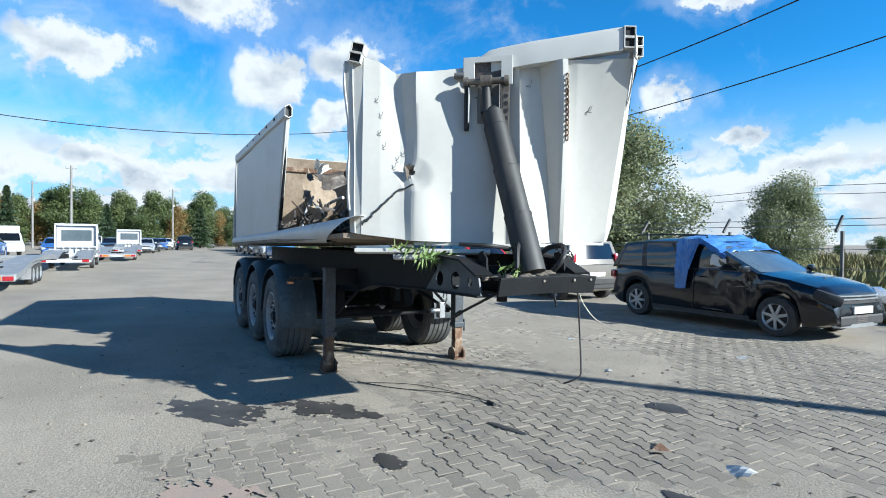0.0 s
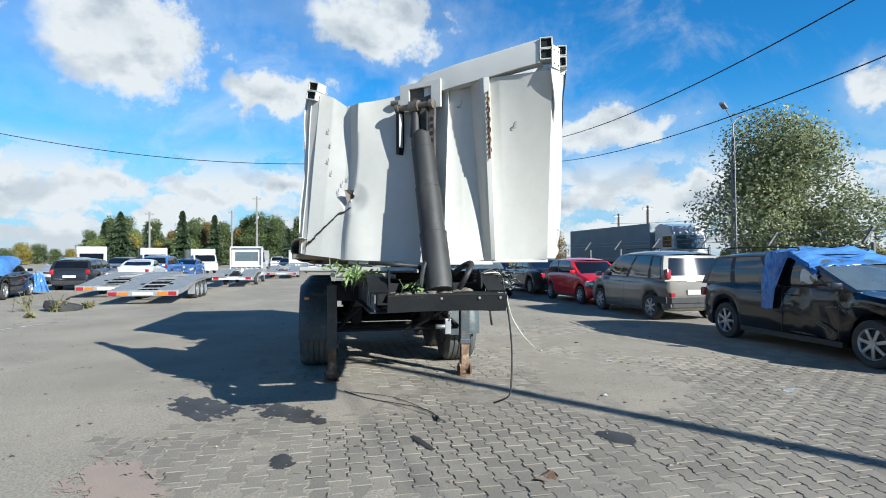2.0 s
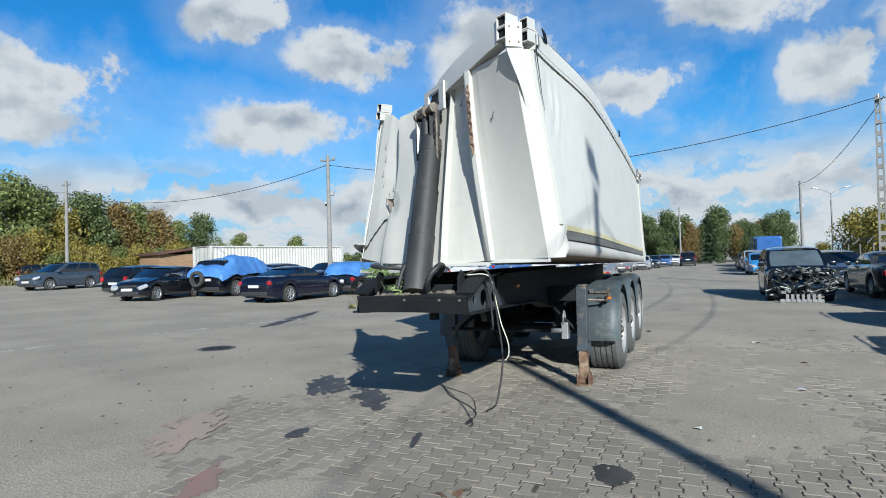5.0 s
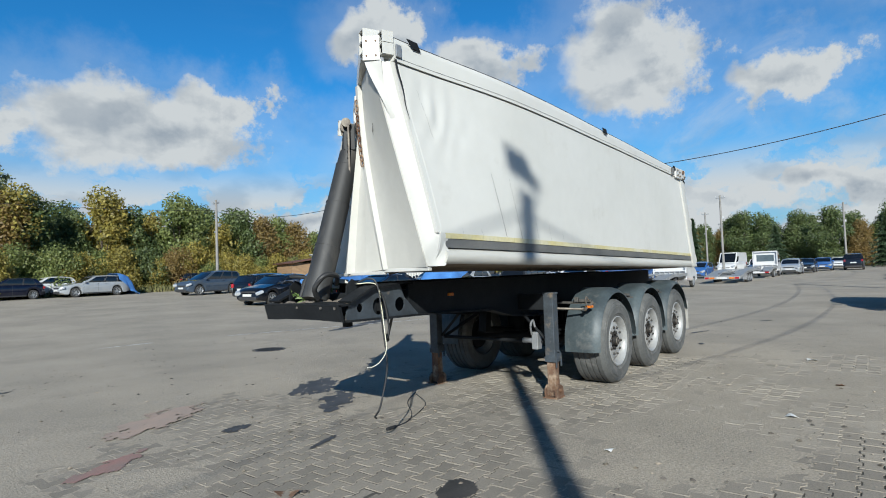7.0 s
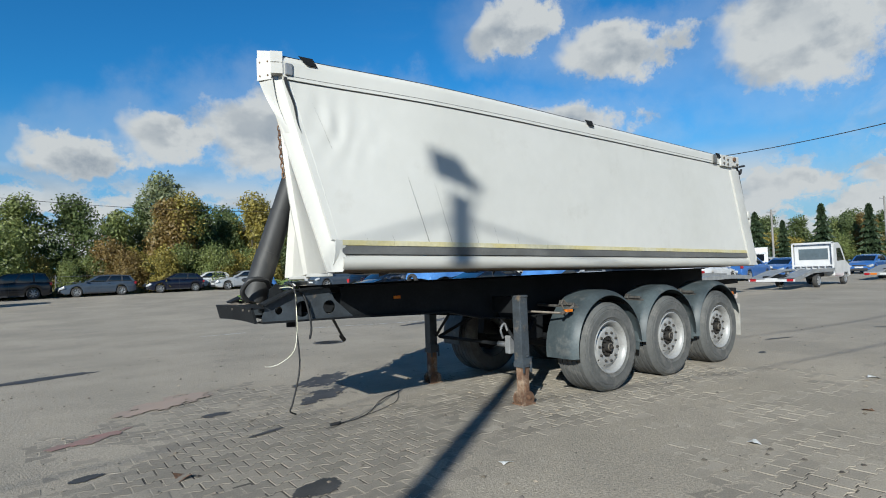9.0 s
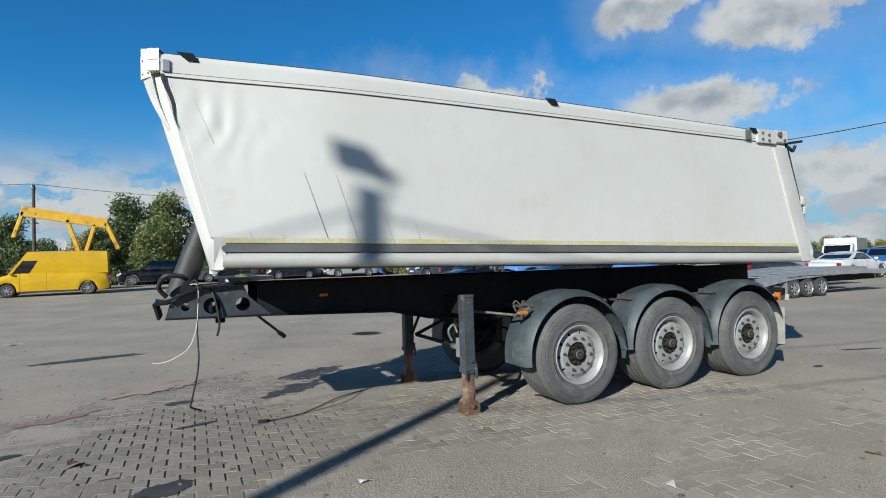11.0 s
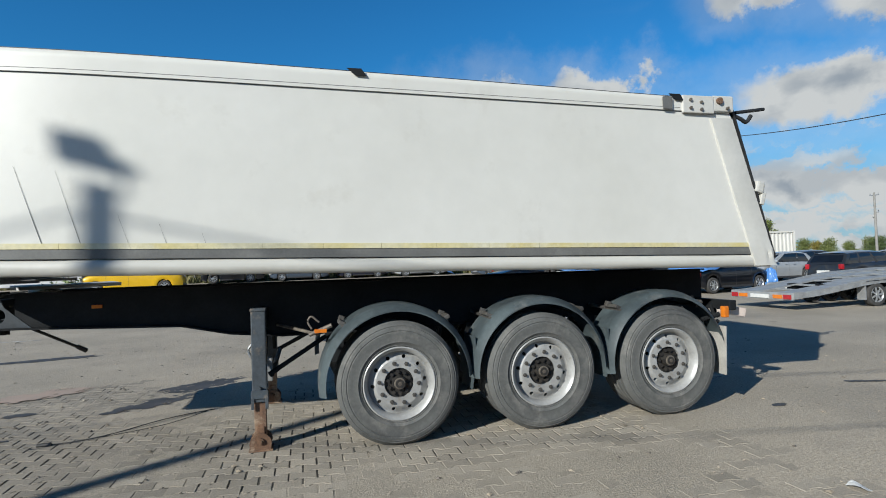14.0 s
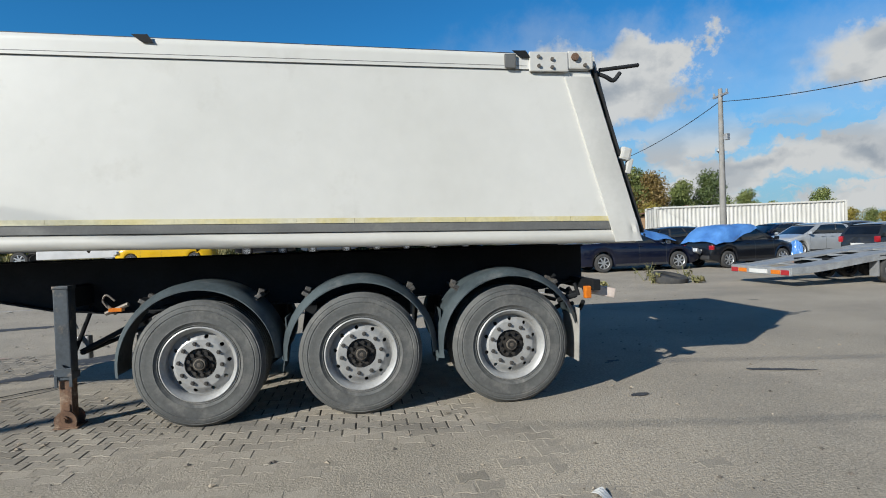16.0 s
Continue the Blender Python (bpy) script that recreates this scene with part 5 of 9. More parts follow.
def build_fenders():
    for i, x in enumerate((4.70, 5.995, 7.293)):
        for s in (-1, 1):
            lo, hi = ((185, 3), (180, 0), (186, 16))[i]

            def arc(u, v):
                a = radians(lerp(lo, hi, u))
                r = 0.625 + 0.012 * math.sin(math.pi * u)
                # flat-topped plastic arch, lipped at its outer edge
                y = lerp(-1.225, -0.80, v)
                lip = 0.035 * step01(0.10 - v, 0.0, 0.10) - 0.02 * step01(v, 0.08, 0.2)
                px = x + (r - lip) * math.cos(a) * 1.02
                pz = 0.505 + (r - lip) * math.sin(a) * 1.02
                return Vector((px, y if s < 0 else -y, pz + 0.005))
            bm = sheet(BM(), arc, 34, 8, (0, 0, -0.012))
            fender = part("mudguard", bm, M_FENDER, trailer, "grey plastic mudguard over the wheel", True)
            for dx in (-0.44, 0.44):
                bm = BM()
                rod(bm, (x + dx, s * 0.50, 1.02), (x + dx, s * 1.12, 0.995), 0.018, seg=8)
                obox(bm, (x + dx, s * 1.0, 1.02), (0.09, 0.16, 0.035), pose(0, 0, 0, 0, 30 if dx < 0 else -30, 0), 0.006)
                obox(bm, (x + dx * 1.02, s * 0.88, 1.045), (0.05, 0.05, 0.06), pose(0, 0, 0, 0, 20, 0), 0.006)
                part("mudguard_stay", bm, M_DARKNUT, fender, "rusty stay and clamps")
            if i:
                bm = sheet(BM(), lambda u, v: Vector((x - 0.655 + 0.04 * math.sin(2 * v), s * lerp(0.82, 1.15, u), lerp(0.40, 0.85, v))), 4, 5, (0.01, 0, 0))
                part("spray_flap", bm, M_FENDER, fender, "", True)
            if i == 2:
                bm = sheet(BM(), lambda u, v: Vector((x + 0.60 + 0.02 * v, s * lerp(0.84, 1.22, u), lerp(0.33, 0.80, v))), 4, 5, (0.008, 0, 0))
                part("mud_flap", bm, M_FLAP, fender, "pale dusty mud flap", True)
    for y in (-1.12, 1.12):
        part("side_marker", box(BM(), (4.02, y - 0.03, 0.965), (4.12, y + 0.03, 0.995), 0.004), M_ORANGE, trailer, "orange side marker")
    bm = BM()
    rod(bm, (3.70, -0.49, 0.99), (4.05, -1.10, 0.95), 0.014, seg=8)
    rod(bm, (3.98, -1.10, 0.95), (4.16, -1.12, 1.02), 0.018, seg=8)
    hose(bm, [(4.0, -1.12, 1.0), (3.97, -1.12, 1.06), (4.0, -1.12, 1.10), (4.06, -1.12, 1.05)], 0.008)
    part("marker_bracket", bm, M_BARE, trailer)
    # tail lamps and rear end clutter
    for s in (-1, 1):
        part("tail_marker", box(BM(), (8.05, s * 1.02 - 0.03, 0.86), (8.11, s * 1.02 + 0.03, 0.975), 0.012), M_ORANGE, trailer, "orange tail marker lamp")
        bm = obox(BM(), (8.25, s * 0.92, 0.915), (0.26, 0.10, 0.09), pose(0, 0, 0, 0, 12, s * 8), 0.01)
        part("tail_lamp", bm, mat("faded_lamp_plastic", (0.52, 0.45, 0.40), (0.42, 0.34, 0.3), rough=0.5), trailer, "bleached tail lamp hanging askew")
    bm = BM()
    box(bm, (8.12, -1.05, 0.93), (8.20, 1.05, 1.03), 0.01)
    for k in range(14):
        r = random.Random(300 + k)
        p = Vector((r.uniform(7.75, 8.15), r.uniform(-1.05, -0.55), r.uniform(0.80, 1.08)))
        rod(bm, p, p + Vector((r.uniform(-0.15, 0.2), r.uniform(-0.1, 0.1), r.uniform(-0.12, 0.12))), r.uniform(0.012, 0.028), seg=7)
    part("rear_beam", bm, M_DARKSTEEL, trailer, "dark rear beam with brackets")


build_fenders()


def build_left_fittings():
    # cover roll catches on the rail
    for x in (1.07, 4.40, 7.44):
        bm = BM()
        zt = z_top(x)
        prism(bm, [(x - 0.07, zt + 0.012), (x + 0.05, zt + 0.012), (x + 0.09, zt - 0.05), (x + 0.0, zt - 0.045)], 1, y_left(x, zt) - 0.036, y_left(x, zt) - 0.028)
        part("rail_catch", bm, M_DARKSTEEL, trailer, "dark catch on the top rail")
    bm = BM()
    yf = y_left(7.7, 2.95) - 0.040
    box(bm, (7.52, yf, 2.875), (7.87, yf + 0.03, 3.045), 0.008)
    box(bm, (7.87, yf + 0.005, 2.90), (8.10, yf + 0.04, 3.055), 0.012)
    plate = part("hinge_plate", bm, M_WHITE_WORN, trailer, "white bolted hinge plate at the rear top corner")
    for px, pz in ((7.60, 3.0), (7.60, 2.92), (7.72, 2.98), (7.72, 2.91), (8.02, 2.93)):
        part("hinge_bolt", rod(BM(), (px, yf - 0.018, pz), (px, yf + 0.004, pz), 0.015, seg=8), M_BARE, plate, "dull hinge bolt")
    part("hinge_bolt", rod(BM(), (7.93, yf - 0.02, 3.0), (7.93, yf + 0.01, 3.0), 0.032, seg=14), M_RUST, plate, "rusty hinge bolt")
    part("reflector_patch", box(BM(), (7.30, y_left(7.3, 2.98) - 0.036, 2.90), (7.40, y_left(7.3, 2.98) - 0.028, 3.02), 0.01), M_STRIPE, trailer)
    part("reflector_patch", box(BM(), (0.895, y_left(0.92, 3.1) - 0.034, 3.055), (0.955, y_left(0.92, 3.1) - 0.018, 3.150), 0.008), M_GALV, trailer)
    # tailgate edge: dark seal, latch and the broken rod of the cover
    bm = BM()
    a, b = Vector((8.10, -1.17, 2.93)), Vector((8.53, -1.20, 1.45))
    q = b - a
    obox(bm, (a + b) / 2 + Vector((0.022, 0, 0)), (0.018, 0.05, q.length), Matrix.Rotation(math.atan2(q.x, q.z) + math.pi, 4, "Y"))
    part("gate_seal", bm, M_BLACK, trailer, "black rubber seal of the tailgate")
    bm = BM()
    obox(bm, (8.40, -1.19, 2.16), (0.10, 0.08, 0.12), pose(0, 0, 0, 0, 16, 0), 0.025)
    obox(bm, (8.43, -1.19, 2.05), (0.05, 0.06, 0.14), pose(0, 0, 0, 0, 16, 0), 0.01)
    part("gate_latch", bm, M_WHITE_WORN, trailer, "white latch housing on the tailgate")
    bm = BM()
    rod(bm, (8.20, -1.15, 2.92), (8.60, -1.10, 2.985), 0.018, seg=10)
    hose(bm, [(8.15, -1.15, 2.90), (8.25, -1.16, 2.86), (8.33, -1.15, 2.83), (8.40, -1.14, 2.90)], 0.02)
    part("cover_rod", bm, M_BLACK, trailer, "black cover rod with torn tarpaulin shreds", True)
    # ridge down the rear corner post
    bm = rod(BM(), (7.875, -1.200, 2.93), (8.31, -1.247, 1.63), 0.010, seg=8)
    part("post_ridge", bm, M_WHITE, trailer, "", True)
    # hairline cracks in the side sheet
    for x0, z0, x1, z1, w in ((1.94, 2.30, 2.13, 1.715, 0.006), (2.21, 2.27, 2.385, 1.70, 0.004), (2.62, 1.95, 2.70, 1.70, 0.003), (2.90, 1.88, 2.96, 1.69, 0.003), (3.2, 1.80, 3.24, 1.68, 0.003),
                              (1.12, 2.86, 1.26, 2.50, 0.002), (1.75, 1.80, 1.79, 1.72, 0.003), (1.50, 1.80, 1.54, 1.725, 0.003)):
        def crack(u, v):
            x, z = lerp(x0, x1, v) + (u - 0.5) * w * (0.3 + 0.7 * v), lerp(z0, z1, v)
            return Vector((x, y_left(x, z) - 0.0035, z))
        part("paint_crack", sheet(BM(), crack, 1, 8), M_STRIPE, trailer, "hairline crack in the side wall")
    # weeds caught in the wreck
    for cx, cy, cz, n in ((1.50, 0.52, 1.36, 130), (1.62, 0.70, 1.43, 40), (0.98, 0.12, 1.28, 30)):
        bm = BM()
        r = random.Random(int(cx * 100))
        for k in range(n):
            p = Vector((cx + r.uniform(-0.06, 0.06), cy + r.uniform(-0.16, 0.16), cz + r.uniform(-0.02, 0.02)))
            d = Vector((r.uniform(-0.5, 0.2), r.uniform(-0.6, 0.6), r.uniform(-0.7, 0.8))).normalized() * r.uniform(0.05, 0.13)
            w = Vector((0, 0.006, 0.004))
            a = [bm.verts.new(p - w), bm.verts.new(p + w), bm.verts.new(p + d * 0.6 + w + Vector((0, 0, -0.01))), bm.verts.new(p + d + Vector((0, 0, -0.035)))]
            bm.faces.new(a)
        part("grass_tuft", bm, M_WEED, trailer, "green weeds caught in the wreck")


build_left_fittings()


# ---- cars ----
def paint(name, c, flake=0.35, dust=(0.20, 0.19, 0.17)):
    return mat(name, c, tuple(0.85 * v for v in c), rough=0.35, metal=0.30 * flake, scale=1.5, grain=0.04, coat=1.0, spec=0.12, c3=tuple(0.95 * a + 0.05 * b for a, b in zip(c, dust)), scale3=1.7, cut3=(0.5, 0.85))


P_BLACK = paint("black_car_paint", (0.006, 0.007, 0.010), 0.1, (0.05, 0.05, 0.05))
P_NAVY = paint("navy_car_paint", (0.004, 0.006, 0.018), 0.2)
P_DGREY = paint("dark_grey_car_paint", (0.020, 0.023, 0.028), 0.3)
P_SILVER = paint("silver_car_paint", (0.336, 0.352, 0.368), 0.5)
P_BEIGE = paint("champagne_car_paint", (0.178, 0.162, 0.138), 0.3)
P_RED = paint("red_car_paint", (0.52, 0.012, 0.022), 0.1)
P_BLUE = paint("blue_car_paint", (0.04, 0.12, 0.34), 0.35)
P_LBLUE = paint("bright_blue_car_paint", (0.05, 0.25, 0.55), 0.35)
P_SLATE = paint("slate_blue_car_paint", (0.05, 0.068, 0.095), 0.3)
P_WHITE = paint("white_car_paint", (0.592, 0.592, 0.592), 0.0)
P_YELLOW = paint("yellow_van_paint", (0.64, 0.384, 0.008), 0.0)
G_CAR = glass("car_glass", (0.008, 0.010, 0.013), 0.02)
G_PALE = glass("pale_windscreen", (0.10, 0.13, 0.15), 0.05)
M_TRIM = mat("black_plastic_trim", (0.022, 0.022, 0.024), (0.035, 0.035, 0.036), rough=0.6, scale=6)
M_ALLOY = mat("alloy_wheel", (0.45, 0.46, 0.47), (0.36, 0.37, 0.38), rough=0.35, metal=0.6, scale=9, grain=0.1)
M_CARTYRE = mat("car_tyre", (0.030, 0.030, 0.031), (0.05, 0.048, 0.045), rough=0.85, scale=8, grain=0.2)


def interp(pts, x):
    for (x0, v0), (x1, v1) in zip(pts, pts[1:]):
        if x <= x1:
            t = (x - x0) / (x1 - x0) if x1 > x0 else 0
            return v0 + (v1 - v0) * max(0, min(1, t))
    return pts[-1][1]


STYLES = {
    # length, width, height, wheelbase, front overhang, wheel radius, top line, cabin (rear foot, front foot, rear top, front top), side panes
    "sedan": (4.75, 1.80, 1.43, 2.80, 0.86, 0.325, [(-1, 0.72), (-0.985, 0.92), (-0.93, 1.02), (-0.55, 1.04), (0.35, 0.98), (0.55, 0.94), (0.88, 0.78), (0.97, 0.66), (1, 0.50)], (-0.60, 0.40, -0.30, 0.06), [(0.10, 0.45), (0.49, 0.90)]),
    "hatch": (3.95, 1.70, 1.47, 2.46, 0.80, 0.300, [(-1, 0.60), (-0.985, 0.86), (-0.95, 0.95), (0.35, 0.97), (0.52, 0.95), (0.86, 0.80), (0.96, 0.66), (1, 0.48)], (-0.96, 0.48, -0.74, 0.06), [(0.14, 0.40), (0.44, 0.88)]),
    "wagon": (4.55, 1.78, 1.49, 2.68, 0.90, 0.320, [(-1, 0.60), (-0.985, 0.88), (-0.95, 0.99), (0.35, 0.98), (0.52, 0.95), (0.88, 0.79), (0.97, 0.66), (1, 0.48)], (-0.96, 0.45, -0.82, 0.08), [(0.06, 0.24), (0.28, 0.55), (0.59, 0.90)]),
    "mpv": (4.35, 1.77, 1.66, 2.62, 0.85, 0.325, [(-1, 0.62), (-0.985, 0.92), (-0.96, 1.06), (0.35, 1.04), (0.52, 1.03), (0.78, 0.96), (0.91, 0.87), (0.975, 0.74), (1, 0.46)], (-0.965, 0.50, -0.86, 0.08), [(0.05, 0.24), (0.28, 0.56), (0.60, 0.90)]),
    "long_estate": (4.55, 1.78, 1.62, 2.90, 0.83, 0.325, [(-1, 0.62), (-0.985, 0.90), (-0.96, 1.03), (0.35, 1.02), (0.50, 1.01), (0.72, 0.94), (0.90, 0.84), (0.975, 0.72), (1, 0.46)], (-0.965, 0.50, -0.84, 0.06), [(0.05, 0.25), (0.29, 0.57), (0.61, 0.91)]),
    "small_mpv": (3.95, 1.73, 1.66, 2.54, 0.80, 0.310, [(-1, 0.62), (-0.985, 0.90), (-0.96, 1.00), (0.40, 0.99), (0.58, 0.98), (0.80, 0.90), (0.92, 0.80), (0.975, 0.68), (1, 0.46)], (-0.97, 0.62, -0.88, 0.12), [(0.05, 0.19), (0.23, 0.53), (0.57, 0.90)]),
    "suv": (4.60, 1.85, 1.78, 2.70, 0.88, 0.365, [(-1, 0.70), (-0.985, 1.0), (-0.96, 1.12), (0.30, 1.10), (0.50, 1.08), (0.90, 0.98), (0.98, 0.78), (1, 0.58)], (-0.965, 0.42, -0.85, 0.10), [(0.05, 0.26), (0.30, 0.58), (0.62, 0.90)]),
    "city": (3.43, 1.63, 1.47, 2.34, 0.62, 0.285, [(-1, 0.60), (-0.98, 0.88), (-0.94, 0.98), (0.40, 0.98), (0.58, 0.95), (0.85, 0.82), (0.96, 0.68), (1, 0.48)], (-0.95, 0.55, -0.78, 0.14), [(0.10, 0.38), (0.42, 0.88)]),
    "panel_van": (5.55, 2.00, 2.45, 3.60, 0.95, 0.345, [(-1, 0.75), (-0.99, 1.20), (0.45, 1.25), (0.60, 1.22), (0.86, 1.02), (0.97, 0.80), (1, 0.55)], (-0.985, 0.66, -0.97, 0.34), [(0.80, 0.965)]),
}


def car_wheel_meshes(r):
    bm = turned(BM(), [(r * 0.66, 0.0), (r * 0.80, -0.012), (r * 0.97, 0.005), (r, 0.03), (r, 0.16), (r * 0.97, 0.185), (r * 0.66, 0.19)], 28)
    tyre = mesh_from("tyre", bm, True)
    tyre.materials.append(M_CARTYRE)
    bm = turned(BM(), [(r * 0.67, 0.0), (r * 0.66, -0.006), (r * 0.61, 0.012), (r * 0.60, 0.12), (r * 0.67, 0.12)], 24)
    for k in range(7):
        a = 2 * math.pi * k / 7
        m = Matrix.Rotation(-a, 4, "Y")
        obox(bm, m.to_3x3() @ Vector((r * 0.34, 0.012, 0)), (r * 0.58, 0.02, r * 0.15), m, 0.006)
    rod(bm, (0, 0.02, 0), (0, -0.004, 0), r * 0.16, seg=14)
    rim = mesh_from("rim", bm, True)
    rim.materials.append(M_ALLOY)
    bm = rod(BM(), (0, 0.05, 0), (0, 0.07, 0), r * 0.64, seg=20)
    back = mesh_from("brake_disc", bm)
    back.materials.append(M_BLACK)
    return tyre, rim, back


WHEELS = {}


def cross_ring(w, zb, zt):
    h = zt - zb
    return [(0.0, zb), (w - 0.14, zb), (w - 0.035, zb + 0.03), (w - 0.008, zb + 0.22 * h), (w, zb + 0.50 * h), (w - 0.012, zb + 0.74 * h), (w - 0.035, zt - 0.07), (w - 0.085, zt - 0.012), (w * 0.62, zt + 0.012), (0.0, zt + 0.028)]


def build_car(style, body_paint, label, x, y, heading, group="parked cars", crushed=0.0, plates=True, windscreen=None, z=None, roofbars=False, category="car"):
    L, W, H, wb, fo, r, top, cab, panes = STYLES[style]
    half = L / 2
    xf = half - fo
    xr = xf - wb
    car = thing(category.replace(" ", "_") if category != "car" else "car", label, category, pose(x, y, rise(x, y) if z is None else z, 0, 0, heading), group)
    # lower body
    n = 64
    bm = BM()
    rows = []
    for i in range(n + 1):
        s = -1 + 2 * i / n
        px = s * half
        w = W / 2 * (1 - 0.20 * abs(s) ** 8 - (0.05 * max(0, s - 0.3) ** 2))
        zt = interp(top, s)
        zb = 0.19 + 0.10 * max(0.0, abs(s) - 0.86) / 0.14
        for xw in (xf, xr):
            q = (r + 0.055) ** 2 - (px - xw) ** 2
            if q > 0:
                zb = max(zb, r + math.sqrt(q))
        zb = min(zb, zt - 0.10)
        if crushed and s > 0.5:
            k = (s - 0.5) * 2
            px -= crushed * k * (0.6 + 0.4 * noise.noise(Vector((s * 9, 1, 2))))
            zt += 0.10 * k * noise.noise(Vector((s * 17, 3, 1)))
        ring = cross_ring(w, zb, zt)
        rows.append([bm.verts.new((px, yy, zz)) for yy, zz in ring] + [bm.verts.new((px, -yy, zz)) for yy, zz in ring[-2:0:-1]])
    m = len(rows[0])
    for a, b in zip(rows, rows[1:]):
        for k in range(m):
            bm.faces.new((a[k], a[(k + 1) % m], b[(k + 1) % m], b[k]))
    bm.faces.new(rows[0])
    bm.faces.new(rows[-1][::-1])
    body = part("body", bm, body_paint, car, "", True)
    # shut lines of the doors
    for sgn in (-1, 1):
        for xs in ([xf - r - 0.16, (xf + xr) / 2 - 0.08, xr + r * 0.55] if len(panes) > 1 else [xf - r - 0.2, 0.1]):
            sq = xs / half
            ww = W / 2 * (1 - 0.20 * abs(sq) ** 8 - (0.05 * max(0, sq - 0.3) ** 2))
            ztq = interp(top, sq)
            ring = cross_ring(ww, 0.19, ztq)[2:8]
            bm = BM()
            line = [(bm.verts.new((xs - 0.006, sgn * (yy + 0.002), zz)), bm.verts.new((xs + 0.006, sgn * (yy + 0.002), zz))) for yy, zz in ring]
            for (a, b), (c, d) in zip(line, line[1:]):
                bm.faces.new((a, b, d, c))
            part("door_seam", bm, M_TRIM, car)
    # cabin with roof
    r0, f0, r1, f1 = (c * half for c in cab)
    zr, zf = interp(top, cab[0]) - 0.03, interp(top, cab[1]) - 0.03
    wb_, wt = W / 2 - 0.075, W / 2 * 0.80 if style != "panel_van" else W / 2 * 0.90
    arch = 0.0 if style == "panel_van" else 0.05
    zt = H - 0.075 - arch
    bl, fl = Vector((r0, wb_, zr)), Vector((f0, wb_ - 0.03, zf))
    tl, tf = Vector((r1, wt, zt - 0.015)), Vector((f1, wt, zt))

    def on_side(u, v, sgn, out=0.0):
        p = bl.lerp(fl, u).lerp(tl.lerp(tf, u), v)
        bow = 0.03 * math.sin(math.pi * v)
        return Vector((p.x, sgn * (p.y + bow + out), p.z + arch * v * math.sin(math.pi * u) ** 0.8))
    bm = BM()
    nu, nv = 8, 4
    for sgn in (1, -1):
        sheet(bm, lambda u, v: on_side(u, v, sgn), nu, nv)
    for u in (0, 1):
        sheet(bm, lambda a, v: on_side(u, v, 1).lerp(on_side(u, v, -1), a) + Vector(((0.10 if u else -0.05) * math.sin(math.pi * a), 0, 0)), 8, nv)

    def roof(a, u):
        e, o = on_side(u, 1, 1), on_side(u, 1, -1)
        p = e.lerp(o, a)
        bowx = (0.10 * u - 0.05 * (1 - u)) * math.sin(math.pi * a)
        return p + Vector((bowx, 0, 0.075 * (math.sin(math.pi * a) ** 0.45) * (0.55 + 0.45 * math.sin(math.pi * min(1, max(0, u))) ** 0.5)))
    sheet(bm, roof, 10, 8)
    bmesh.ops.remove_doubles(bm, verts=bm.verts, dist=0.001)
    part("cabin", bm, body_paint, car, "", True)
    # panes
    for sgn in (1, -1):
        if style != "panel_van":
            a0, a1 = panes[0][0] - 0.012, panes[-1][1] + 0.012
            part("window_surround", sheet(BM(), lambda u, v: on_side(lerp(a0, a1, u), lerp(0.065, 0.945, v), sgn, 0.002), 10, 3, (0, -sgn * 0.002, 0)), M_TRIM, car, "", True)
        for u0, u1 in panes:
            bm = BM()
            v0, v1 = (0.09, 0.92) if style != "panel_van" else (0.05, 0.62)
            sheet(bm, lambda u, v: on_side(lerp(u0, u1, u), lerp(v0, v1, v), sgn, 0.005), 3, 3, (0, -sgn * 0.003, 0))
            part("side_window", bm, G_CAR, car, "dark side window", True)
    bm = sheet(BM(), lambda a, v: on_side(1, lerp(0.08, 0.93, v), 1).lerp(on_side(1, lerp(0.08, 0.93, v), -1), lerp(0.06, 0.94, a)) + Vector((0.10 * math.sin(math.pi * lerp(0.06, 0.94, a)) + 0.006, 0, 0.002)), 8, 3)
    part("windscreen", bm, windscreen or G_CAR, car, "", True)
    if style != "panel_van":
        bm = sheet(BM(), lambda a, v: on_side(0, lerp(0.22, 0.90, v), 1).lerp(on_side(0, lerp(0.22, 0.90, v), -1), lerp(0.08, 0.92, a)) + Vector((-0.05 * math.sin(math.pi * lerp(0.08, 0.92, a)) - 0.006, 0, 0.002)), 8, 3)
        part("rear_window", bm, G_CAR, car, "", True)
    # wheels
    if r not in WHEELS:
        WHEELS[r] = car_wheel_meshes(r)
    for xw in (xf, xr):
        for sgn in (-1, 1):
            wheel = new("wheel")
            wheel.empty_display_size = 0.1
            wheel.parent = car
            wheel.matrix_basis = Matrix.Translation((xw, sgn * (W / 2 - 0.035), r)) @ (Matrix() if sgn < 0 else Matrix.Rotation(math.pi, 4, "Z"))
            spin = Matrix.Rotation(xw * 3 + sgn, 4, "Y")
            for nm, me in zip(("tyre", "rim", "brake_disc"), WHEELS[r]):
                reuse(nm, me, wheel, spin)
    # lamps, bumpers, plates, mirrors
    zl = interp(top, 0.95)
    for sgn in (-1, 1):
        yo = sgn * (W / 2 - 0.24)
        if not crushed:
            bm = obox(BM(), (half * 0.945, yo + sgn * 0.045, zl - 0.07), (0.38, 0.30, 0.16), pose(0, 0, 0, 0, 20, -sgn * 34), 0.06)
            part("headlight", bm, M_CLEAR, car, "clear headlight", True)
        zt_ = interp(top, -0.97)
        tall = 0.22 if style in ("mpv", "suv", "panel_van", "wagon") else 0.16
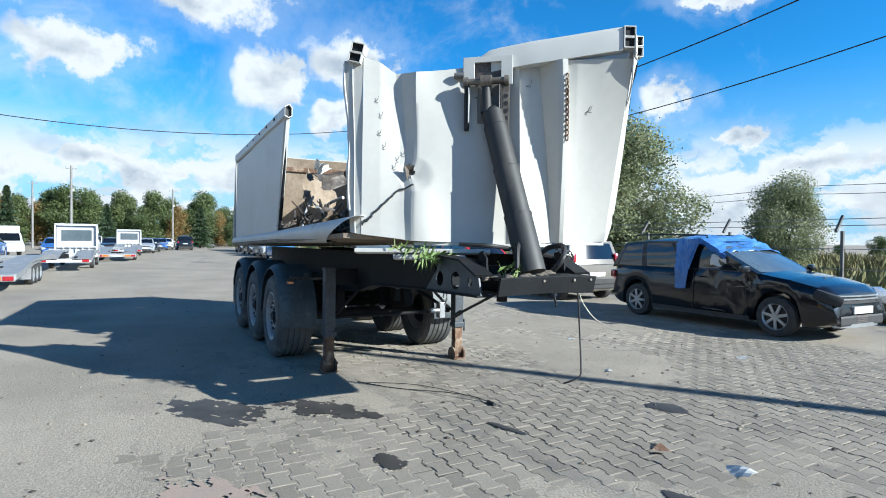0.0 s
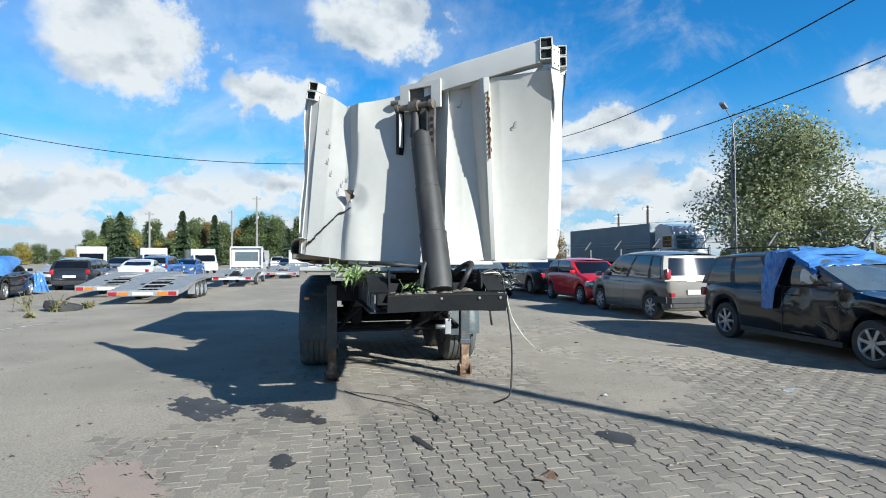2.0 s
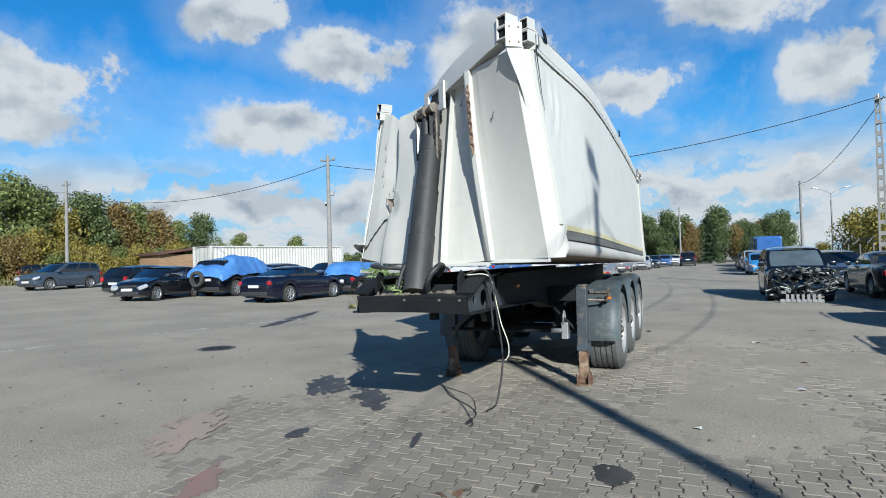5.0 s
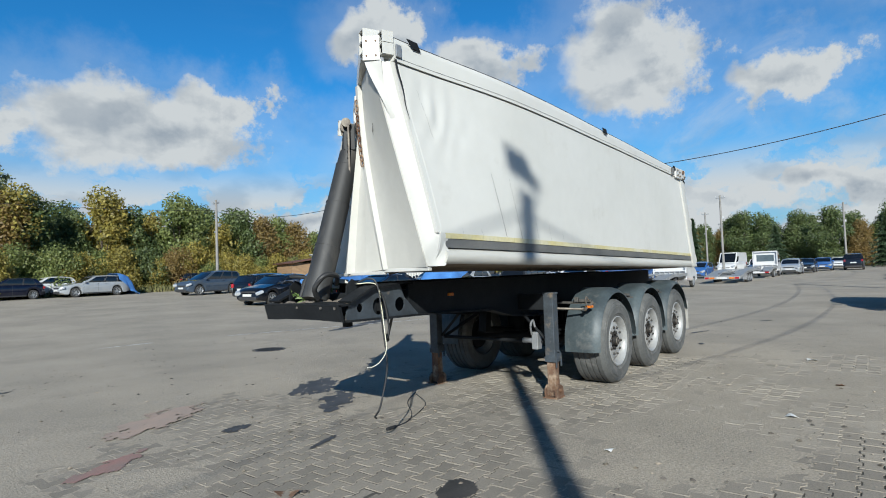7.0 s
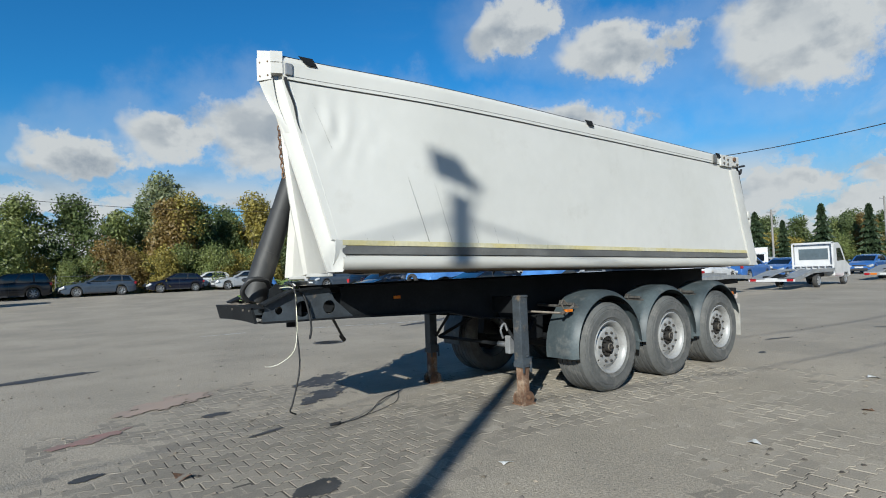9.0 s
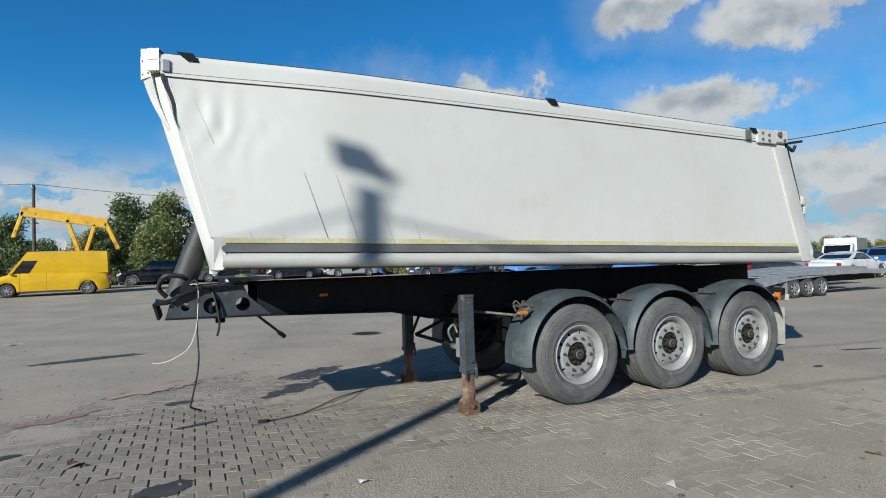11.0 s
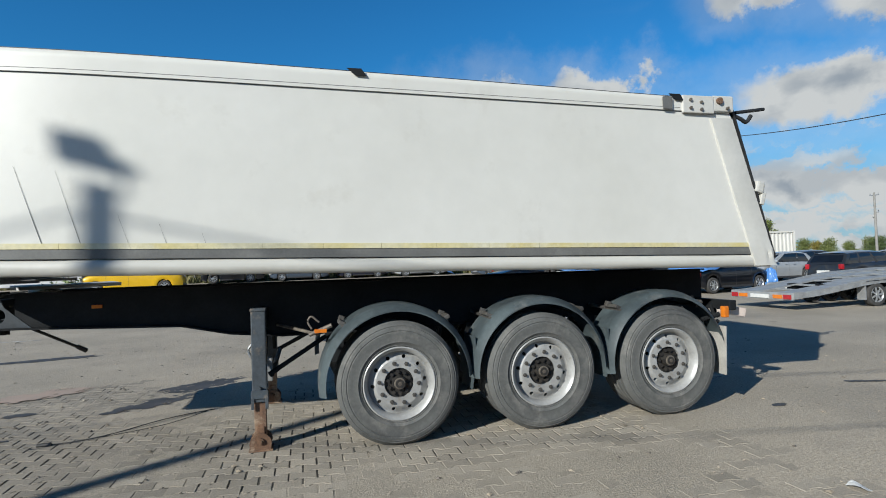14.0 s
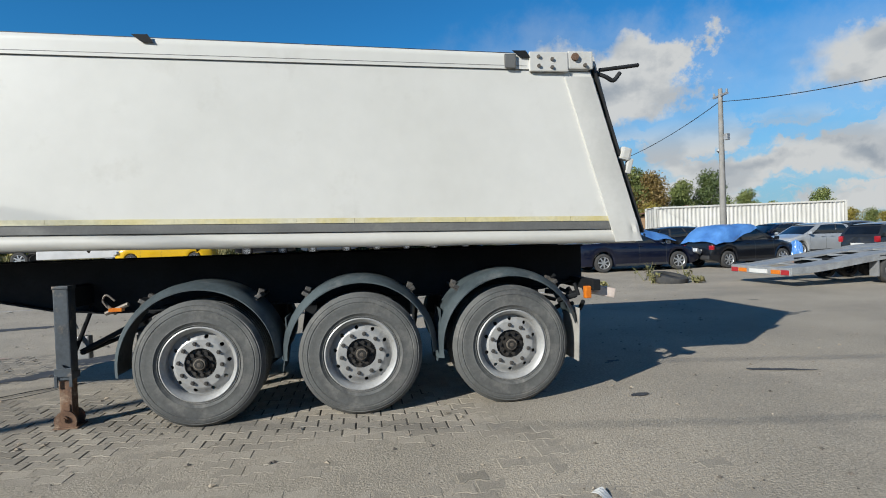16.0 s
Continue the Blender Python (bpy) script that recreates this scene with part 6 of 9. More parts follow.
        if style == "small_mpv":
            part("tail_light", obox(BM(), (-half * 0.952, sgn * (W / 2 - 0.155), zt_ + 0.13), (0.15, 0.12, 0.23), pose(0, 0, 0, sgn * 10, 8, sgn * 10), 0.03), M_REDLENS, car, "red tail light high on the pillar", True)
            part("bumper_lamp", obox(BM(), (-half * 0.985, sgn * (W / 2 - 0.235), 0.625), (0.10, 0.16, 0.10), pose(0, 0, 0, 0, 0, sgn * 18), 0.03), M_REDLENS, car, "red lamp in the black bumper", True)
            part("bumper_strip", obox(BM(), (-half * 0.90, sgn * (W / 2 - 0.05), 0.50), (0.36, 0.05, 0.16), pose(0, 0, 0, 0, 0, sgn * 15), 0.02), M_TRIM, car)
            part("bumper_strip", obox(BM(), (-half - 0.012, sgn * 0.34, 0.50), (0.05, 0.70, 0.16), Matrix(), 0.02), M_TRIM, car)
            tall = 0
        bm = obox(BM(), (-half * 0.972, sgn * (W / 2 - 0.17), zt_ - 0.16 + (0.08 if tall > 0.2 else 0)), (0.14, 0.16, tall), pose(0, 0, 0, 0, 0, sgn * 14), 0.03)
        if tall:
            part("tail_light", bm, M_REDLENS, car, "red tail light", True)
        else:
            bm.free()
        bm = obox(BM(), (f0 - 0.16, sgn * (W / 2 + 0.055), zf + 0.09), (0.10, 0.17, 0.12), pose(0, 0, 0, 0, 0, sgn * 12), 0.035)
        part("wing_mirror", bm, body_paint, car, "", True)
        for xh in ([0.02, -0.24] if len(panes) > 1 else [0.30]):
            bm = obox(BM(), (xh * half * 2 * 0.5 + 0.02, sgn * (W / 2 + 0.004), interp(top, 0) - 0.12), (0.16, 0.025, 0.022), Matrix(), 0.008)
            part("door_handle", bm, body_paint, car)
        bm = sheet(BM(), lambda u, v: Vector((lerp(xr + r + 0.10, xf - r - 0.10, u), sgn * (W / 2 - 0.022), lerp(0.205, 0.285, v))), 2, 1, (0, sgn * 0.014, 0))
        part("sill_trim", bm, M_TRIM, car)
    bm = box(BM(), (-half - 0.018, -W / 2 + 0.22, 0.30), (-half + 0.10, W / 2 - 0.22, 0.46), 0.03)
    part("rear_bumper_trim", bm, M_TRIM, car)
    if not crushed:
        bm = box(BM(), (half - 0.10, -W / 2 + 0.30, 0.26), (half + 0.012, W / 2 - 0.30, 0.42), 0.03)
        part("grille", bm, M_TRIM, car)
        bm = sheet(BM(), lambda u, v: Vector((half + 0.006 - 0.05 * abs(2 * u - 1) ** 3, lerp(-W / 2 + 0.42, W / 2 - 0.42, u), lerp(0.60, 0.68, v))), 8, 2, (-0.02, 0, 0))
        part("upper_grille", bm, M_TRIM, car)
    if plates:
        part("number_plate", box(BM(), (-half - 0.026, -0.26, interp(top, -0.97) - 0.34), (-half + 0.03, 0.26, interp(top, -0.97) - 0.23), 0.004), M_PLATE, car, "pale number plate, blank")
        if not crushed:
            part("number_plate", box(BM(), (half - 0.03, -0.26, 0.44), (half + 0.022, 0.26, 0.55), 0.004), M_PLATE, car, "pale number plate, blank")
    if roofbars:
        for sgn in (-1, 1):
            bm = hose(BM(), [(r1 + 0.25, sgn * (wt - 0.06), H - 0.03), (r1 + 0.35, sgn * (wt - 0.06), H + 0.035), (f1 - 0.25, sgn * (wt - 0.06), H + 0.03), (f1 - 0.12, sgn * (wt - 0.06), H - 0.03)], 0.014, 6)
            part("roof_rail", bm, M_TRIM, car, "", True)
    return car


def tarp(label, x, y, heading, line, w_top, w_hem, hem, seed, folds=0.05):
    """A crumpled sheet laid over a car: line runs along the middle, hem gives the height of both side edges."""
    def f(u, v):
        s = u * (len(line) - 1)
        k = min(int(s), len(line) - 2)
        (x0, z0), (x1, z1) = line[k], line[k + 1]
        px, top = lerp(x0, x1, s - k), lerp(z0, z1, s - k)
        b = 2 * v - 1
        n1 = noise.noise(Vector((px * 1.1 + seed, b * 1.4, seed)))
        n2 = abs(noise.noise(Vector((px * 1.5 + 1.3 * b + seed, b * 1.3 - 0.8 * px, 1)))) - 0.25
        n3 = abs(noise.noise(Vector((px * 5.5 - 3.0 * b + seed, b * 5 + px, 4)))) - 0.25
        bump = 1.3 * n1 + 1.5 * n2 + 0.22 * n3
        edge = interp(hem, px) + 0.22 * noise.noise(Vector((px * 1.3 + seed, 3 * (b > 0), 7)))
        t = max(0.0, (abs(b) - 0.55) / 0.45)
        if t == 0:
            py = b / 0.55 * w_top
            z = top - 0.06 * abs(b / 0.55) ** 3
        else:
            py = math.copysign(lerp(w_top, w_hem, t ** 0.6), b)
            z = lerp(top - 0.06, min(edge, top - 0.08), t ** 1.15)
        return Vector((px + 0.4 * folds * n3, py + math.copysign(folds * bump * (0.3 + t), b) * (t > 0), z + folds * bump * (1 - 0.6 * t)))
    bm = sheet(BM(), f, 56, 44, (0, 0, 0.006))
    return solid("tarpaulin", bm, M_TARP, label, "tarpaulin", pose(x, y, rise(x, y), 0, 0, heading), smooth=True)


def hanging_sheet(label, x, y, heading, width, z0, z1, seed):
    """A loose sheet that hangs in upright folds and spreads at its foot."""
    def f(u, v):
        a = 2 * u - 1
        n = noise.noise(Vector((a * 2.6 + seed, v * 1.2, 2)))
        n2 = abs(noise.noise(Vector((a * 5 + seed, v * 3, 5))))
        return Vector((a * width * (0.55 + 0.45 * v) + 0.06 * n, 0.16 * n + 0.09 * n2 - 0.18 * v, lerp(z1, z0, v) - 0.16 * abs(a) * (1 - v) + 0.05 * n2))
    return solid("tarpaulin", sheet(BM(), f, 26, 22, (0, 0.006, 0)), M_TARP, label, "tarpaulin", pose(x, y, rise(x, y), 0, 0, heading), smooth=True)


# near row, right of the trailer
van = build_car("long_estate", P_BLACK, "dark blue-black people carrier with crushed doors under a blue tarpaulin", 4.10, -7.18, 178, windscreen=G_PALE, roofbars=True)


def van_tarp():
    """A crumpled sheet over the front half of the roof, one end hanging down behind the door."""
    def f(u, v):
        px = lerp(-0.50, 0.50, u)
        n1 = noise.fractal(Vector((px * 2.6, v * 3.5, 3)), 0.8, 2.0, 4)
        n2 = noise.fractal(Vector((px * 7.0, v * 8.0, 9)), 0.7, 2.0, 3)
        roof = 1.60 - 0.60 * max(0.0, min(px, 0.16)) - 0.50 * max(0.0, px - 0.16)
        if v < 0.55:
            b = lerp(0.80, -0.74, v / 0.55)
            return Vector((px + 0.04 * n1, b, roof + 0.035 - 0.12 * abs(b) ** 3 + 0.035 * n1 + 0.03 * n2))
        t = (v - 0.55) / 0.45
        deep = lerp(0.95, 0.10, step01(u + 0.10 * n1, 0.26, 0.48)) + 0.06 * n1
        z = roof - 0.02 - deep * t
        return Vector((px + 0.05 * n1 + 0.10 * t * step01(0.4 - u, 0, 0.4), -0.76 - 0.17 * min(1.0, deep * t / 0.6) - 0.05 * abs(n2) - 0.02, z + 0.02 * n2))
    return solid("tarpaulin", sheet(BM(), f, 60, 60, (0, 0.004, 0.006)), M_TARP, "blue tarpaulin draped over the dark people carrier's roof", "tarpaulin", pose(4.10, -7.18, 0, 0, 0, 178), smooth=True)


van_tarp()


def van_damage():
    """Stove-in doors, a lost headlight, a hanging airbag, and the bright bits of the nose."""
    half, w = 4.55 / 2, 1.78 / 2
    for ob in van.children:
        if ob.name.startswith("body"):
            for v in ob.data.vertices:
                if v.co.y < -0.6 and -0.3 < v.co.x < 1.45 and v.co.z < 1.0:
                    k = step01(v.co.x, -0.3, 0.3) * step01(1.45 - v.co.x, 0.0, 0.4)
                    v.co.y += k * (0.05 + 0.07 * noise.noise(Vector((v.co.x * 4.5, v.co.z * 5, 2))))
        if ob.name.startswith("headlight") and sum(v.co.y for v in ob.data.vertices) < 0:
            # lamp block stays; its black stands for the shade in the empty socket
            ob.data.materials[0] = M_BLACK
            tagged(ob, label="headlight block blackened for the shade of the empty socket")
    for z, h, m_ in ((0.705, 0.022, M_ALLOY), (0.655, 0.022, M_ALLOY), (0.60, 0.014, M_TRIM), (0.235, 0.055, M_ALLOY)):
        bm = sheet(BM(), lambda u, v: Vector((half + 0.022 - 0.10 * abs(2 * u - 1) ** 3, lerp(-0.62, 0.62, u), z + h * v)), 12, 1, (-0.02, 0, 0))
        part("bumper_lip" if z < 0.3 else "grille_bar", bm, m_, van, "silver bumper lip" if z < 0.3 else "")
    for k in range(5):
        bm = sheet(BM(), lambda u, v: Vector((half + 0.014 - 0.06 * abs(2 * u - 1) ** 3, lerp(-0.48, 0.48, u), 0.305 + 0.026 * k + 0.008 * v)), 8, 1, (-0.01, 0, 0))
        part("grille_slat", bm, M_BARE, van)
    bm = sheet(BM(), lambda u, v: Vector((0.22 + 0.30 * u + 0.03 * v, -0.80 - 0.02 * math.sin(5 * u + 3 * v), 1.10 + 0.20 * v * (1 - 0.5 * u) + 0.02 * math.sin(8 * u))), 6, 5, (0, -0.006, 0))
    part("airbag", bm, M_PLATE, van, "limp white airbag in the broken window", True)
    for x0, z0, x1, z1 in ((0.95, 0.86, 1.10, 0.70), (0.55, 0.55, 0.85, 0.40), (0.75, 0.75, 1.0, 0.78), (1.18, 0.80, 1.55, 0.84), (0.1, 0.33, 0.6, 0.315)):
        bm = sheet(BM(), lambda u, v: Vector((lerp(x0, x1, u), -w - 0.012 - 0.01 * math.sin(3 * u), lerp(z0, z1, u) + 0.016 * v * math.sin(3.1 * u) + 0.004 * math.sin(17 * u))), 10, 1, (0, 0.03, 0))
        part("torn_edge", bm, M_BARE, van)
    for k in range(2):
        bm = rod(BM(), (0.92 + 0.012, -0.45 + 0.75 * k, 1.06), (0.86, -0.05 + 0.72 * k, 1.10), 0.010, seg=6)
        part("wiper", bm, M_BLACK, van)


van_damage()
champ = build_car("small_mpv", P_BEIGE, "champagne-coloured compact people carrier", 9.85, -7.53, -1, roofbars=True)
build_car("city", P_RED, "small red city car parked in the row", 13.86, -7.70, 180)
build_car("sedan", P_DGREY, "dark grey saloon car with its boot to the yard", 18.75, -7.90, 0)
wreck = build_car("mpv", P_BLACK, "dark people carrier with its front smashed off", 17.80, -5.08, 178, crushed=0.55, plates=False, windscreen=G_PALE)
build_car("wagon", P_DGREY, "dark estate car behind the wreck", 24.6, -7.6, 180)
build_car("hatch", P_LBLUE, "bright blue hatchback in the row", 39.0, -6.4, 180)
build_car("mpv", P_SILVER, "silver people carrier far down the row", 46.0, -6.7, 180)
build_car("wagon", P_BLACK, "black estate car far down the row", 52.0, -6.8, 180)
build_car("suv", P_BLACK, "black off-roader far off on the drive", 72.0, -1.9, 0)

# engine wreckage in front of the smashed people carrier
bm = BM()
for k in range(190):
    r_ = random.Random(700 + k)
    p = Vector((r_.uniform(15.60, 16.40), -5.08 + r_.uniform(-0.78, 0.78), r_.uniform(0.18, 0.98)))
    if r_.random() < 0.5:
        obox(bm, p, (r_.uniform(0.04, 0.20), r_.uniform(0.04, 0.24), r_.uniform(0.02, 0.10)), pose(0, 0, 0, r_.uniform(-40, 40), r_.uniform(-40, 40), r_.uniform(0, 180)), 0.012)
    else:
        rod(bm, p, p + Vector((r_.uniform(-0.1, 0.1), r_.uniform(-0.35, 0.35), r_.uniform(-0.15, 0.15))), r_.uniform(0.008, 0.03), seg=8)
scrap_mat = mat("engine_scrap", (0.20, 0.215, 0.20), (0.018, 0.021, 0.020), rough=0.5, metal=0.5, scale=5, contrast=(0.45, 0.55), island=0.7, grain=0.2)
wreck_parts = part("engine_wreckage", bm, scrap_mat, wreck, "torn engine parts, hoses and grey metal")
wreck_parts.matrix_parent_inverse = wreck.matrix_basis.inverted()
bm = BM()
for k in range(7):
    box(bm, (15.53, -5.42 + 0.13 * k, 0.02), (15.59, -5.34 + 0.13 * k, 0.24), 0.01)
box(bm, (15.55, -5.50, 0.0), (15.65, -4.42, 0.10), 0.015)
g = part("torn_grille", bm, mat("grey_plastic_bumper", (0.25, 0.25, 0.25), (0.16, 0.16, 0.16), rough=0.5), wreck, "grey slatted bumper piece on the ground")
g.matrix_parent_inverse = wreck.matrix_basis.inverted()

# rows across the yard
build_car("sedan", P_NAVY, "navy blue saloon car with its boot to the yard", 15.75, 13.27, -2)
build_car("hatch", P_BLACK, "black hatchback with a blue tarpaulin over its rear", 20.15, 13.05, 8)
tarp("blue tarpaulin over the black hatchback's roof and rear window", 20.15, 13.05, 8, [(-1.99, 0.95), (-1.92, 1.06), (-1.62, 1.33), (-1.32, 1.50), (-0.95, 1.55), (-0.5, 1.57), (-0.15, 1.55)], 0.74, 0.93, [(-1.97, 0.80), (-1.2, 1.02), (-0.5, 1.24), (-0.15, 1.42)], 9.0)
hanging_sheet("loose blue tarpaulin hanging at the black hatchback's nose", 21.95, 12.42, -62, 0.42, 0.10, 0.92, 12.0)
build_car("wagon", P_DGREY, "dark grey estate car beside the car transporter", 26.7, 12.4, 3)
build_car("hatch", P_SILVER, "silver hatchback facing the yard", 26.2, 16.6, 185)
covered = build_car("suv", P_BLACK, "black damaged car under a blue tarpaulin", 17.75, 18.3, 5)
reuse("spare_wheel", WHEELS[0.365][0], covered, pose(-2.44, 0.30, 0.84, 0, 0, 90), "black spare wheel on the tail")
tarp("blue tarpaulin heaped over the damaged black car", 17.75, 18.3, 5, [(-2.50, 0.95), (-2.42, 1.28), (-2.0, 1.52), (-1.4, 1.78), (-0.9, 1.86), (-0.2, 1.84), (0.5, 1.72), (1.2, 1.36), (2.1, 1.16), (2.4, 0.95)], 0.78, 1.08, [(-2.5, 0.72), (-1.5, 1.02), (0.6, 1.00), (2.4, 0.82)], 21.0, 0.075)
build_car("hatch", P_BLACK, "black hatchback facing the yard", 14.3, 19.6, 192)
build_car("wagon", P_BLACK, "black estate car with its tailgate to the yard", 16.3, 22.6, 4)
build_car("mpv", P_SLATE, "slate blue people carrier near the fence", 18.1, 33.0, 188)
build_car("wagon", P_BLACK, "black car parked in the second row", 21.5, 18.6, 0)
build_car("wagon", P_NAVY, "navy estate car in the second row", 26.8, 19.6, 180)
build_car("hatch", P_DGREY, "dark grey hatchback in the second row", 31.5, 19.0, 0)
build_car("sedan", P_SILVER, "silver saloon car in the second row", 32.0, 15.2, 180)
build_car("sedan", P_WHITE, "white saloon car beyond the car transporter", 31.9, 11.5, 4)
build_car("mpv", P_BLUE, "blue people carrier beyond the car transporter", 38.0, 12.0, 0)
build_car("sedan", P_BLUE, "blue saloon car beside the recovery truck", 43.0, 11.6, 180)
build_car("hatch", P_BLACK, "black hatchback in the far row", 37.5, 17.0, 0)
build_car("wagon", P_SLATE, "blue-grey estate car in the far row", 43.5, 16.5, 180)
build_car("hatch", P_SILVER, "silver hatchback in the far row", 49.0, 14.8, 0)
# along the fence before the woods
build_car("wagon", P_SILVER, "silver estate car by the fence, its tail under a blue tarpaulin", 13.3, 40.2, 184)
tarp("blue tarpaulin hanging over the silver estate car's tail", 13.3, 40.2, 184, [(-2.85, 0.06), (-2.62, 0.40), (-2.40, 0.95), (-2.15, 1.36), (-1.75, 1.56), (-1.40, 1.55)], 0.70, 0.95, [(-2.85, 0.05), (-2.2, 0.25), (-1.4, 1.20)], 31.0)
build_car("hatch", P_WHITE, "white hatchback by the fence", 11.0, 42.2, 184)
build_car("hatch", P_NAVY, "dark blue hatchback by the fence", 8.4, 40.6, 184)
build_car("wagon", P_SLATE, "slate grey estate car by the fence", 3.4, 40.3, 186)
build_car("wagon", P_DGREY, "dark grey estate car by the fence", 22.6, 42.6, 4)
build_car("suv", P_BLACK, "black off-roader with a battered nose by the fence", -1.6, 40.2, 186)
build_car("panel_van", P_YELLOW, "bright yellow panel van with a dented door", -6.1, 31.0, 184, category="van", group="")
# far down the drive
for k, (px, py, st, pm, lb) in enumerate(((57.8, 2.4, "hatch", P_SILVER, "silver hatchback far down the drive"), (64.0, 1.8, "sedan", P_BLACK, "black saloon far down the drive"), (71.5, 0.8, "wagon", P_BLUE, "blue estate far down the drive"), (60.0, 5.2, "wagon", P_DGREY, "dark grey estate far down the drive"), (50.5, 8.6, "hatch", P_BLUE, "blue hatchback before the white van"), (79.5, -0.2, "hatch", P_WHITE, "white hatchback far down the drive"),
                                         (74, 7.5, "mpv", P_WHITE, "white people carrier far down the drive"), (60, -7.2, "hatch", P_DGREY, "grey hatchback far down the row"))):
    build_car(st, pm, lb, px, py, 180)


# ---- recovery trucks and car-carrying trailers ----
M_DECK = mat("galvanised_deck", (0.36, 0.37, 0.37), (0.27, 0.275, 0.28), rough=0.5, metal=0.4, scale=5, grain=0.15, gscale=30)


def wheel_set(parent, r, places, width=0.22, mat_rim=None):
    if ("t", r) not in WHEELS:
        WHEELS[("t", r)] = car_wheel_meshes(r)
    for px, py in places:
        wheel = new("wheel")
        wheel.parent = parent
        wheel.empty_display_size = 0.1
        wheel.matrix_basis = Matrix.Translation((px, py, r)) @ (Matrix() if py < 0 else Matrix.Rotation(math.pi, 4, "Z"))
        for nm, me in zip(("tyre", "rim", "brake_disc"), WHEELS[("t", r)]):
            reuse(nm, me, wheel, Matrix())


def car_trailer(label, x, y, heading):
    t = thing("car_trailer", label, "trailer", pose(x, y, rise(x, y), 0, 0, heading), "car-carrying trailers")
    # deck height: low lip at the tail, hump over the wheels, level ahead

    def z(u):
        return 0.46 + 0.30 * step01(u, 0.0, 3.2) + 0.06 * step01(u, 3.0, 5.0) - 0.10 * step01(u, 6.0, 9.0)
    for s in (-1, 1):
        bm = sheet(BM(), lambda u, v: Vector((8.2 * u, s * lerp(0.35, 1.02, v), z(8.2 * u))), 30, 2, (0, 0, -0.04))
        part("wheel_track", bm, M_DECK, t, "galvanised wheel track")
        bm = BM()
        sheet(bm, lambda u, v: Vector((8.2 * u, s * 1.03, z(8.2 * u) + lerp(-0.14, 0.02, v))), 30, 1, (0, s * 0.02, 0))
        part("side_rail", bm, M_DECK, t)
        part("tail_lamp", box(BM(), (-0.05, s * 0.88 - 0.12, 0.30), (0.0, s * 0.88 + 0.12, 0.42), 0.01), M_REDLENS, t, "red tail lamp")
        part("tail_marker", box(BM(), (-0.045, s * 0.58 - 0.15, 0.31), (0.0, s * 0.58 + 0.15, 0.41), 0.006), M_ORANGE, t, "orange marker board")
    for k in range(12):
        u = 0.2 + 0.7 * k
        part("cross_plate", obox(BM(), (u, 0, z(u) - 0.03), (0.12 if k % 2 else 0.26, 0.72, 0.03), pose(0, 0, 0, 0, 0, 0)), M_DECK, t)
    part("tail_beam", box(BM(), (-0.03, -1.03, 0.28), (0.05, 1.03, 0.47), 0.01), M_DECK, t)
    part("number_plate", box(BM(), (-0.055, -0.30, 0.31), (-0.03, 0.30, 0.41)), M_PLATE, t, "pale number plate, blank")
    bm = BM()
    for s in (-0.45, 0.45):
        box(bm, (1.4, s - 0.05, 0.42), (8.1, s + 0.05, 0.62))
    part("chassis", bm, M_DARKSTEEL, t)
    for s in (-1, 1):
        bm = sheet(BM(), lambda u, v: Vector((2.35 + 2.45 * u, s * lerp(0.80, 1.05, v), 0.66 + 0.03 * math.sin(math.pi * u))), 6, 1, (0, 0, 0.02))
        part("mudguard", bm, M_DECK, t)
        part("mud_flap", box(BM(), (2.32, s * 0.92 - 0.12, 0.18), (2.35, s * 0.92 + 0.12, 0.62)), M_GALV, t)
    wheel_set(t, 0.31, [(px, s * 1.04) for px in (2.72, 3.42, 4.12) for s in (-1, 1)])
    bm = rod(BM(), (8.1, 0, 0.62), (8.9, 0, 0.55), 0.06, seg=10)
    part("drawbar", bm, M_DARKSTEEL, t)
    return t


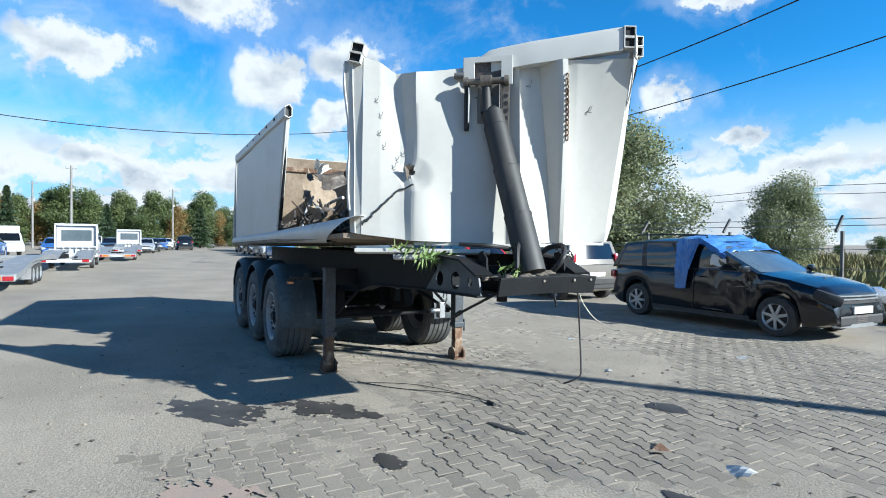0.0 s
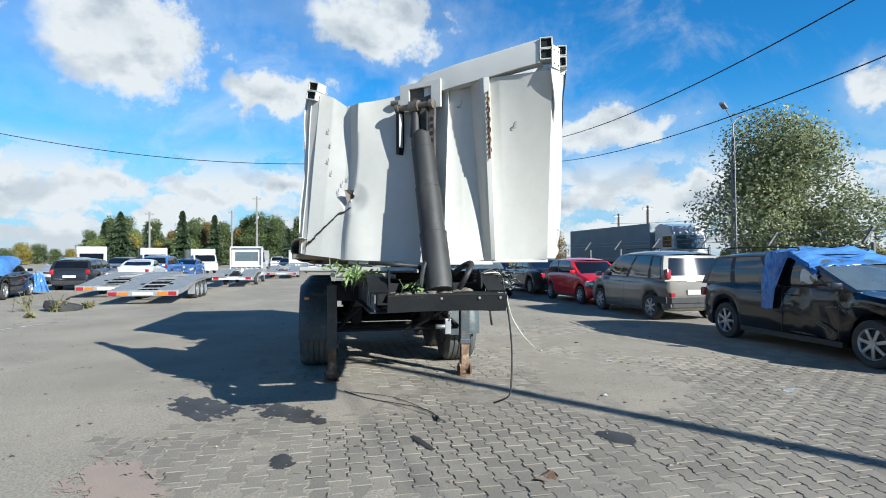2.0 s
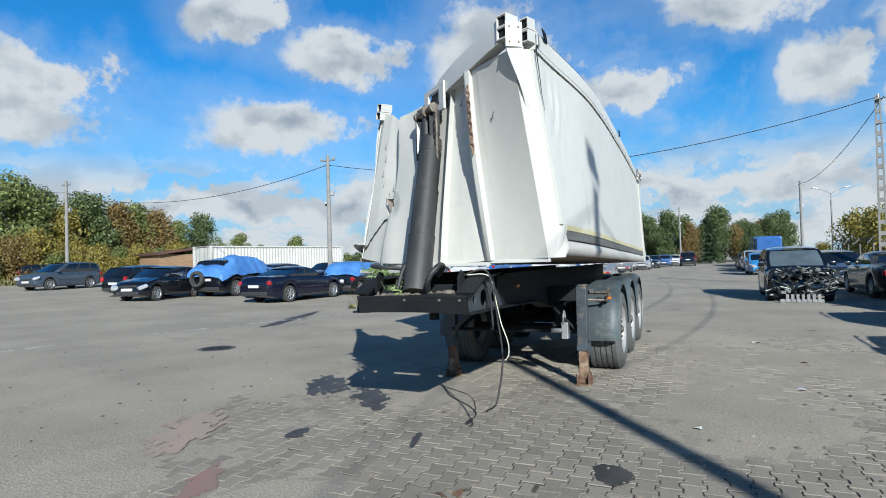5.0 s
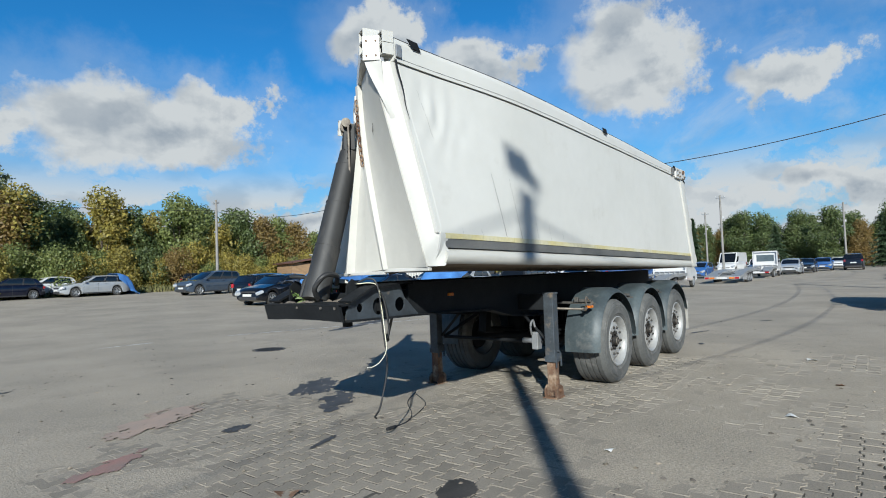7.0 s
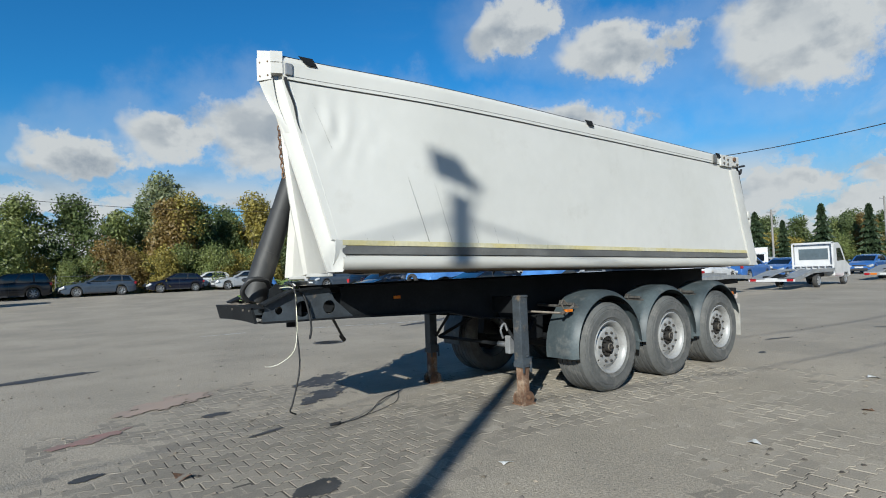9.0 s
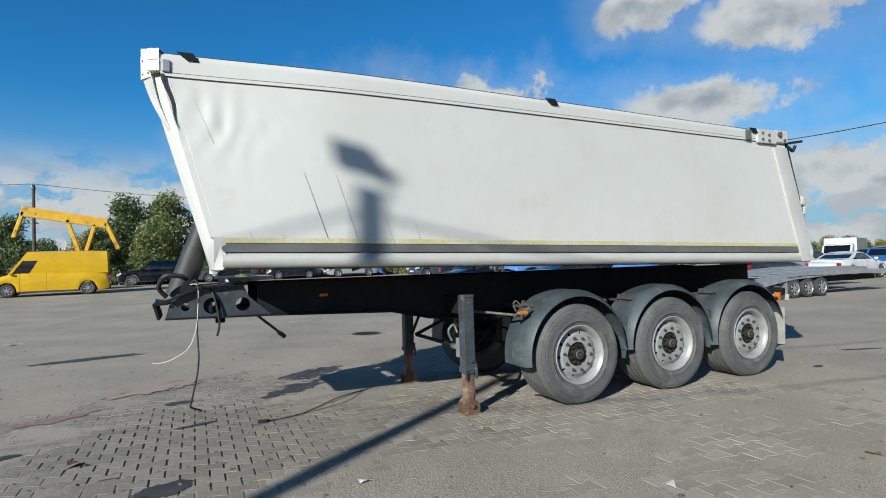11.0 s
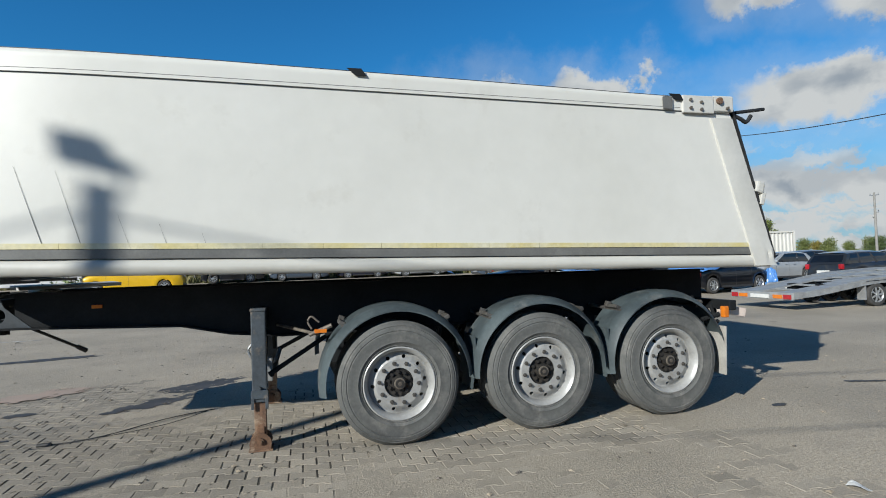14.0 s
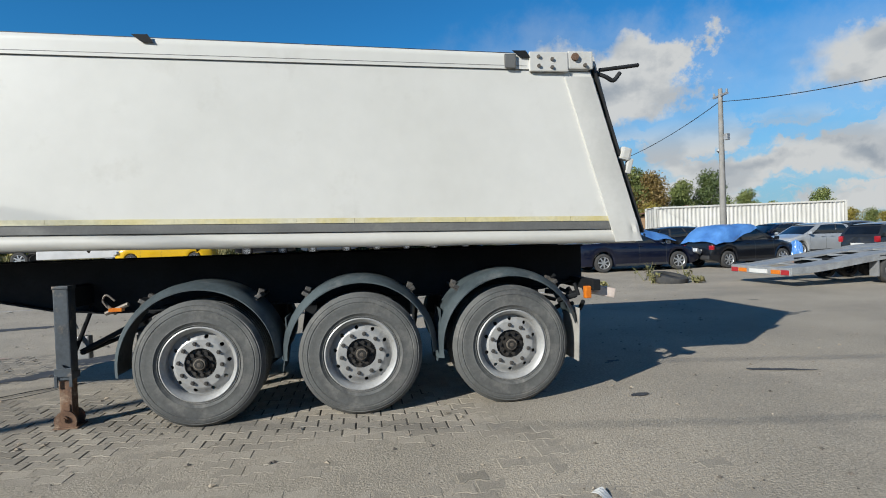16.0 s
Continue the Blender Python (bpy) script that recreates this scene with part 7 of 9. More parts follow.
def recovery_truck(label, x, y, heading):
    t = thing("recovery_truck", label, "truck", pose(x, y, rise(x, y), 0, 0, heading), "recovery trucks")
    # cab, front to +x
    bm = BM()
    prism(bm, [(0.0, 0.50), (0.0, 2.25), (0.15, 2.38), (0.95, 2.40), (1.35, 2.05), (1.75, 1.32), (2.35, 1.15), (2.50, 0.95), (2.50, 0.45), (2.15, 0.42), (2.05, 0.75), (1.45, 0.75), (1.35, 0.42)], 1, -0.98, 0.98)
    bmesh.ops.bevel(bm, geom=list(bm.edges), offset=0.05, segments=2, affect="EDGES")
    cab = part("cab", bm, P_WHITE, t, "white truck cab", True)
    part("rear_window", box(BM(), (-0.012, -0.72, 1.45), (0.01, 0.72, 2.08), 0.004), G_PALE, t, "rear cab window")
    for s in (-1, 1):
        bm = BM()
        prism(bm, [(0.45, 1.35), (0.45, 2.08), (1.02, 2.08), (1.55, 1.38)], 1, s * 0.978 - 0.006, s * 0.978 + 0.006)
        part("side_window", bm, G_CAR, t)
    bm = sheet(BM(), lambda u, v: Vector((lerp(1.74, 1.35, v) + 0.012, lerp(-0.85, 0.85, u), lerp(1.36, 2.02, v) + 0.012)), 2, 1, (0.004, 0, 0.004))
    part("windscreen", bm, G_CAR, t)
    bm = BM()
    box(bm, (-0.20, -1.02, 0.86), (-0.10, -0.94, 2.42), 0.01)
    box(bm, (-0.20, 0.94, 0.86), (-0.10, 1.02, 2.42), 0.01)
    box(bm, (-0.20, -1.02, 2.36), (-0.08, 1.02, 2.44), 0.01)
    box(bm, (-0.19, -0.94, 1.08), (-0.11, 0.94, 1.16), 0.01)
    for k in range(5):
        box(bm, (-0.18, -0.6 + 0.3 * k - 0.02, 0.86), (-0.13, -0.6 + 0.3 * k + 0.02, 1.10))
    part("headboard", bm, P_WHITE, t, "white head frame behind the cab")

    def z(u):
        return 0.95 - 0.34 * step01(u, 2.6, 5.6)
    for s in (-1, 1):
        bm = sheet(BM(), lambda u, v: Vector((-0.2 - 5.4 * u, s * lerp(0.30, 1.05, v), z(5.4 * u))), 16, 1, (0, 0, -0.05))
        part("deck", bm, M_DECK, t, "grey steel deck")
        bm = sheet(BM(), lambda u, v: Vector((-0.2 - 5.4 * u, s * 1.06, z(5.4 * u) + lerp(-0.16, 0.03, v))), 16, 1, (0, s * 0.02, 0))
        part("side_rail", bm, M_DECK, t)
        part("tail_lamp", box(BM(), (-5.62, s * 0.85 - 0.14, 0.46), (-5.57, s * 0.85 + 0.14, 0.58)), M_REDLENS, t, "red tail lamp")
    part("tail_beam", box(BM(), (-5.6, -1.05, 0.44), (-5.5, 1.05, 0.62), 0.01), P_WHITE, t)
    bm = BM()
    for s in (-0.42, 0.42):
        box(bm, (-5.4, s - 0.05, 0.50), (1.2, s + 0.05, 0.72))
    part("chassis", bm, M_DARKSTEEL, t)
    wheel_set(t, 0.36, [(1.75, -0.93), (1.75, 0.93), (-2.35, -0.98), (-2.35, 0.98)])
    t.scale = (0.9, 0.9, 0.88)
    return t


car_trailer("grey galvanised car-carrying trailer with three axles", 15.9, 6.65, 0)
car_trailer("second grey car-carrying trailer beside the first", 19.5, 9.0, 3)
recovery_truck("white recovery truck with a flat grey deck", 30.9, 5.55, 0)
car_trailer("car-carrying trailer behind the far recovery truck", 36.5, 4.0, 0)
recovery_truck("white recovery truck farther down the yard", 51.5, 3.6, 0)


def box_van(label, x, y, heading):
    t = thing("box_van", label, "van", pose(x, y, rise(x, y), 0, 0, heading) @ Matrix.Diagonal((0.95, 0.95, 0.74, 1)), "white vans")
    bm = BM()
    prism(bm, [(2.0, 0.45), (2.0, 2.35), (2.3, 2.45), (2.9, 2.3), (3.4, 1.45), (3.95, 1.25), (4.05, 0.5)], 1, -0.95, 0.95)
    bmesh.ops.bevel(bm, geom=list(bm.edges), offset=0.05, segments=2, affect="EDGES")
    part("cab", bm, P_WHITE, t, "", True)
    part("box_body", box(BM(), (-2.6, -1.05, 0.75), (1.95, 1.05, 3.0), 0.03), P_WHITE, t, "white box body")
    bm = sheet(BM(), lambda u, v: Vector((lerp(3.38, 2.93, v) + 0.02, lerp(-0.82, 0.82, u), lerp(1.52, 2.25, v) + 0.015)), 2, 1, (0.004, 0, 0.004))
    part("windscreen", bm, G_CAR, t)
    wheel_set(t, 0.36, [(3.0, -0.9), (3.0, 0.9), (-1.2, -0.95), (-1.2, 0.95)])
    return t


build_car("panel_van", P_WHITE, "long white panel van far down the drive", 70.0, 9.6, 175, category="van", group="white vans")
box_van("white box van parked before the conifers", 46.0, 19.5, 200)
box_van("white box van parked before the conifers", 48.0, 15.6, 200)
box_van("white box van parked before the conifers", 50.0, 12.2, 200)


# ---- poles, lamps and wires ----
def concrete_pole(label, x, y, h, lean=0.0, r0=0.15, r1=0.085, fittings=True, wood=False):
    t = thing("utility_pole", label, "pole", pose(x, y, rise(x, y), 0, lean, 0), "utility poles")
    bm = rod(BM(), (0, 0, -0.2), (0, 0, h), r0, r1, seg=10)
    part("shaft", bm, M_BARK if wood else M_CONCRETE, t, "dark wooden shaft" if wood else "grey concrete shaft", True)
    if fittings:
        bm = BM()
        box(bm, (-0.05, -0.45, h - 0.32), (0.05, 0.45, h - 0.24))
        for yy in (-0.4, 0.4):
            rod(bm, (0, yy, h - 0.24), (0, yy, h - 0.10), 0.04, seg=8)
        part("cross_arm", bm, M_GALV, t)
        part("junction_box", obox(BM(), (0.16, -0.12, h * 0.72), (0.20, 0.18, 0.26), pose(0, 0, 0, 0, 0, 20), 0.02), M_GALV, t, "pale junction box")
        part("bracket_lamp", obox(BM(), (0.05, 0.22, h * 0.64), (0.34, 0.10, 0.10), pose(0, 0, 0, 0, 20, 30), 0.02), M_GALV, t, "grey lamp on a bracket")
    return t


def lattice_pole(label, x, y, h):
    """A concrete pole with a ladder of square openings."""
    t = thing("lattice_pole", label, "pole", pose(x, y, rise(x, y), 0, 0, 78), "utility poles")
    bm = BM()
    for s in (-1, 1):
        prism(bm, [(s * 0.17, 0.0), (s * 0.095, 0.0), (s * 0.04, h), (s * 0.085, h)], 1, -0.06, 0.06)
    k = 0.3
    while k < h - 0.3:
        w = 0.15 - 0.08 * k / h
        box(bm, (-w, -0.055, k), (w, 0.055, k + 0.16))
        k += 0.42
    part("shaft", bm, M_CONCRETE, t, "ladder-shaped concrete shaft")
    bm = BM()
    box(bm, (-0.04, -0.40, h - 0.25), (0.04, 0.40, h - 0.18))
    for yy in (-0.36, 0.0, 0.36):
        rod(bm, (0, yy, h - 0.18), (0, yy, h - 0.04), 0.035, seg=8)
    part("cross_arm", bm, M_GALV, t)
    return t


def street_lamp(label, x, y, h, turn=0.0):
    t = thing("street_lamp", label, "street lamp", pose(x, y, rise(x, y), 0, 0, turn), "street lamps")
    bm = BM()
    prism(bm, [(0.14, 0.0), (0.06, 0.0), (0.03, h - 1.2), (0.06, h - 1.2)], 1, -0.05, 0.05)
    prism(bm, [(-0.14, 0.0), (-0.06, 0.0), (-0.03, h - 1.2), (-0.06, h - 1.2)], 1, -0.05, 0.05)
    k = 0.3
    while k < h - 1.4:
        w = 0.11 - 0.07 * k / h
        box(bm, (-w, -0.045, k), (w, 0.045, k + 0.12))
        k += 0.45
    part("post", bm, M_CONCRETE, t, "slotted concrete post")
    rodm = rod(BM(), (0, 0, h - 1.3), (0, 0, h - 0.55), 0.04, seg=8)
    part("spigot", rodm, M_GALV, t)
    for s in (-1, 1):
        bm = hose(BM(), [(0, 0, h - 0.6), (0, s * 0.5, h - 0.28), (0, s * 1.15, h - 0.05)], 0.025, 6)
        arm = part("arm", bm, M_GALV, t, "", True)
        bm = obox(BM(), (0, s * 1.42, h + 0.02), (0.22, 0.55, 0.11), pose(0, 0, 0, s * 12, 0, 0), 0.03)
        part("lamp_head", bm, M_GALV, arm, "grey lamp head", True)
    return t


def wire(name, a, b, sag, r=0.012, label="black overhead cable between poles"):
    a, b = Vector(a), Vector(b)
    pts = []
    for k in range(15):
        t = k / 14
        p = a.lerp(b, t)
        pts.append(p - Vector((0, 0, 4 * sag * t * (1 - t))))
    return solid(name, hose(BM(), pts, r, 6), M_BLACK, label, "cable", group="overhead cables", smooth=True)


PW, PC, PS = (21.1, 15.3), (22.6, -8.75), (-7.32, -8.37)
concrete_pole("grey concrete utility pole beside the parked cars", *PW, 7.2, 0.0)
lattice_pole("ladder-type concrete utility pole beside the fence", *PC, 7.3)
pole_s = thing("lamp_pole", "concrete lamp pole with a flood lamp on top", "pole", pose(PS[0], PS[1], 0))
part("shaft", rod(BM(), (0, 0, -0.2), (0, 0, 8.06), 0.15, 0.078, seg=12), M_CONCRETE, pole_s, "", True)
bm = BM()
across = Matrix.Rotation(radians(36), 4, "Z")
obox(bm, across.to_3x3() @ Vector((0.0, 0.08, 8.30)), (0.20, 0.24, 0.17), across @ pose(0, 0, 0, -14, 0, 0), 0.02)
obox(bm, across.to_3x3() @ Vector((0.0, -0.07, 8.25)), (0.10, 0.20, 0.05), across @ pose(0, 0, 0, -28, 0, 0), 0.01)
part("flood_lamp", bm, M_DARKSTEEL, pole_s, "box-shaped flood lamp")
bm = hose(BM(), [across.to_3x3() @ Vector((0, 0.0, 7.9)), across.to_3x3() @ Vector((0, -0.10, 8.15)), across.to_3x3() @ Vector((0, -0.04, 8.35))], 0.022, 6)
part("lamp_bracket", bm, M_DARKSTEEL, pole_s, "", True)
street_lamp("double-armed street lamp on a slotted concrete post", 19.2, -17.9, 8.3, 35)
street_lamp("double-armed street lamp on a slotted concrete post", 39.6, -15.9, 7.6, 10)
street_lamp("double-armed street lamp on a slotted concrete post", 62.0, -15.0, 7.6, 10)
for px, py, hh in ((21.8, 38.4, 7.4), (51.0, -10.7, 7.3), (58.0, 36.0, 6.6), (78.0, 14.0, 8.0), (64.0, 20.5, 6.5), (80.0, -1.0, 8.0), (110.0, 4.0, 7.5), (60.0, 8.5, 8.2)):
    concrete_pole("distant concrete utility pole", px, py, hh, 0.0, 0.13, 0.09)
for px, py, hh in ((14.5, -29.5, 4.9), (-8.5, 38.5, 7.0), (36.0, -24.0, 5.5), (44.0, -26.0, 5.5)):
    concrete_pole("dark wooden pole beyond the field", px, py, hh, 0, 0.12, 0.09, True, True)
zc, zs, zw = 7.22, 7.75, 7.0
wire("cable", (PS[0], PS[1] + 0.1, 7.8), (PC[0], PC[1] + 0.05, 7.1), 1.45, 0.014)
concrete_pole("concrete utility pole at the end of the yard", -37.0, -9.0, 8.0)
wire("cable", (PS[0], PS[1] + 0.1, 7.8), (-37.0, -9.0, 7.7), 1.3, 0.014)
wire("cable", (PS[0], PS[1] + 0.1, 6.35), (PC[0], PC[1] + 0.05, 6.2), 1.46, 0.012)
wire("cable", (PC[0], PC[1], zc), (PW[0], PW[1], zw - 0.25), 1.35, 0.016)
wire("cable", (PW[0], PW[1] + 0.1, zw - 0.25), (21.8, 38.4, 7.0), 1.2, 0.016)
wire("cable", (PC[0], PC[1] - 0.2, zc), (51.0, -10.7, 7.1), 0.7, 0.016)
wire("cable", (21.8, 38.4, 7.1), (-8.5, 38.5, 7.6), 0.7, 0.016)
wire("cable", (-8.5, 38.5, 7.6), (-40.0, 36.0, 7.8), 0.7, 0.016)
for dz in (0.0, 0.45):
    wire("cable", (14.5, -29.5, 4.7 - dz), (60.0, -34.0, 5.6 - dz), 0.5, 0.016)
    wire("cable", (14.5, -29.5, 4.7 - dz), (-16.0, -27.0, 4.9 - dz), 0.5, 0.016)


# ---- fences ----
M_POST = mat("weathered_fence_steel", (0.16, 0.155, 0.145), (0.10, 0.095, 0.09), rough=0.7, scale=4, grain=0.2)


def fence(label, pts, h=1.75, gap=2.6, arm=True, rails=(0.5, 0.95, 1.4)):
    """Posts with a bent top and strands of wire."""
    t = thing("fence", label, "fence", kind="structure")
    posts = []
    for (x0, y0), (x1, y1) in zip(pts, pts[1:]):
        n = max(1, int(math.hypot(x1 - x0, y1 - y0) / gap))
        posts += [(lerp(x0, x1, k / n), lerp(y0, y1, k / n)) for k in range(n)]
    posts.append(pts[-1])
    bm = BM()
    box(bm, (-0.03, -0.03, 0), (0.03, 0.03, h))
    if arm:
        obox(bm, (0.0, 0.14, h + 0.16), (0.05, 0.05, 0.46), pose(0, 0, 0, 38, 0, 0))
    me = mesh_from("fence_post", bm)
    me.materials.append(M_POST)
    for px, py in posts:
        reuse("fence_post", me, t, Matrix.Translation((px, py, rise(px, py))))
    strands = list(rails) + ([h + 0.12, h + 0.26] if arm else [])
    for zz in strands:
        bm = BM()
        for (xa, ya), (xb, yb) in zip(posts, posts[1:]):
            dy = 0.14 * (zz - h) / 0.16 if zz > h else 0.0
            rod(bm, (xa, ya + dy, zz + rise(xa, ya)), (xb, yb + dy, zz + rise(xb, yb)), 0.008, seg=4, caps=False)
        part("fence_wire", bm, M_GALV, t)
    return t


fence("concrete post and wire fence along the yard", [(-12, -11.2), (12, -11.0), (45, -11.4)], 1.80)
fence("post and wire fence before the woods", [(-40, 41.6), (4, 42.6), (26, 49.5), (48, 55)], 1.5, 2.9, False)


# ---- trees and bushes ----
L_GREEN = leaf_mat("green_leaves", (0.136, 0.176, 0.052), (0.176, 0.192, 0.06))
L_DARK = leaf_mat("dark_green_leaves", (0.076, 0.112, 0.036), (0.108, 0.132, 0.044))
L_BROWN = leaf_mat("autumn_brown_leaves", (0.216, 0.14, 0.044), (0.16, 0.124, 0.0416))
L_GOLD = leaf_mat("golden_leaves", (0.288, 0.224, 0.044), (0.2, 0.188, 0.048))
L_WILLOW = leaf_mat("silver_green_leaves", (0.25, 0.27, 0.145), (0.09, 0.115, 0.05))
L_FIR = leaf_mat("fir_needles", (0.04, 0.068, 0.032), (0.06, 0.088, 0.04))


def crown_mesh(name, seed, h, w, leaf, count, material, low=0.18, sag=0.0, blobs=16, open_=0.0, shape=1.0):
    """Leaves in many uneven clumps round a tapering crown: verts and faces of small leaf shapes."""
    r = np.random.RandomState(seed)
    cents, rads = [], []
    for k in range(blobs):
        t = (k + 0.5) / blobs
        z = h * (low + (0.96 - low) * t)
        spread = w * 0.5 * (math.sin(math.pi * min(1, (0.10 + 0.86 * t) ** (0.75 * shape))) ** 0.8)
        a = r.uniform(0, 2 * math.pi)
        d = spread * r.uniform(0.15, 0.82)
        cents.append((d * math.cos(a), d * math.sin(a), z))
        rads.append(w * r.uniform(0.15, 0.27))
    cents, rads = np.array(cents), np.array(rads)
    pick = r.randint(0, blobs, count)
    way = r.normal(size=(count, 3))
    way /= np.linalg.norm(way, axis=1)[:, None]
    rad = rads[pick] * (r.uniform(0.35, 1.0, count) ** 0.5) * (1 + 0.25 * r.normal(size=count) * 0.5)
    pos = cents[pick] + way * rad[:, None] * np.array([1, 1, 0.85])
    pos[:, 2] -= sag * np.abs(r.normal(size=count))
    pos[:, 2] = np.maximum(pos[:, 2], 0.12 * h * low + 0.15)
    nrm = way + 0.7 * r.normal(size=(count, 3))
    nrm /= np.linalg.norm(nrm, axis=1)[:, None]
    up = np.cross(nrm, r.normal(size=(count, 3)))
    up /= np.linalg.norm(up, axis=1)[:, None]
    side = np.cross(nrm, up)
    s = leaf * r.uniform(0.6, 1.35, count)[:, None]
    v0, v1, v2, v3 = pos - up * s, pos + side * s * 0.55, pos + up * s, pos - side * s * 0.55
    verts = np.stack([v0, v1, v2, v3], 1).reshape(-1, 3)
    faces = np.arange(count * 4).reshape(-1, 4)
    me = fast(name, verts.tolist(), faces.tolist(), material)
    return me, cents


def tree_kind(name, seed, h, w, leaf, count, material, bark=None, **kw):
    crown, cents = crown_mesh("crown", seed, h, w, leaf, count, material, **kw)
    bm = BM()
    r = random.Random(seed)
    lean = Vector((r.uniform(-0.3, 0.3), r.uniform(-0.3, 0.3), h * 0.72))
    base_r = 0.018 * h + 0.05
    rod(bm, (0, 0, -0.3), lean * 0.45, base_r, base_r * 0.65, seg=9)
    rod(bm, lean * 0.45, lean, base_r * 0.65, base_r * 0.2, seg=7)
    for c in cents[:: max(1, len(cents) // 12)]:
        t = min(0.8, max(0.2, c[2] / h * 0.62))
        start = lean * t
        mid = start.lerp(Vector(c), 0.55) + Vector((0, 0, 0.04 * h))
        rod(bm, start, mid, base_r * 0.30, base_r * 0.2, seg=6, caps=False)
        rod(bm, mid, Vector(c), base_r * 0.2, base_r * 0.06, seg=5, caps=False)
    trunk = mesh_from("trunk", bm, True)
    trunk.materials.append(bark or M_BARK)
    return trunk, crown


def fir_kind(seed, h, w, count):
    r = np.random.RandomState(seed)
    t = r.uniform(0, 1, count) ** 0.8
    tier = np.floor(t * 9) / 9
    frac = t * 9 - np.floor(t * 9)
    a = r.uniform(0, 2 * math.pi, count)
    lobe = (0.62 + 0.50 * np.abs(np.sin(2.5 * a + tier * 40 + seed))) * (0.75 + 0.5 * np.sin(tier * 57 + seed) ** 2)
    rad = w * 0.5 * (1.02 - tier) * (0.12 + 0.88 * (1 - frac) ** 1.5) * lobe * r.uniform(0.1, 1.0, count) ** 0.6
    pos = np.stack([rad * np.cos(a), rad * np.sin(a), h * (0.08 + 0.9 * t) - 0.28 * rad], 1)
    out = np.stack([np.cos(a), np.sin(a), -0.45 * np.ones(count)], 1) + 0.35 * r.normal(size=(count, 3))
    out /= np.linalg.norm(out, axis=1)[:, None]
    side = np.cross(out, r.normal(size=(count, 3)))
    side /= np.linalg.norm(side, axis=1)[:, None]
    s = (0.028 * h * r.uniform(0.7, 1.4, count))[:, None]
    verts = np.stack([pos - out * s, pos + side * s * 0.4, pos + out * s * 1.3, pos - side * s * 0.4], 1).reshape(-1, 3)
    crown = fast("crown", verts.tolist(), np.arange(count * 4).reshape(-1, 4).tolist(), L_FIR)
    trunk = mesh_from("trunk", rod(BM(), (0, 0, -0.3), (0, 0, h * 0.97), 0.02 * h, 0.01, seg=7), True)
    trunk.materials.append(M_BARK)
    return trunk, crown


def plant(kind, label, x, y, scale=1.0, turn=0.0, group="", category="tree", tall=1.0):
    t = thing(category.replace(" ", "_"), label, category, pose(x, y, rise(x, y), 0, 0, turn) @ Matrix.Diagonal((scale, scale, scale * tall, 1)), group)
    reuse("trunk", kind[0], t, Matrix())
    reuse("crown", kind[1], t, Matrix())
    return t


T_WILLOW = tree_kind("willow", 3, 8.2, 8.0, 0.085, 40000, L_WILLOW, low=0.10, sag=0.15, blobs=24)
T_OAKS = [tree_kind("oak", 11 + k, 10.0, 7.5, 0.17, 9500, m_, low=0.10, blobs=26) for k, m_ in enumerate((L_GREEN, L_DARK, L_BROWN, L_DARK, L_GOLD, L_GREEN))]
T_BIRCH = tree_kind("poplar", 31, 12.0, 6.5, 0.17, 7000, L_WILLOW, low=0.30, blobs=30, bark=mat("pale_bark", (0.42, 0.40, 0.36), (0.28, 0.26, 0.23), rough=0.9, scale=5))
T_BUSH = [tree_kind("bush", 41 + k, 3.2, 4.2, 0.085, 7000, m_, low=0.05, blobs=16, shape=0.7) for k, m_ in enumerate((L_GREEN, L_GOLD, L_DARK, L_BROWN))]
T_FIRS = [fir_kind(51 + k, 10.0, 7.6, 11000) for k in range(3)]
WOOD = "edge of the woods"

plant(T_WILLOW, "large silver-green willow behind the fence", 22.9, -23.9, 1.30, 20, tall=0.82)
plant(T_WILLOW, "small silver-green willow in the field", 14.2, -27.0, 0.58, 130)
plant(T_BUSH[1], "round yellow-green tree beyond the fence", 40.5, -13.3, 1.0, 10, tall=1.2)
plant(T_BUSH[1], "yellow-green bush beyond the fence", 44.0, -13.0, 1.0, 70, tall=1.2)
plant(T_BUSH[3], "reddish-brown small tree beyond the fence", 38.0, -16.9, 0.72, 40, tall=1.3)
# distant woods at the end of the drive
rng = random.Random(5)
for k in range(26):
    a = radians(lerp(-9, 12.5, k / 25) + rng.uniform(-0.4, 0.4))
    d = rng.uniform(96, 112)
    kind = T_OAKS[rng.choice((2, 1, 1, 2, 3, 1, 3))]
    plant(kind, "tall broadleaf tree at the edge of the distant woods", -2 + d * math.cos(a), d * math.sin(a), rng.uniform(0.58, 0.90), rng.uniform(0, 360), WOOD)
for a, s in ((14.3, 0.78), (17.2, 0.6), (19.4, 0.74), (20.6, 0.62), (11.4, 0.8), (-3.2, 0.62), (4.5, 0.6)):
    d = rng.uniform(82, 92)
    plant(T_FIRS[int(a) % 3], "dark fir tree at the edge of the distant woods", -2 + d * math.cos(radians(a)), d * math.sin(radians(a)), s, rng.uniform(0, 360), WOOD)
for k in range(11):
    a = radians(lerp(11.5, 21.5, k / 10))
    plant(T_OAKS[(1, 3, 0, 1, 2, 3, 5, 1, 0, 3, 1)[k]], "tall broadleaf tree at the edge of the distant woods", -2 + (100 + 4 * math.sin(5 * k)) * math.cos(a), 100 * math.sin(a), 0.62 + 0.12 * math.sin(3 * k), 50 * k, WOOD)
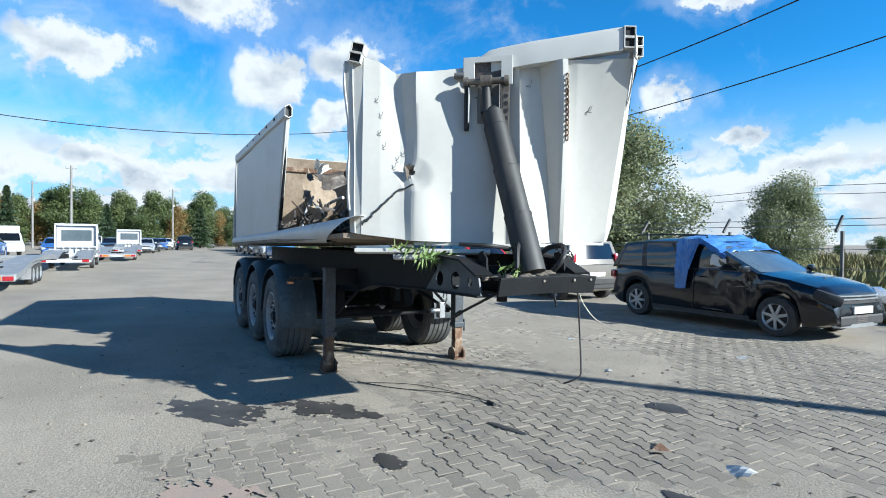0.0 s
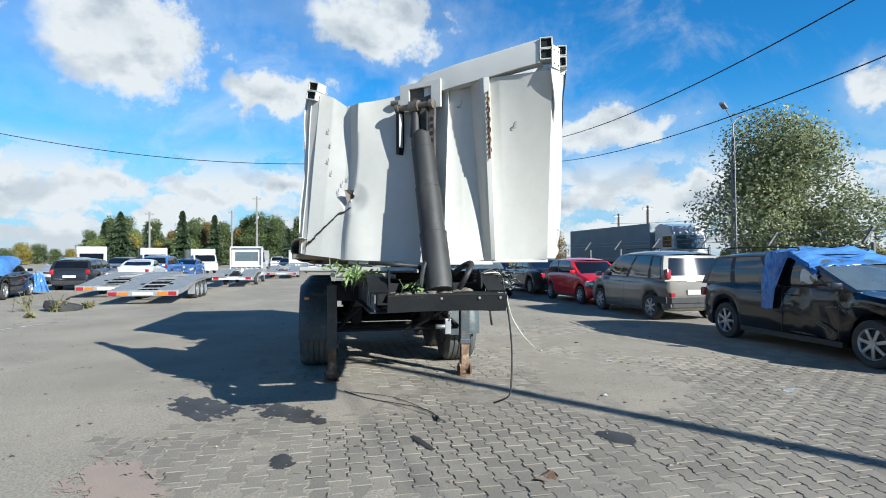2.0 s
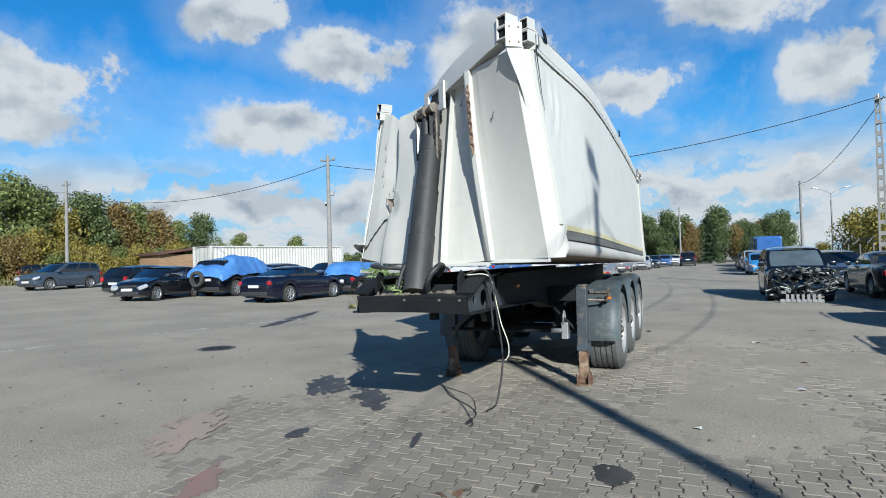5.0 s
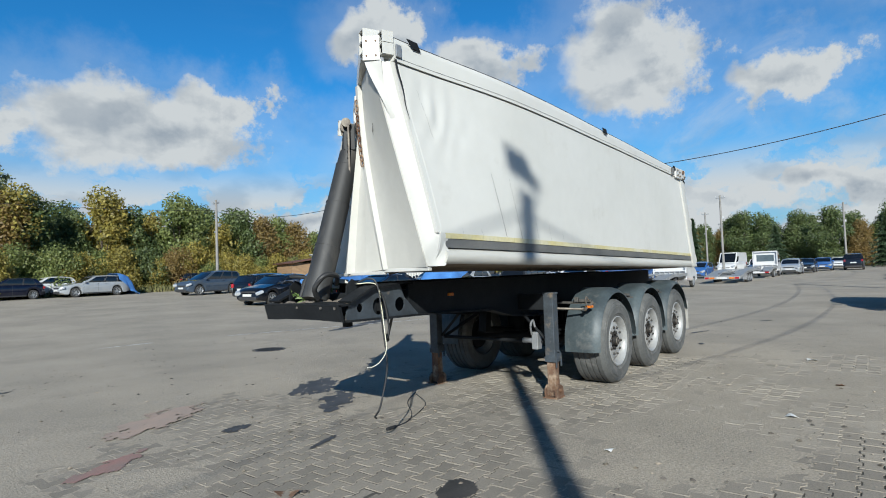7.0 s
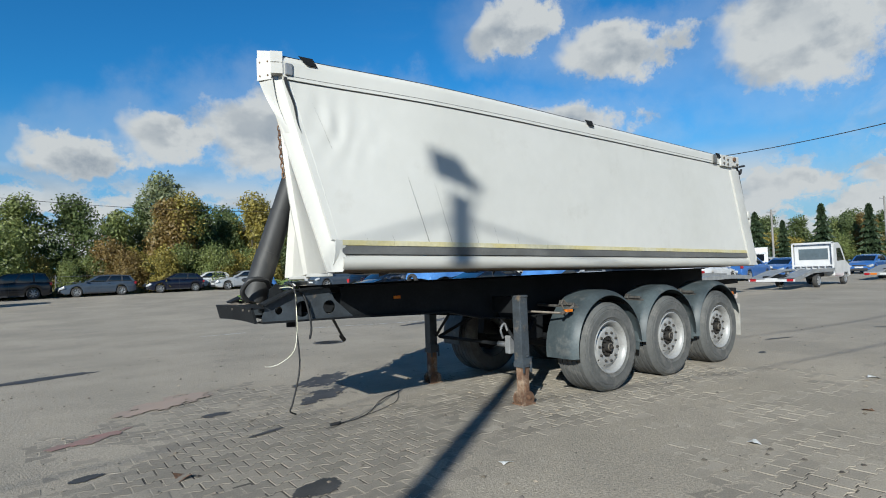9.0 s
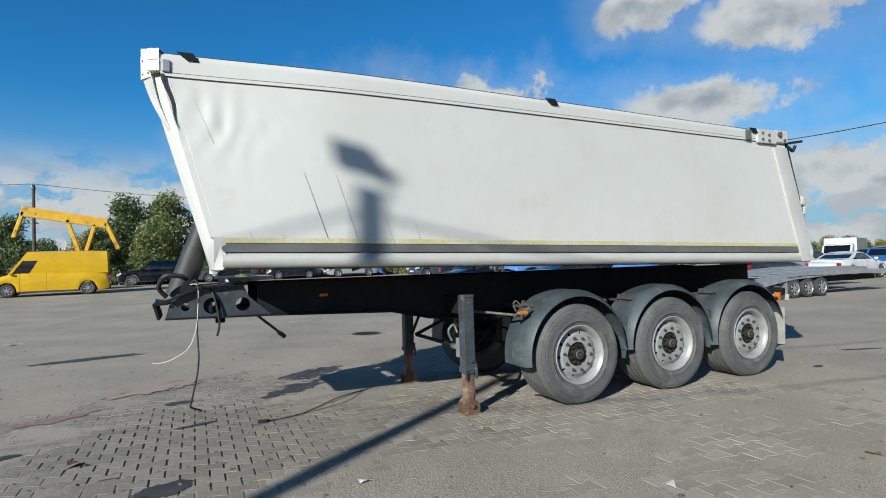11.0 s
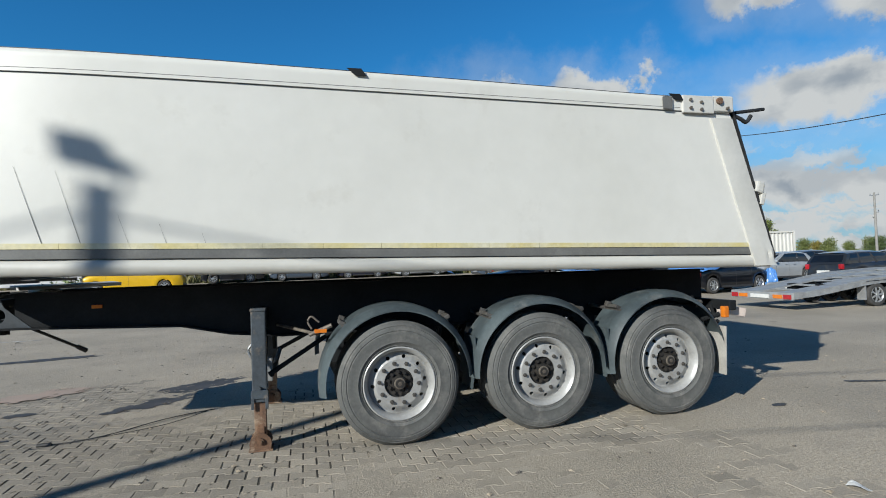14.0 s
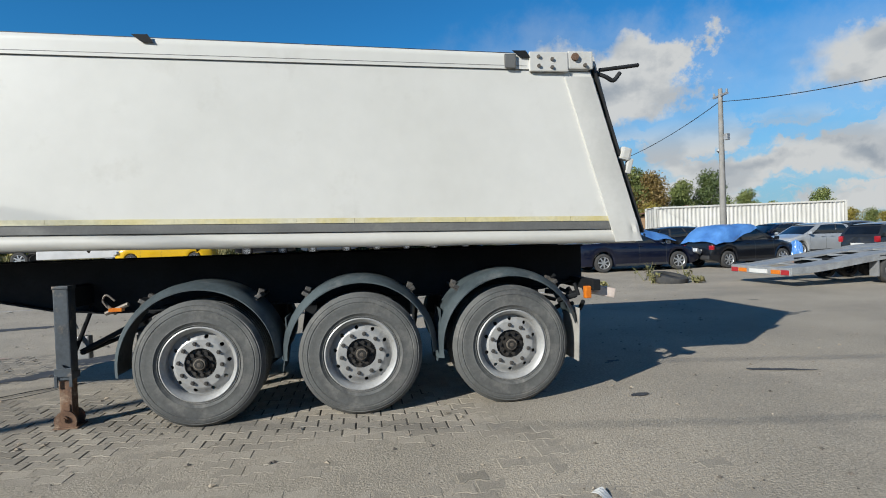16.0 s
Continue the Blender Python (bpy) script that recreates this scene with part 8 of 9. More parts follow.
for k in range(34):
    a = radians(lerp(13, 50, k / 33))
    d = rng.uniform(84, 100)
    plant(T_BUSH[rng.choice((0, 0, 1, 2, 1))], "low hedge of bushes far across the field", -2 + d * math.cos(a), d * math.sin(a), rng.uniform(0.95, 1.5) * (0.62 if k > 7 else 1.0), rng.uniform(0, 360), "far hedge", "bush", 0.9)
# right side, beyond the fence
for k in range(22):
    px = -14 + 4.2 * k + rng.uniform(-1, 1)
    plant(T_BUSH[rng.choice((0, 1, 2, 3))], "scrubby bush behind the wire fence", px, rng.uniform(-13.6, -12.6), rng.uniform(0.22, 0.38), rng.uniform(0, 360), "scrub along the fence", "bush")
for k in range(24):
    a = radians(lerp(-75, -12, k / 23))
    d = rng.uniform(80, 100)
    plant(T_BUSH[rng.choice((0, 1, 2, 3))], "bush on the horizon of the field", -2 + d * math.cos(a), d * math.sin(a), rng.uniform(0.5, 1.0), rng.uniform(0, 360), "far hedge", "bush", 0.8)
# woods across the yard
for k in range(30):
    a = radians(lerp(49.5, 79, k / 29) + rng.uniform(-0.5, 0.5))
    d = rng.uniform(60, 72) - 8 * (k / 29)
    plant(T_OAKS[rng.choice((1, 2, 3, 4, 5, 0, 3))], "autumn broadleaf tree at the edge of the woods", -2 + d * math.cos(a), -3 + d * math.sin(a), rng.uniform(0.60, 0.86) * (0.82 if k < 8 else 1.0), rng.uniform(0, 360), WOOD)
for k in range(22):
    a = radians(lerp(50, 82, k / 21))
    d = rng.uniform(51, 56) - 6 * (k / 21)
    plant(T_BUSH[rng.choice((0, 1, 2, 3, 1))], "bush at the foot of the woods", -2 + d * math.cos(a), -3 + d * math.sin(a), rng.uniform(0.6, 1.15), rng.uniform(0, 360), WOOD, "bush")
for px, py, s in ((-11.0, 44.5, 0.52), (-14.5, 45.0, 0.60), (-5.6, 44.8, 0.44), (-18.8, 45.5, 0.65)):
    plant(T_OAKS[1], "dark broadleaf tree behind the yellow van", px, py, s, 40 * s, WOOD)
plant(T_BIRCH, "tall pale poplar beside an orange tree", 9.6, 50.0, 0.86, 0)
plant(T_OAKS[4], "orange-brown broadleaf tree by the fence", 10.8, 47.6, 0.80, 30)
plant(T_OAKS[2], "orange-brown broadleaf tree by the fence", 9.4, 47.2, 0.76, 200)
for px, py, s, kd in ((5.9, 50, 0.68, 0), (2.5, 49.5, 0.78, 1), (-0.9, 49, 0.76, 5), (-4.3, 49, 0.72, 3), (15.2, 50, 0.66, 3), (18.5, 51, 0.66, 2)):
    plant(T_OAKS[kd], "broadleaf tree behind the fence", px, py, s, rng.uniform(0, 360), WOOD)
for k in range(20):
    px = -34 + 2.1 * k + rng.uniform(-0.5, 0.5)
    plant(T_BUSH[rng.choice((0, 1, 2, 2))], "dense bush along the fence", px, rng.uniform(43.8, 46.0), rng.uniform(0.95, 1.45) if px < 0 else rng.uniform(0.65, 1.0), rng.uniform(0, 360), WOOD, "bush")
for k in range(10):
    a = radians(lerp(45, 62, k / 9))
    plant(T_OAKS[rng.choice((0, 1, 5))], "green tree beyond the white container", 5 + 62 * math.cos(a), -4 + 62 * math.sin(a), rng.uniform(0.26, 0.44), rng.uniform(0, 360), WOOD)
# behind the walk
for k in range(14):
    a = radians(lerp(130, 300, k / 13))
    plant(T_OAKS[k % 6], "broadleaf tree beyond the yard", 70 * math.cos(a), 70 * math.sin(a), rng.uniform(0.6, 0.9), 30 * k, WOOD)


def grass_belt(label, inside, count, seed, tall):
    r = np.random.RandomState(seed)
    x0, x1, y0, y1 = inside
    px, py = r.uniform(x0, x1, count), r.uniform(y0, y1, count)
    a = r.uniform(0, math.pi, count)
    hh = tall * r.uniform(0.4, 1.3, count)
    lx, ly = r.normal(0, 0.35, count) * hh, r.normal(0, 0.35, count) * hh
    wd = 0.05 * tall / 0.4 + 0.02
    z = np.array([rise(u, v) for u, v in zip(px, py)])
    v0 = np.stack([px - wd * np.cos(a), py - wd * np.sin(a), z], 1)
    v1 = np.stack([px + wd * np.cos(a), py + wd * np.sin(a), z], 1)
    v2 = np.stack([px + lx, py + ly, z + hh], 1)
    verts = np.stack([v0, v1, v2], 1).reshape(-1, 3)
    me = fast("grass", verts.tolist(), np.arange(count * 3).reshape(-1, 3).tolist(), M_GRASS)
    return tagged(new("grass", me), label, "grass", kind="stuff")


grass_belt("dry grass and weeds along the fence", (-14, 46, -13.5, -9.6), 26000, 1, 0.45)
grass_belt("dry field grass beyond the fence", (-10, 70, -60, -13.5), 26000, 2, 0.7)
grass_belt("dry grass before the woods", (-40, 40, 41.2, 48), 22000, 3, 0.55)


# ---- container, shed, far truck ----
M_CONT = mat("off_white_container_paint", (0.496, 0.488, 0.456), (0.432, 0.424, 0.392), rough=0.6, scale=1.0, grain=0.05, gscale=12, c3=(0.336, 0.24, 0.16), scale3=1.6, cut3=(0.68, 0.8))


def container(label, x, y, heading, length=12.2, h=2.75):
    t = thing("shipping_container", label, "container", pose(x, y, rise(x, y) + 0.12, 0, 0, heading))
    for s in (-1, 1):
        bm = BM()
        n = 44
        pts = []
        for k in range(n):
            px = -length / 2 + 0.12 + (length - 0.24) * k / n
            dx = (length - 0.24) / n
            pts += [(px, 0.0), (px + 0.3 * dx, 0.0), (px + 0.5 * dx, 0.045), (px + 0.8 * dx, 0.045)]
        pts.append((length / 2 - 0.12, 0.0))
        for (xa, da), (xb, db) in zip(pts, pts[1:]):
            vs = [bm.verts.new((xa, s * (1.20 - da), 0.15)), bm.verts.new((xb, s * (1.20 - db), 0.15)), bm.verts.new((xb, s * (1.20 - db), h - 0.1)), bm.verts.new((xa, s * (1.20 - da), h - 0.1))]
            bm.faces.new(vs)
        part("corrugated_side", bm, M_CONT, t, "corrugated off-white side")
    bm = BM()
    for s in (-1, 1):
        for z0, z1 in ((0.0, 0.16), (h - 0.11, h)):
            box(bm, (-length / 2, s * 1.22 - 0.05, z0), (length / 2, s * 1.22 + 0.02, z1))
        for e in (-1, 1):
            box(bm, (e * length / 2 - 0.08, s * 1.20 - 0.06, 0), (e * length / 2 + 0.06, s * 1.20 + 0.06, h + 0.01))
    part("frame", bm, M_CONT, t)
    bm = BM()
    box(bm, (-length / 2, -1.2, h - 0.04), (length / 2, 1.2, h + 0.005))
    box(bm, (-length / 2, -1.2, 0.0), (length / 2, 1.2, 0.1))
    box(bm, (length / 2 - 0.03, -1.15, 0.1), (length / 2, 1.15, h - 0.05))
    part("roof", bm, M_CONT, t)
    for s in (-1, 1):
        part("door", box(BM(), (-length / 2 - 0.02, min(0.02 * s, s * 1.14), 0.14), (-length / 2 + 0.02, max(0.02 * s, s * 1.14), h - 0.1), 0.01), M_CONT, t, "container door")
        for yy in (0.35, 0.8):
            part("lock_bar", rod(BM(), (-length / 2 - 0.05, s * yy, 0.15), (-length / 2 - 0.05, s * yy, h - 0.12), 0.018, seg=8), M_GALV, t)
    return t


container("off-white corrugated shipping container", 31.7, 28.3, -15, 11.9, 2.55)
shed = thing("timber_shed", "low brown timber shed beside the container", "shed", pose(29.8, 37.0, rise(29.8, 37.0), 0, 0, -15))
M_TIMBER = mat("brown_boards", (0.30, 0.19, 0.10), (0.22, 0.14, 0.08), rough=0.8, scale=2, grain=0.2, stretch=(1, 1, 6))
part("wall", box(BM(), (-2.2, -1.8, 0), (2.2, 1.8, 2.1)), M_TIMBER, shed, "board wall")
part("roof", obox(BM(), (0, 0, 2.45), (5.0, 4.4, 0.10), pose(0, 0, 0, 0, -8, 0)), mat("rusty_roof_sheet", (0.14, 0.06, 0.04), (0.09, 0.05, 0.04), rough=0.7), shed, "rusty sloping roof")

lorry = thing("lorry", "white articulated lorry with a grey curtain-sided trailer on the road", "truck", pose(32.4, -23.0, 0, 0, 0, 180))
part("trailer_body", box(BM(), (-13.0, -1.25, 1.05), (0.2, 1.25, 3.85), 0.03), mat("grey_curtain", (0.20, 0.235, 0.26), (0.17, 0.20, 0.22), rough=0.6, scale=0.8), lorry, "grey curtain side")
bm = BM()
prism(bm, [(0.75, 0.5), (0.75, 3.55), (1.3, 3.75), (2.6, 3.5), (3.0, 2.6), (3.05, 0.5)], 1, -1.22, 1.22)
bmesh.ops.bevel(bm, geom=list(bm.edges), offset=0.08, segments=2, affect="EDGES")
part("cab", bm, P_WHITE, lorry, "white cab", True)
part("windscreen", obox(BM(), (3.03, 0, 2.45), (0.04, 2.1, 0.9), pose(0, 0, 0, 0, -12, 0), 0.01), G_PALE, lorry)
for s in (-1, 1):
    part("side_window", box(BM(), (1.7, s * 1.225 - 0.01, 2.1), (2.7, s * 1.225 + 0.01, 2.85), 0.005), G_CAR, lorry)
wheel_set(lorry, 0.50, [(px, s * 1.2) for px in (2.2, -1.2, -8.5, -9.8, -11.1) for s in (-1, 1)])
part("chassis", box(BM(), (-12.8, -0.5, 0.7), (2.8, 0.5, 1.06)), M_DARKSTEEL, lorry)

# blue tipper lorry and pale wall far down the drive
far_lorry = thing("blue_lorry", "blue lorry body far down the row", "truck", pose(66.0, -9.6, 0, 0, 0, 180))
part("body", box(BM(), (-3.5, -1.2, 1.0), (2.0, 1.2, 3.1), 0.03), P_BLUE, far_lorry)
part("cab", box(BM(), (2.1, -1.15, 0.6), (3.8, 1.15, 3.0), 0.15), P_BLUE, far_lorry)
wheel_set(far_lorry, 0.50, [(px, s * 1.1) for px in (3.0, -1.5, -2.8) for s in (-1, 1)])
solid("low_wall", box(BM(), (0, -0.15, 0), (12, 0.15, 1.5), 0.02), M_CONT, "pale low wall at the end of the drive", "wall", pose(92, -5.5, 0, 0, 0, 20), kind="structure")

# yellow folded crane behind the yellow van
crane = thing("loader_crane", "yellow folded loader crane rising behind the van", "crane", pose(-6.4, 36.0, rise(-6.4, 36.0), 0, 0, 0))
M_CRANE = mat("yellow_crane_paint", (0.72, 0.42, 0.02), (0.58, 0.32, 0.02), rough=0.45, scale=3, c3=(0.25, 0.13, 0.05), scale3=2, cut3=(0.55, 0.7))
for a, b, w in (((-2.2, 0, 5.05), (2.4, 0, 4.25), 0.62), ((-2.1, 0, 5.0), (-2.6, 0, 3.4), 0.20), ((0.2, 0, 4.5), (1.2, 0, 1.0), 0.22), ((1.7, 0, 4.2), (0.9, 0, 1.4), 0.20), ((2.3, 0, 4.3), (3.0, 0, 2.6), 0.24)):
    a, b = Vector(a), Vector(b)
    q = b - a
    part("boom" if w > 0.3 else "strut", obox(BM(), (a + b) / 2, (q.length, 0.3, w), Matrix.Rotation(-math.atan2(q.z, q.x), 4, "Y"), 0.03), M_CRANE, crane)
part("base", box(BM(), (0.2, -0.9, 0), (1.9, 0.9, 1.5), 0.1), M_CRANE, crane)

# bare white lorry chassis beside the yellow van
flat = thing("lorry_chassis", "white and dark lorry chassis parked by the bushes", "truck", pose(-13.2, 34.2, rise(-13, 34), 0, 0, 184))
part("tank", box(BM(), (-3.4, -1.1, 0.45), (1.6, 1.1, 1.05), 0.05), P_WHITE, flat)
part("frame", box(BM(), (-5.0, -0.5, 0.95), (4.0, 0.5, 1.2), 0.02), M_DARKSTEEL, flat)
wheel_set(flat, 0.50, [(px, s * 1.05) for px in (-3.9, -2.7, 2.6) for s in (-1, 1)])

# worn tyre and weeds on the yard
t_ = thing("old_tyre", "worn black tyre half sunk among weeds", "tyre", pose(14.45, 8.35, 0.0, 12, 0, 30))
bm = turned(BM(), [(0.28, 0.0), (0.36, -0.02), (0.46, 0.0), (0.48, 0.05), (0.48, 0.17), (0.46, 0.22), (0.36, 0.24), (0.28, 0.22)], 28, "Z")
part("carcass", bm, M_CARTYRE, t_, "", True)
part("wheel_cover", rod(BM(), (0, 0, 0.05), (0, 0, 0.16), 0.285, seg=24), M_BLACK, t_)
def weed_tuft(label, x, y, h, n, seed):
    r = random.Random(seed)
    bm = BM()
    for k in range(n):
        a, d = r.uniform(0, 6.28), r.uniform(0, 0.28) * h * 2
        p = Vector((d * math.cos(a), d * math.sin(a), 0))
        tip = p + Vector((r.gauss(0, 0.35), r.gauss(0, 0.35), r.uniform(0.5, 1.2))) * h
        w = Vector((math.cos(a + 1.5), math.sin(a + 1.5), 0)) * 0.012
        mid = p.lerp(tip, 0.5) + Vector((0, 0, 0.08 * h))
        v = [bm.verts.new(q) for q in (p - w, p + w, mid + w, mid - w, tip)]
        bm.faces.new(v[:4])
        bm.faces.new((v[3], v[2], v[4]))
        for q in range(3):
            c = p.lerp(tip, 0.4 + 0.2 * q) + Vector((r.gauss(0, 0.03), r.gauss(0, 0.03), 0))
            e = Vector((r.gauss(0, 0.035), r.gauss(0, 0.035), r.gauss(0, 0.03)))
            g_ = Vector((e.y, -e.x, e.z)) * 0.6
            bm.faces.new([bm.verts.new(c + e), bm.verts.new(c + g_), bm.verts.new(c - e), bm.verts.new(c - g_)])
    return solid("weed", bm, M_GRASS, label, "weed", pose(x, y, rise(x, y)), "weeds")


for k, (px, py, hh, n) in enumerate(((14.0, 8.3, 0.32, 22), (15.3, 8.9, 0.42, 12), (14.3, 9.2, 0.62, 10), (12.4, 8.2, 0.12, 30), (15.0, 7.9, 0.20, 28))):
    weed_tuft("dry weed growing from the paving", px, py, hh, n, 400 + k)

# ---- stains, lines and litter on the yard ----
stain("dark oil stain on the yard", 2.60, 2.10, 0.62, 0.30, 35, 1, ragged=0.9)
stain("dark oil stain on the yard", 2.25, 1.26, 0.50, 0.22, 40, 2, ragged=0.9)
stain("small oil stain on the yard", 0.92, 1.19, 0.17, 0.10, 10, 3, ragged=0.7)
stain("dark damp stain on the blocks", 0.87, -1.52, 0.22, 0.15, 20, 4, ragged=0.5)
stain("long dark patch of repaired ground", -0.60, 5.65, 1.0, 0.22, 12, 5, ragged=0.4)
cover = thing("manhole_cover", "round cast-iron manhole cover set in the yard", "manhole cover", pose(4.52, 5.95, 0.0), kind="structure")
part("lid", rod(BM(), (0, 0, -0.02), (0, 0, 0.006), 0.27, seg=36), M_BLACK, cover)
part("rim", turned(BM(), [(0.285, -0.02), (0.285, 0.008), (0.33, 0.008), (0.33, -0.02)], 36, "Z"), M_BARE, cover, "worn steel rim")
for k in range(-3, 4):
    w = math.sqrt(0.23 ** 2 - (0.066 * k) ** 2)
    part("tread_bar", box(BM(), (-w, 0.066 * k - 0.012, 0.005), (w, 0.066 * k + 0.012, 0.011)), M_BLACK, cover)
stain("long dark patch of repaired ground", 9.3, 8.1, 2.3, 0.24, 18, 7, ragged=0.5)
stain("reddish stain on the yard", -0.25, 1.10, 0.42, 0.13, 25, 8, mat("red_dust", (0.27, 0.15, 0.13), (0.22, 0.16, 0.14), rough=0.9, scale=4), ragged=0.8)
stain("small dark stain on the yard", -0.36, -0.12, 0.13, 0.07, 15, 10, ragged=0.6)
stain("small dark stain on the yard", 1.9, 0.95, 0.14, 0.09, 30, 11, ragged=0.6)
stain("small dark stain on the yard", 1.1, 0.1, 0.22, 0.04, 20, 12, ragged=0.6)
stain("dark oil smear on the yard", 10.15, -0.83, 0.42, 0.05, -20, 31, ragged=0.8)
stain("dark oil smear on the yard", 8.42, -1.28, 0.10, 0.05, 10, 32, ragged=0.6)
stain("pale brown dusty patch on the yard", 0.62, 2.2, 0.75, 0.28, 30, 33, mat("brown_dust", (0.34, 0.255, 0.205), (0.30, 0.24, 0.20), rough=0.95, scale=4), ragged=1.0)
for k in range(9):
    r_ = random.Random(900 + k)
    px, py = r_.uniform(-2.5, 14), r_.uniform(-4.8, 9)
    stain("small dark stain on the yard", px, py, r_.uniform(0.06, 0.20), r_.uniform(0.03, 0.09), r_.uniform(0, 180), 13 + k * 0.3, ragged=1.0, n=22)
M_LINE = mat("worn_white_line", (0.62, 0.61, 0.58), (0.46, 0.45, 0.43), rough=0.85, scale=6, contrast=(0.4, 0.6), c3=(0.22, 0.21, 0.2), scale3=3, cut3=(0.45, 0.55))
for px, py, ln, tn in ((1.5, 10.2, 5.0, -8), (8.5, 8.2, 6.5, -22), (12.6, 10.6, 6.0, 12), (-4.2, 9.2, 4.0, 2)):
    bm = sheet(BM(), lambda u, v: Vector((lerp(-ln / 2, ln / 2, u), lerp(-0.05, 0.05, v) + 0.012 * math.sin(9 * u), 0)), 20, 1)
    solid("parking_line", bm, M_LINE, "worn white parking line", "line", pose(px, py, 0.006, 0, 0, tn), kind="structure")
part_cable = hose(BM(), [(2.97, 0.67, 0.01), (2.55, 0.42, 0.012), (2.20, 0.05, 0.012), (1.95, -0.12, 0.012), (1.69, -0.15, 0.014)], 0.0045, 6)
hose(part_cable, [(2.9, 0.60, 0.01), (2.6, 0.20, 0.012), (2.2, -0.02, 0.012), (2.0, -0.08, 0.012)], 0.0035, 6)
rod(part_cable, (1.74, -0.15, 0.014), (1.63, -0.15, 0.014), 0.017, seg=8)
solid("loose_cable", part_cable, M_BLACK, "black cable lying on the yard", "cable", smooth=True)

# scattered bits: leaves, chips and gravel
lit = random.Random(77)
verts, faces = [], []
for k in range(3200):
    px, py = lit.uniform(-4.5, 13), lit.uniform(-5.5, 9)
    s = lit.choice((0.006, 0.008, 0.008, 0.012, 0.012, 0.016, 0.026))
    a = lit.uniform(0, 6.28)
    i0 = len(verts)
    zz = 0.004
    for q in range(4):
        b = a + q * 1.57
        rr = s * lit.uniform(0.6, 1.2)
        verts.append((px + rr * math.cos(b), py + rr * math.sin(b), zz + (0.004 if q % 2 else 0.0)))
    verts.append((px, py, zz + 0.5 * s))
    faces += [(i0, i0 + 1, i0 + 4), (i0 + 1, i0 + 2, i0 + 4), (i0 + 2, i0 + 3, i0 + 4), (i0 + 3, i0, i0 + 4)]
M_GRIT = mat("grit_and_leaves", (0.24, 0.20, 0.15), (0.11, 0.095, 0.08), rough=0.9, scale=0.9, contrast=(0.45, 0.55), island=0.6)
tagged(new("grit", fast("grit", verts, faces, M_GRIT)), "scattered grit, chips and dry leaves", "litter", kind="stuff")
for k, (px, py, s, c) in enumerate(((2.15, -2.07, 0.05, 0), (1.9, -4.2, 0.06, 0), (0.2, -0.6, 0.08, 1), (5.6, -3.4, 0.05, 1), (-0.3, -0.75, 0.10, 0), (3.9, -3.1, 0.05, 0), (7.3, -3.0, 0.06, 0), (2.6, -5.0, 0.05, 1))):
    bm = BM()
    sheet(bm, lambda u, v: Vector(((u - 0.5) * 2 * s, (v - 0.5) * 1.2 * s, 0.012 + 0.25 * s * math.sin(3 * u + 2 * v + k))), 4, 3, (0, 0, 0.002))
    solid("paper_scrap" if c == 0 else "dry_leaf", bm, M_PLATE if c == 0 else M_RUST, "scrap of white plastic on the yard" if c == 0 else "dry brown leaf on the yard", "litter", pose(px, py, 0, 0, 0, 47 * k), group="litter")


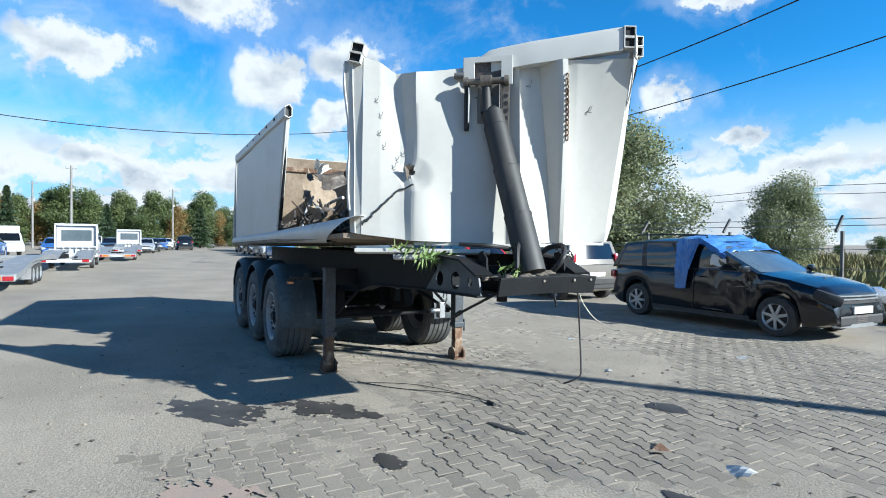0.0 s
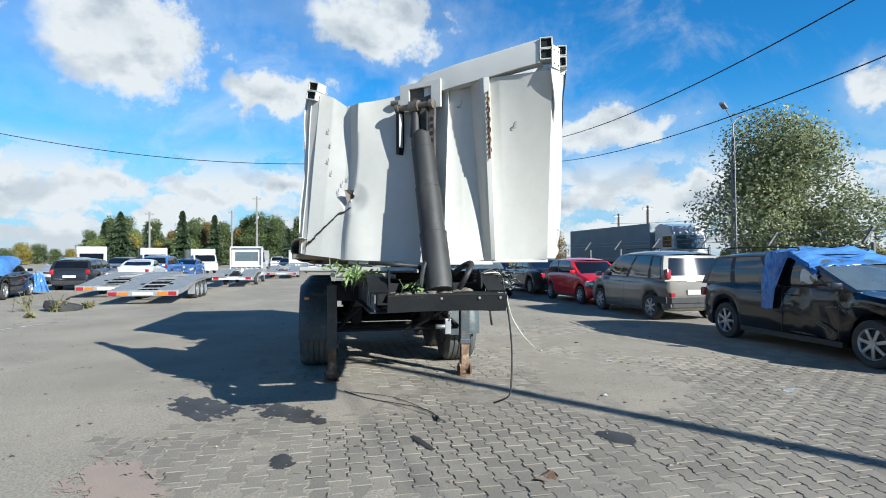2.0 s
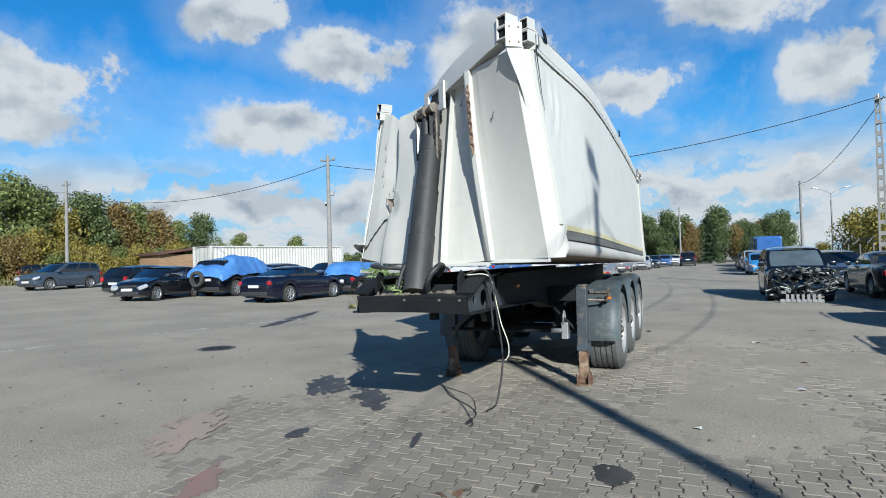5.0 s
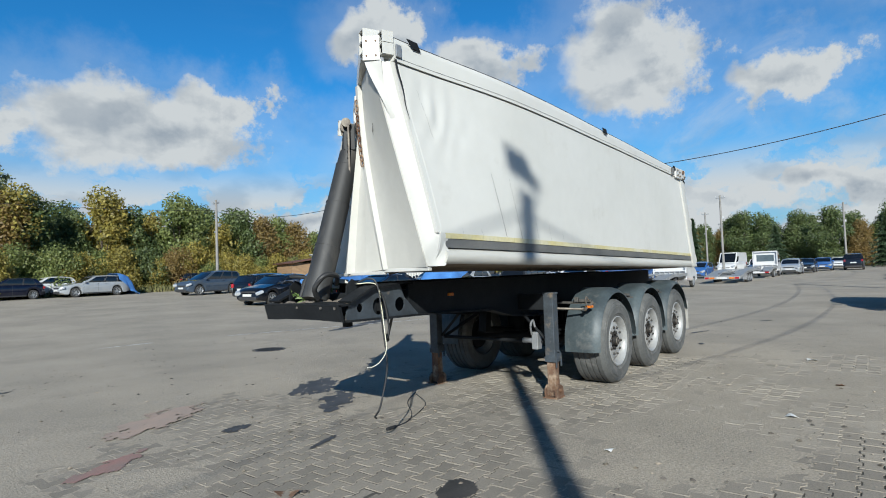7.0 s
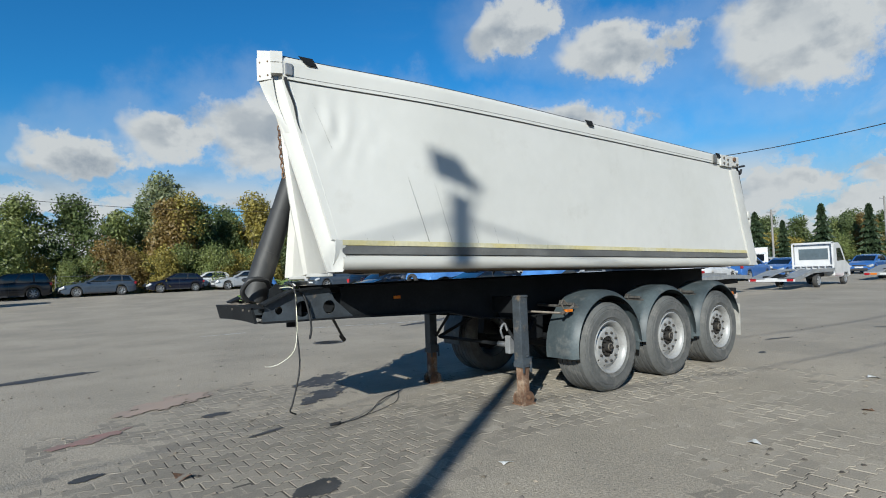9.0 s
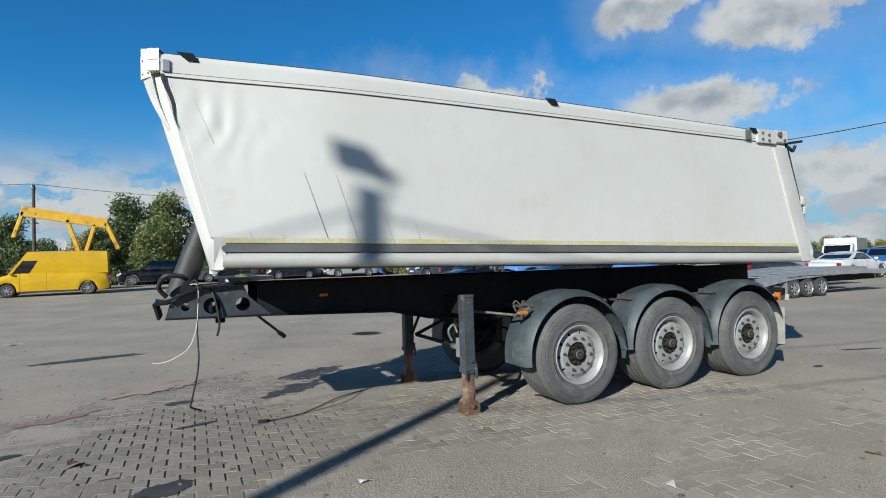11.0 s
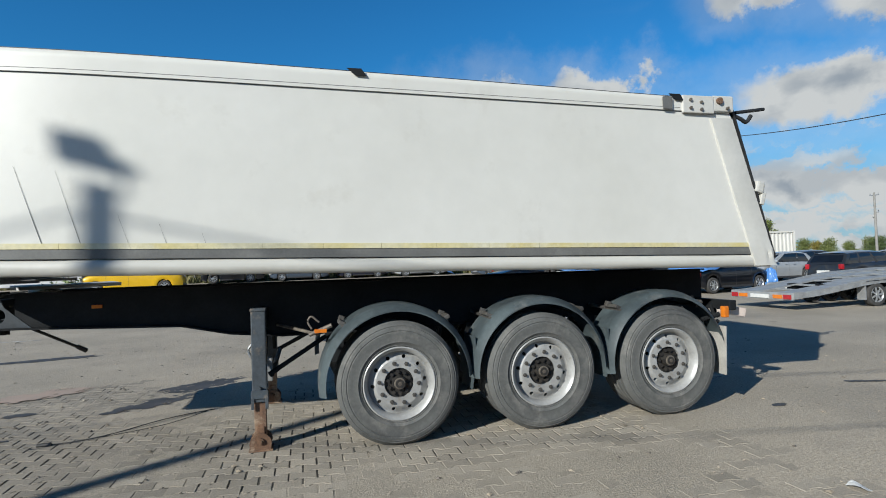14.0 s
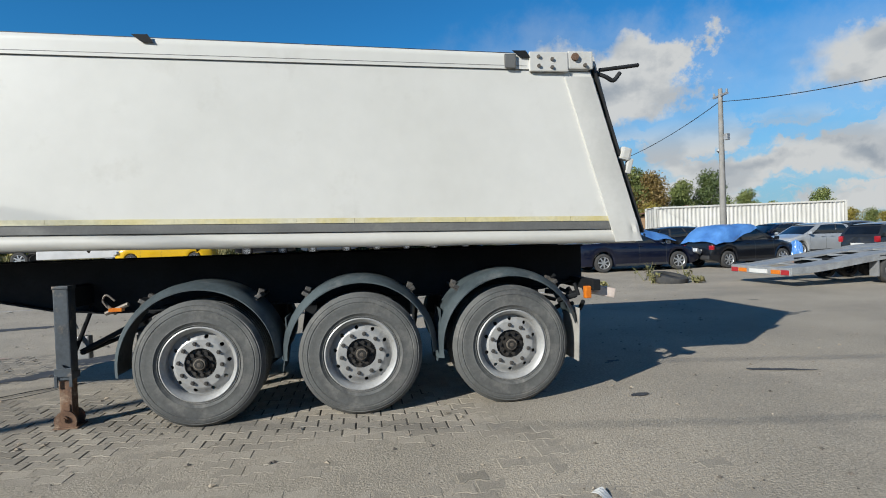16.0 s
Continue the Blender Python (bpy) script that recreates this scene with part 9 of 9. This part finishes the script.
# ---- paving blocks ----
def build_paving():
    yard = thing("paving", "worn interlocking grey paving blocks with open joints", "paving", kind="structure")
    px, py = 0.2025, 0.1400
    half = [(-0.0958, -0.0788), (-0.0622, -0.0788), (-0.0362, -0.0528), (0.0362, -0.0528), (0.0622, -0.0788), (0.0958, -0.0788)]
    half = [(0.985 * x, 0.975 * y) for x, y in half]
    outline = half + [(x, -y) for x, y in half[::-1]]
    n = len(outline)

    def block_verts(cx, cy, dz, tx, ty):
        low = [(cx + x, cy + y, -0.03) for x, y in outline]
        mid = [(cx + x, cy + y, -0.0025 + dz + tx * x + ty * y) for x, y in outline]
        up = [(cx + x * 0.982, cy + y * 0.977, 0.0 + dz + tx * x + ty * y) for x, y in outline]
        return low + mid + up
    faces_one = [(k, (k + 1) % n, n + (k + 1) % n, n + k) for k in range(n)] + [(n + k, n + (k + 1) % n, 2 * n + (k + 1) % n, 2 * n + k) for k in range(n)]
    faces_one.append(tuple(2 * n + k for k in (0, 1, 10, 11)))
    faces_one.append(tuple(2 * n + k for k in (1, 2, 9, 10)))
    faces_one.append(tuple(2 * n + k for k in (2, 3, 8, 9)))
    faces_one.append(tuple(2 * n + k for k in (3, 4, 7, 8)))
    faces_one.append(tuple(2 * n + k for k in (4, 5, 6, 7)))
    x0, x1, y0, y1 = PAVE
    r = random.Random(12)
    shared = [fast("block", block_verts(0, 0, 0, 0, 0), faces_one, M_BLOCK)]
    verts, faces, soiled, singles = [], [], [], 0
    row = 0
    cy = y0 + 0.1
    while cy < y1 - 0.1:
        cx = x0 + 0.1 + (px / 2 if row % 2 else 0)
        while cx < x1 - 0.1:
            bx, by = cx + r.gauss(0, 0.0012), cy + r.gauss(0, 0.0012)
            dz = r.gauss(-0.0005, 0.0012)
            hidden = min(dirt_height(cx + dx, cy + dy) for dx in (-0.08, 0, 0.08) for dy in (-0.06, 0.06)) > 0.0035
            if not hidden:
                if singles < 300 and 2.9 < cx < 6.2 and -3.3 < cy < -1.8:
                    reuse("block", shared[0], yard, pose(bx, by, dz, r.gauss(0, 0.5), r.gauss(0, 0.5), r.gauss(0, 0.6)))
                    singles += 1
                else:
                    i0 = len(verts)
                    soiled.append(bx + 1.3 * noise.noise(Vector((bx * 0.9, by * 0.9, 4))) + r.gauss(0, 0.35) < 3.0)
                    verts += block_verts(bx, by, dz, r.gauss(0, 0.008), r.gauss(0, 0.008))
                    faces += [tuple(i0 + k for k in f) for f in faces_one]
            cx += px
        cy += py
        row += 1
    me = fast("blocks", verts, faces, M_BLOCK)
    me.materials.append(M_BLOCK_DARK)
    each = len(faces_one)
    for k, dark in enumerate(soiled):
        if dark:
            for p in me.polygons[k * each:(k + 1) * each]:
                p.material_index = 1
    rest = new("blocks", me)
    rest.parent = yard
    tagged(rest, "the rest of the paving blocks", kind="stuff")


build_paving()
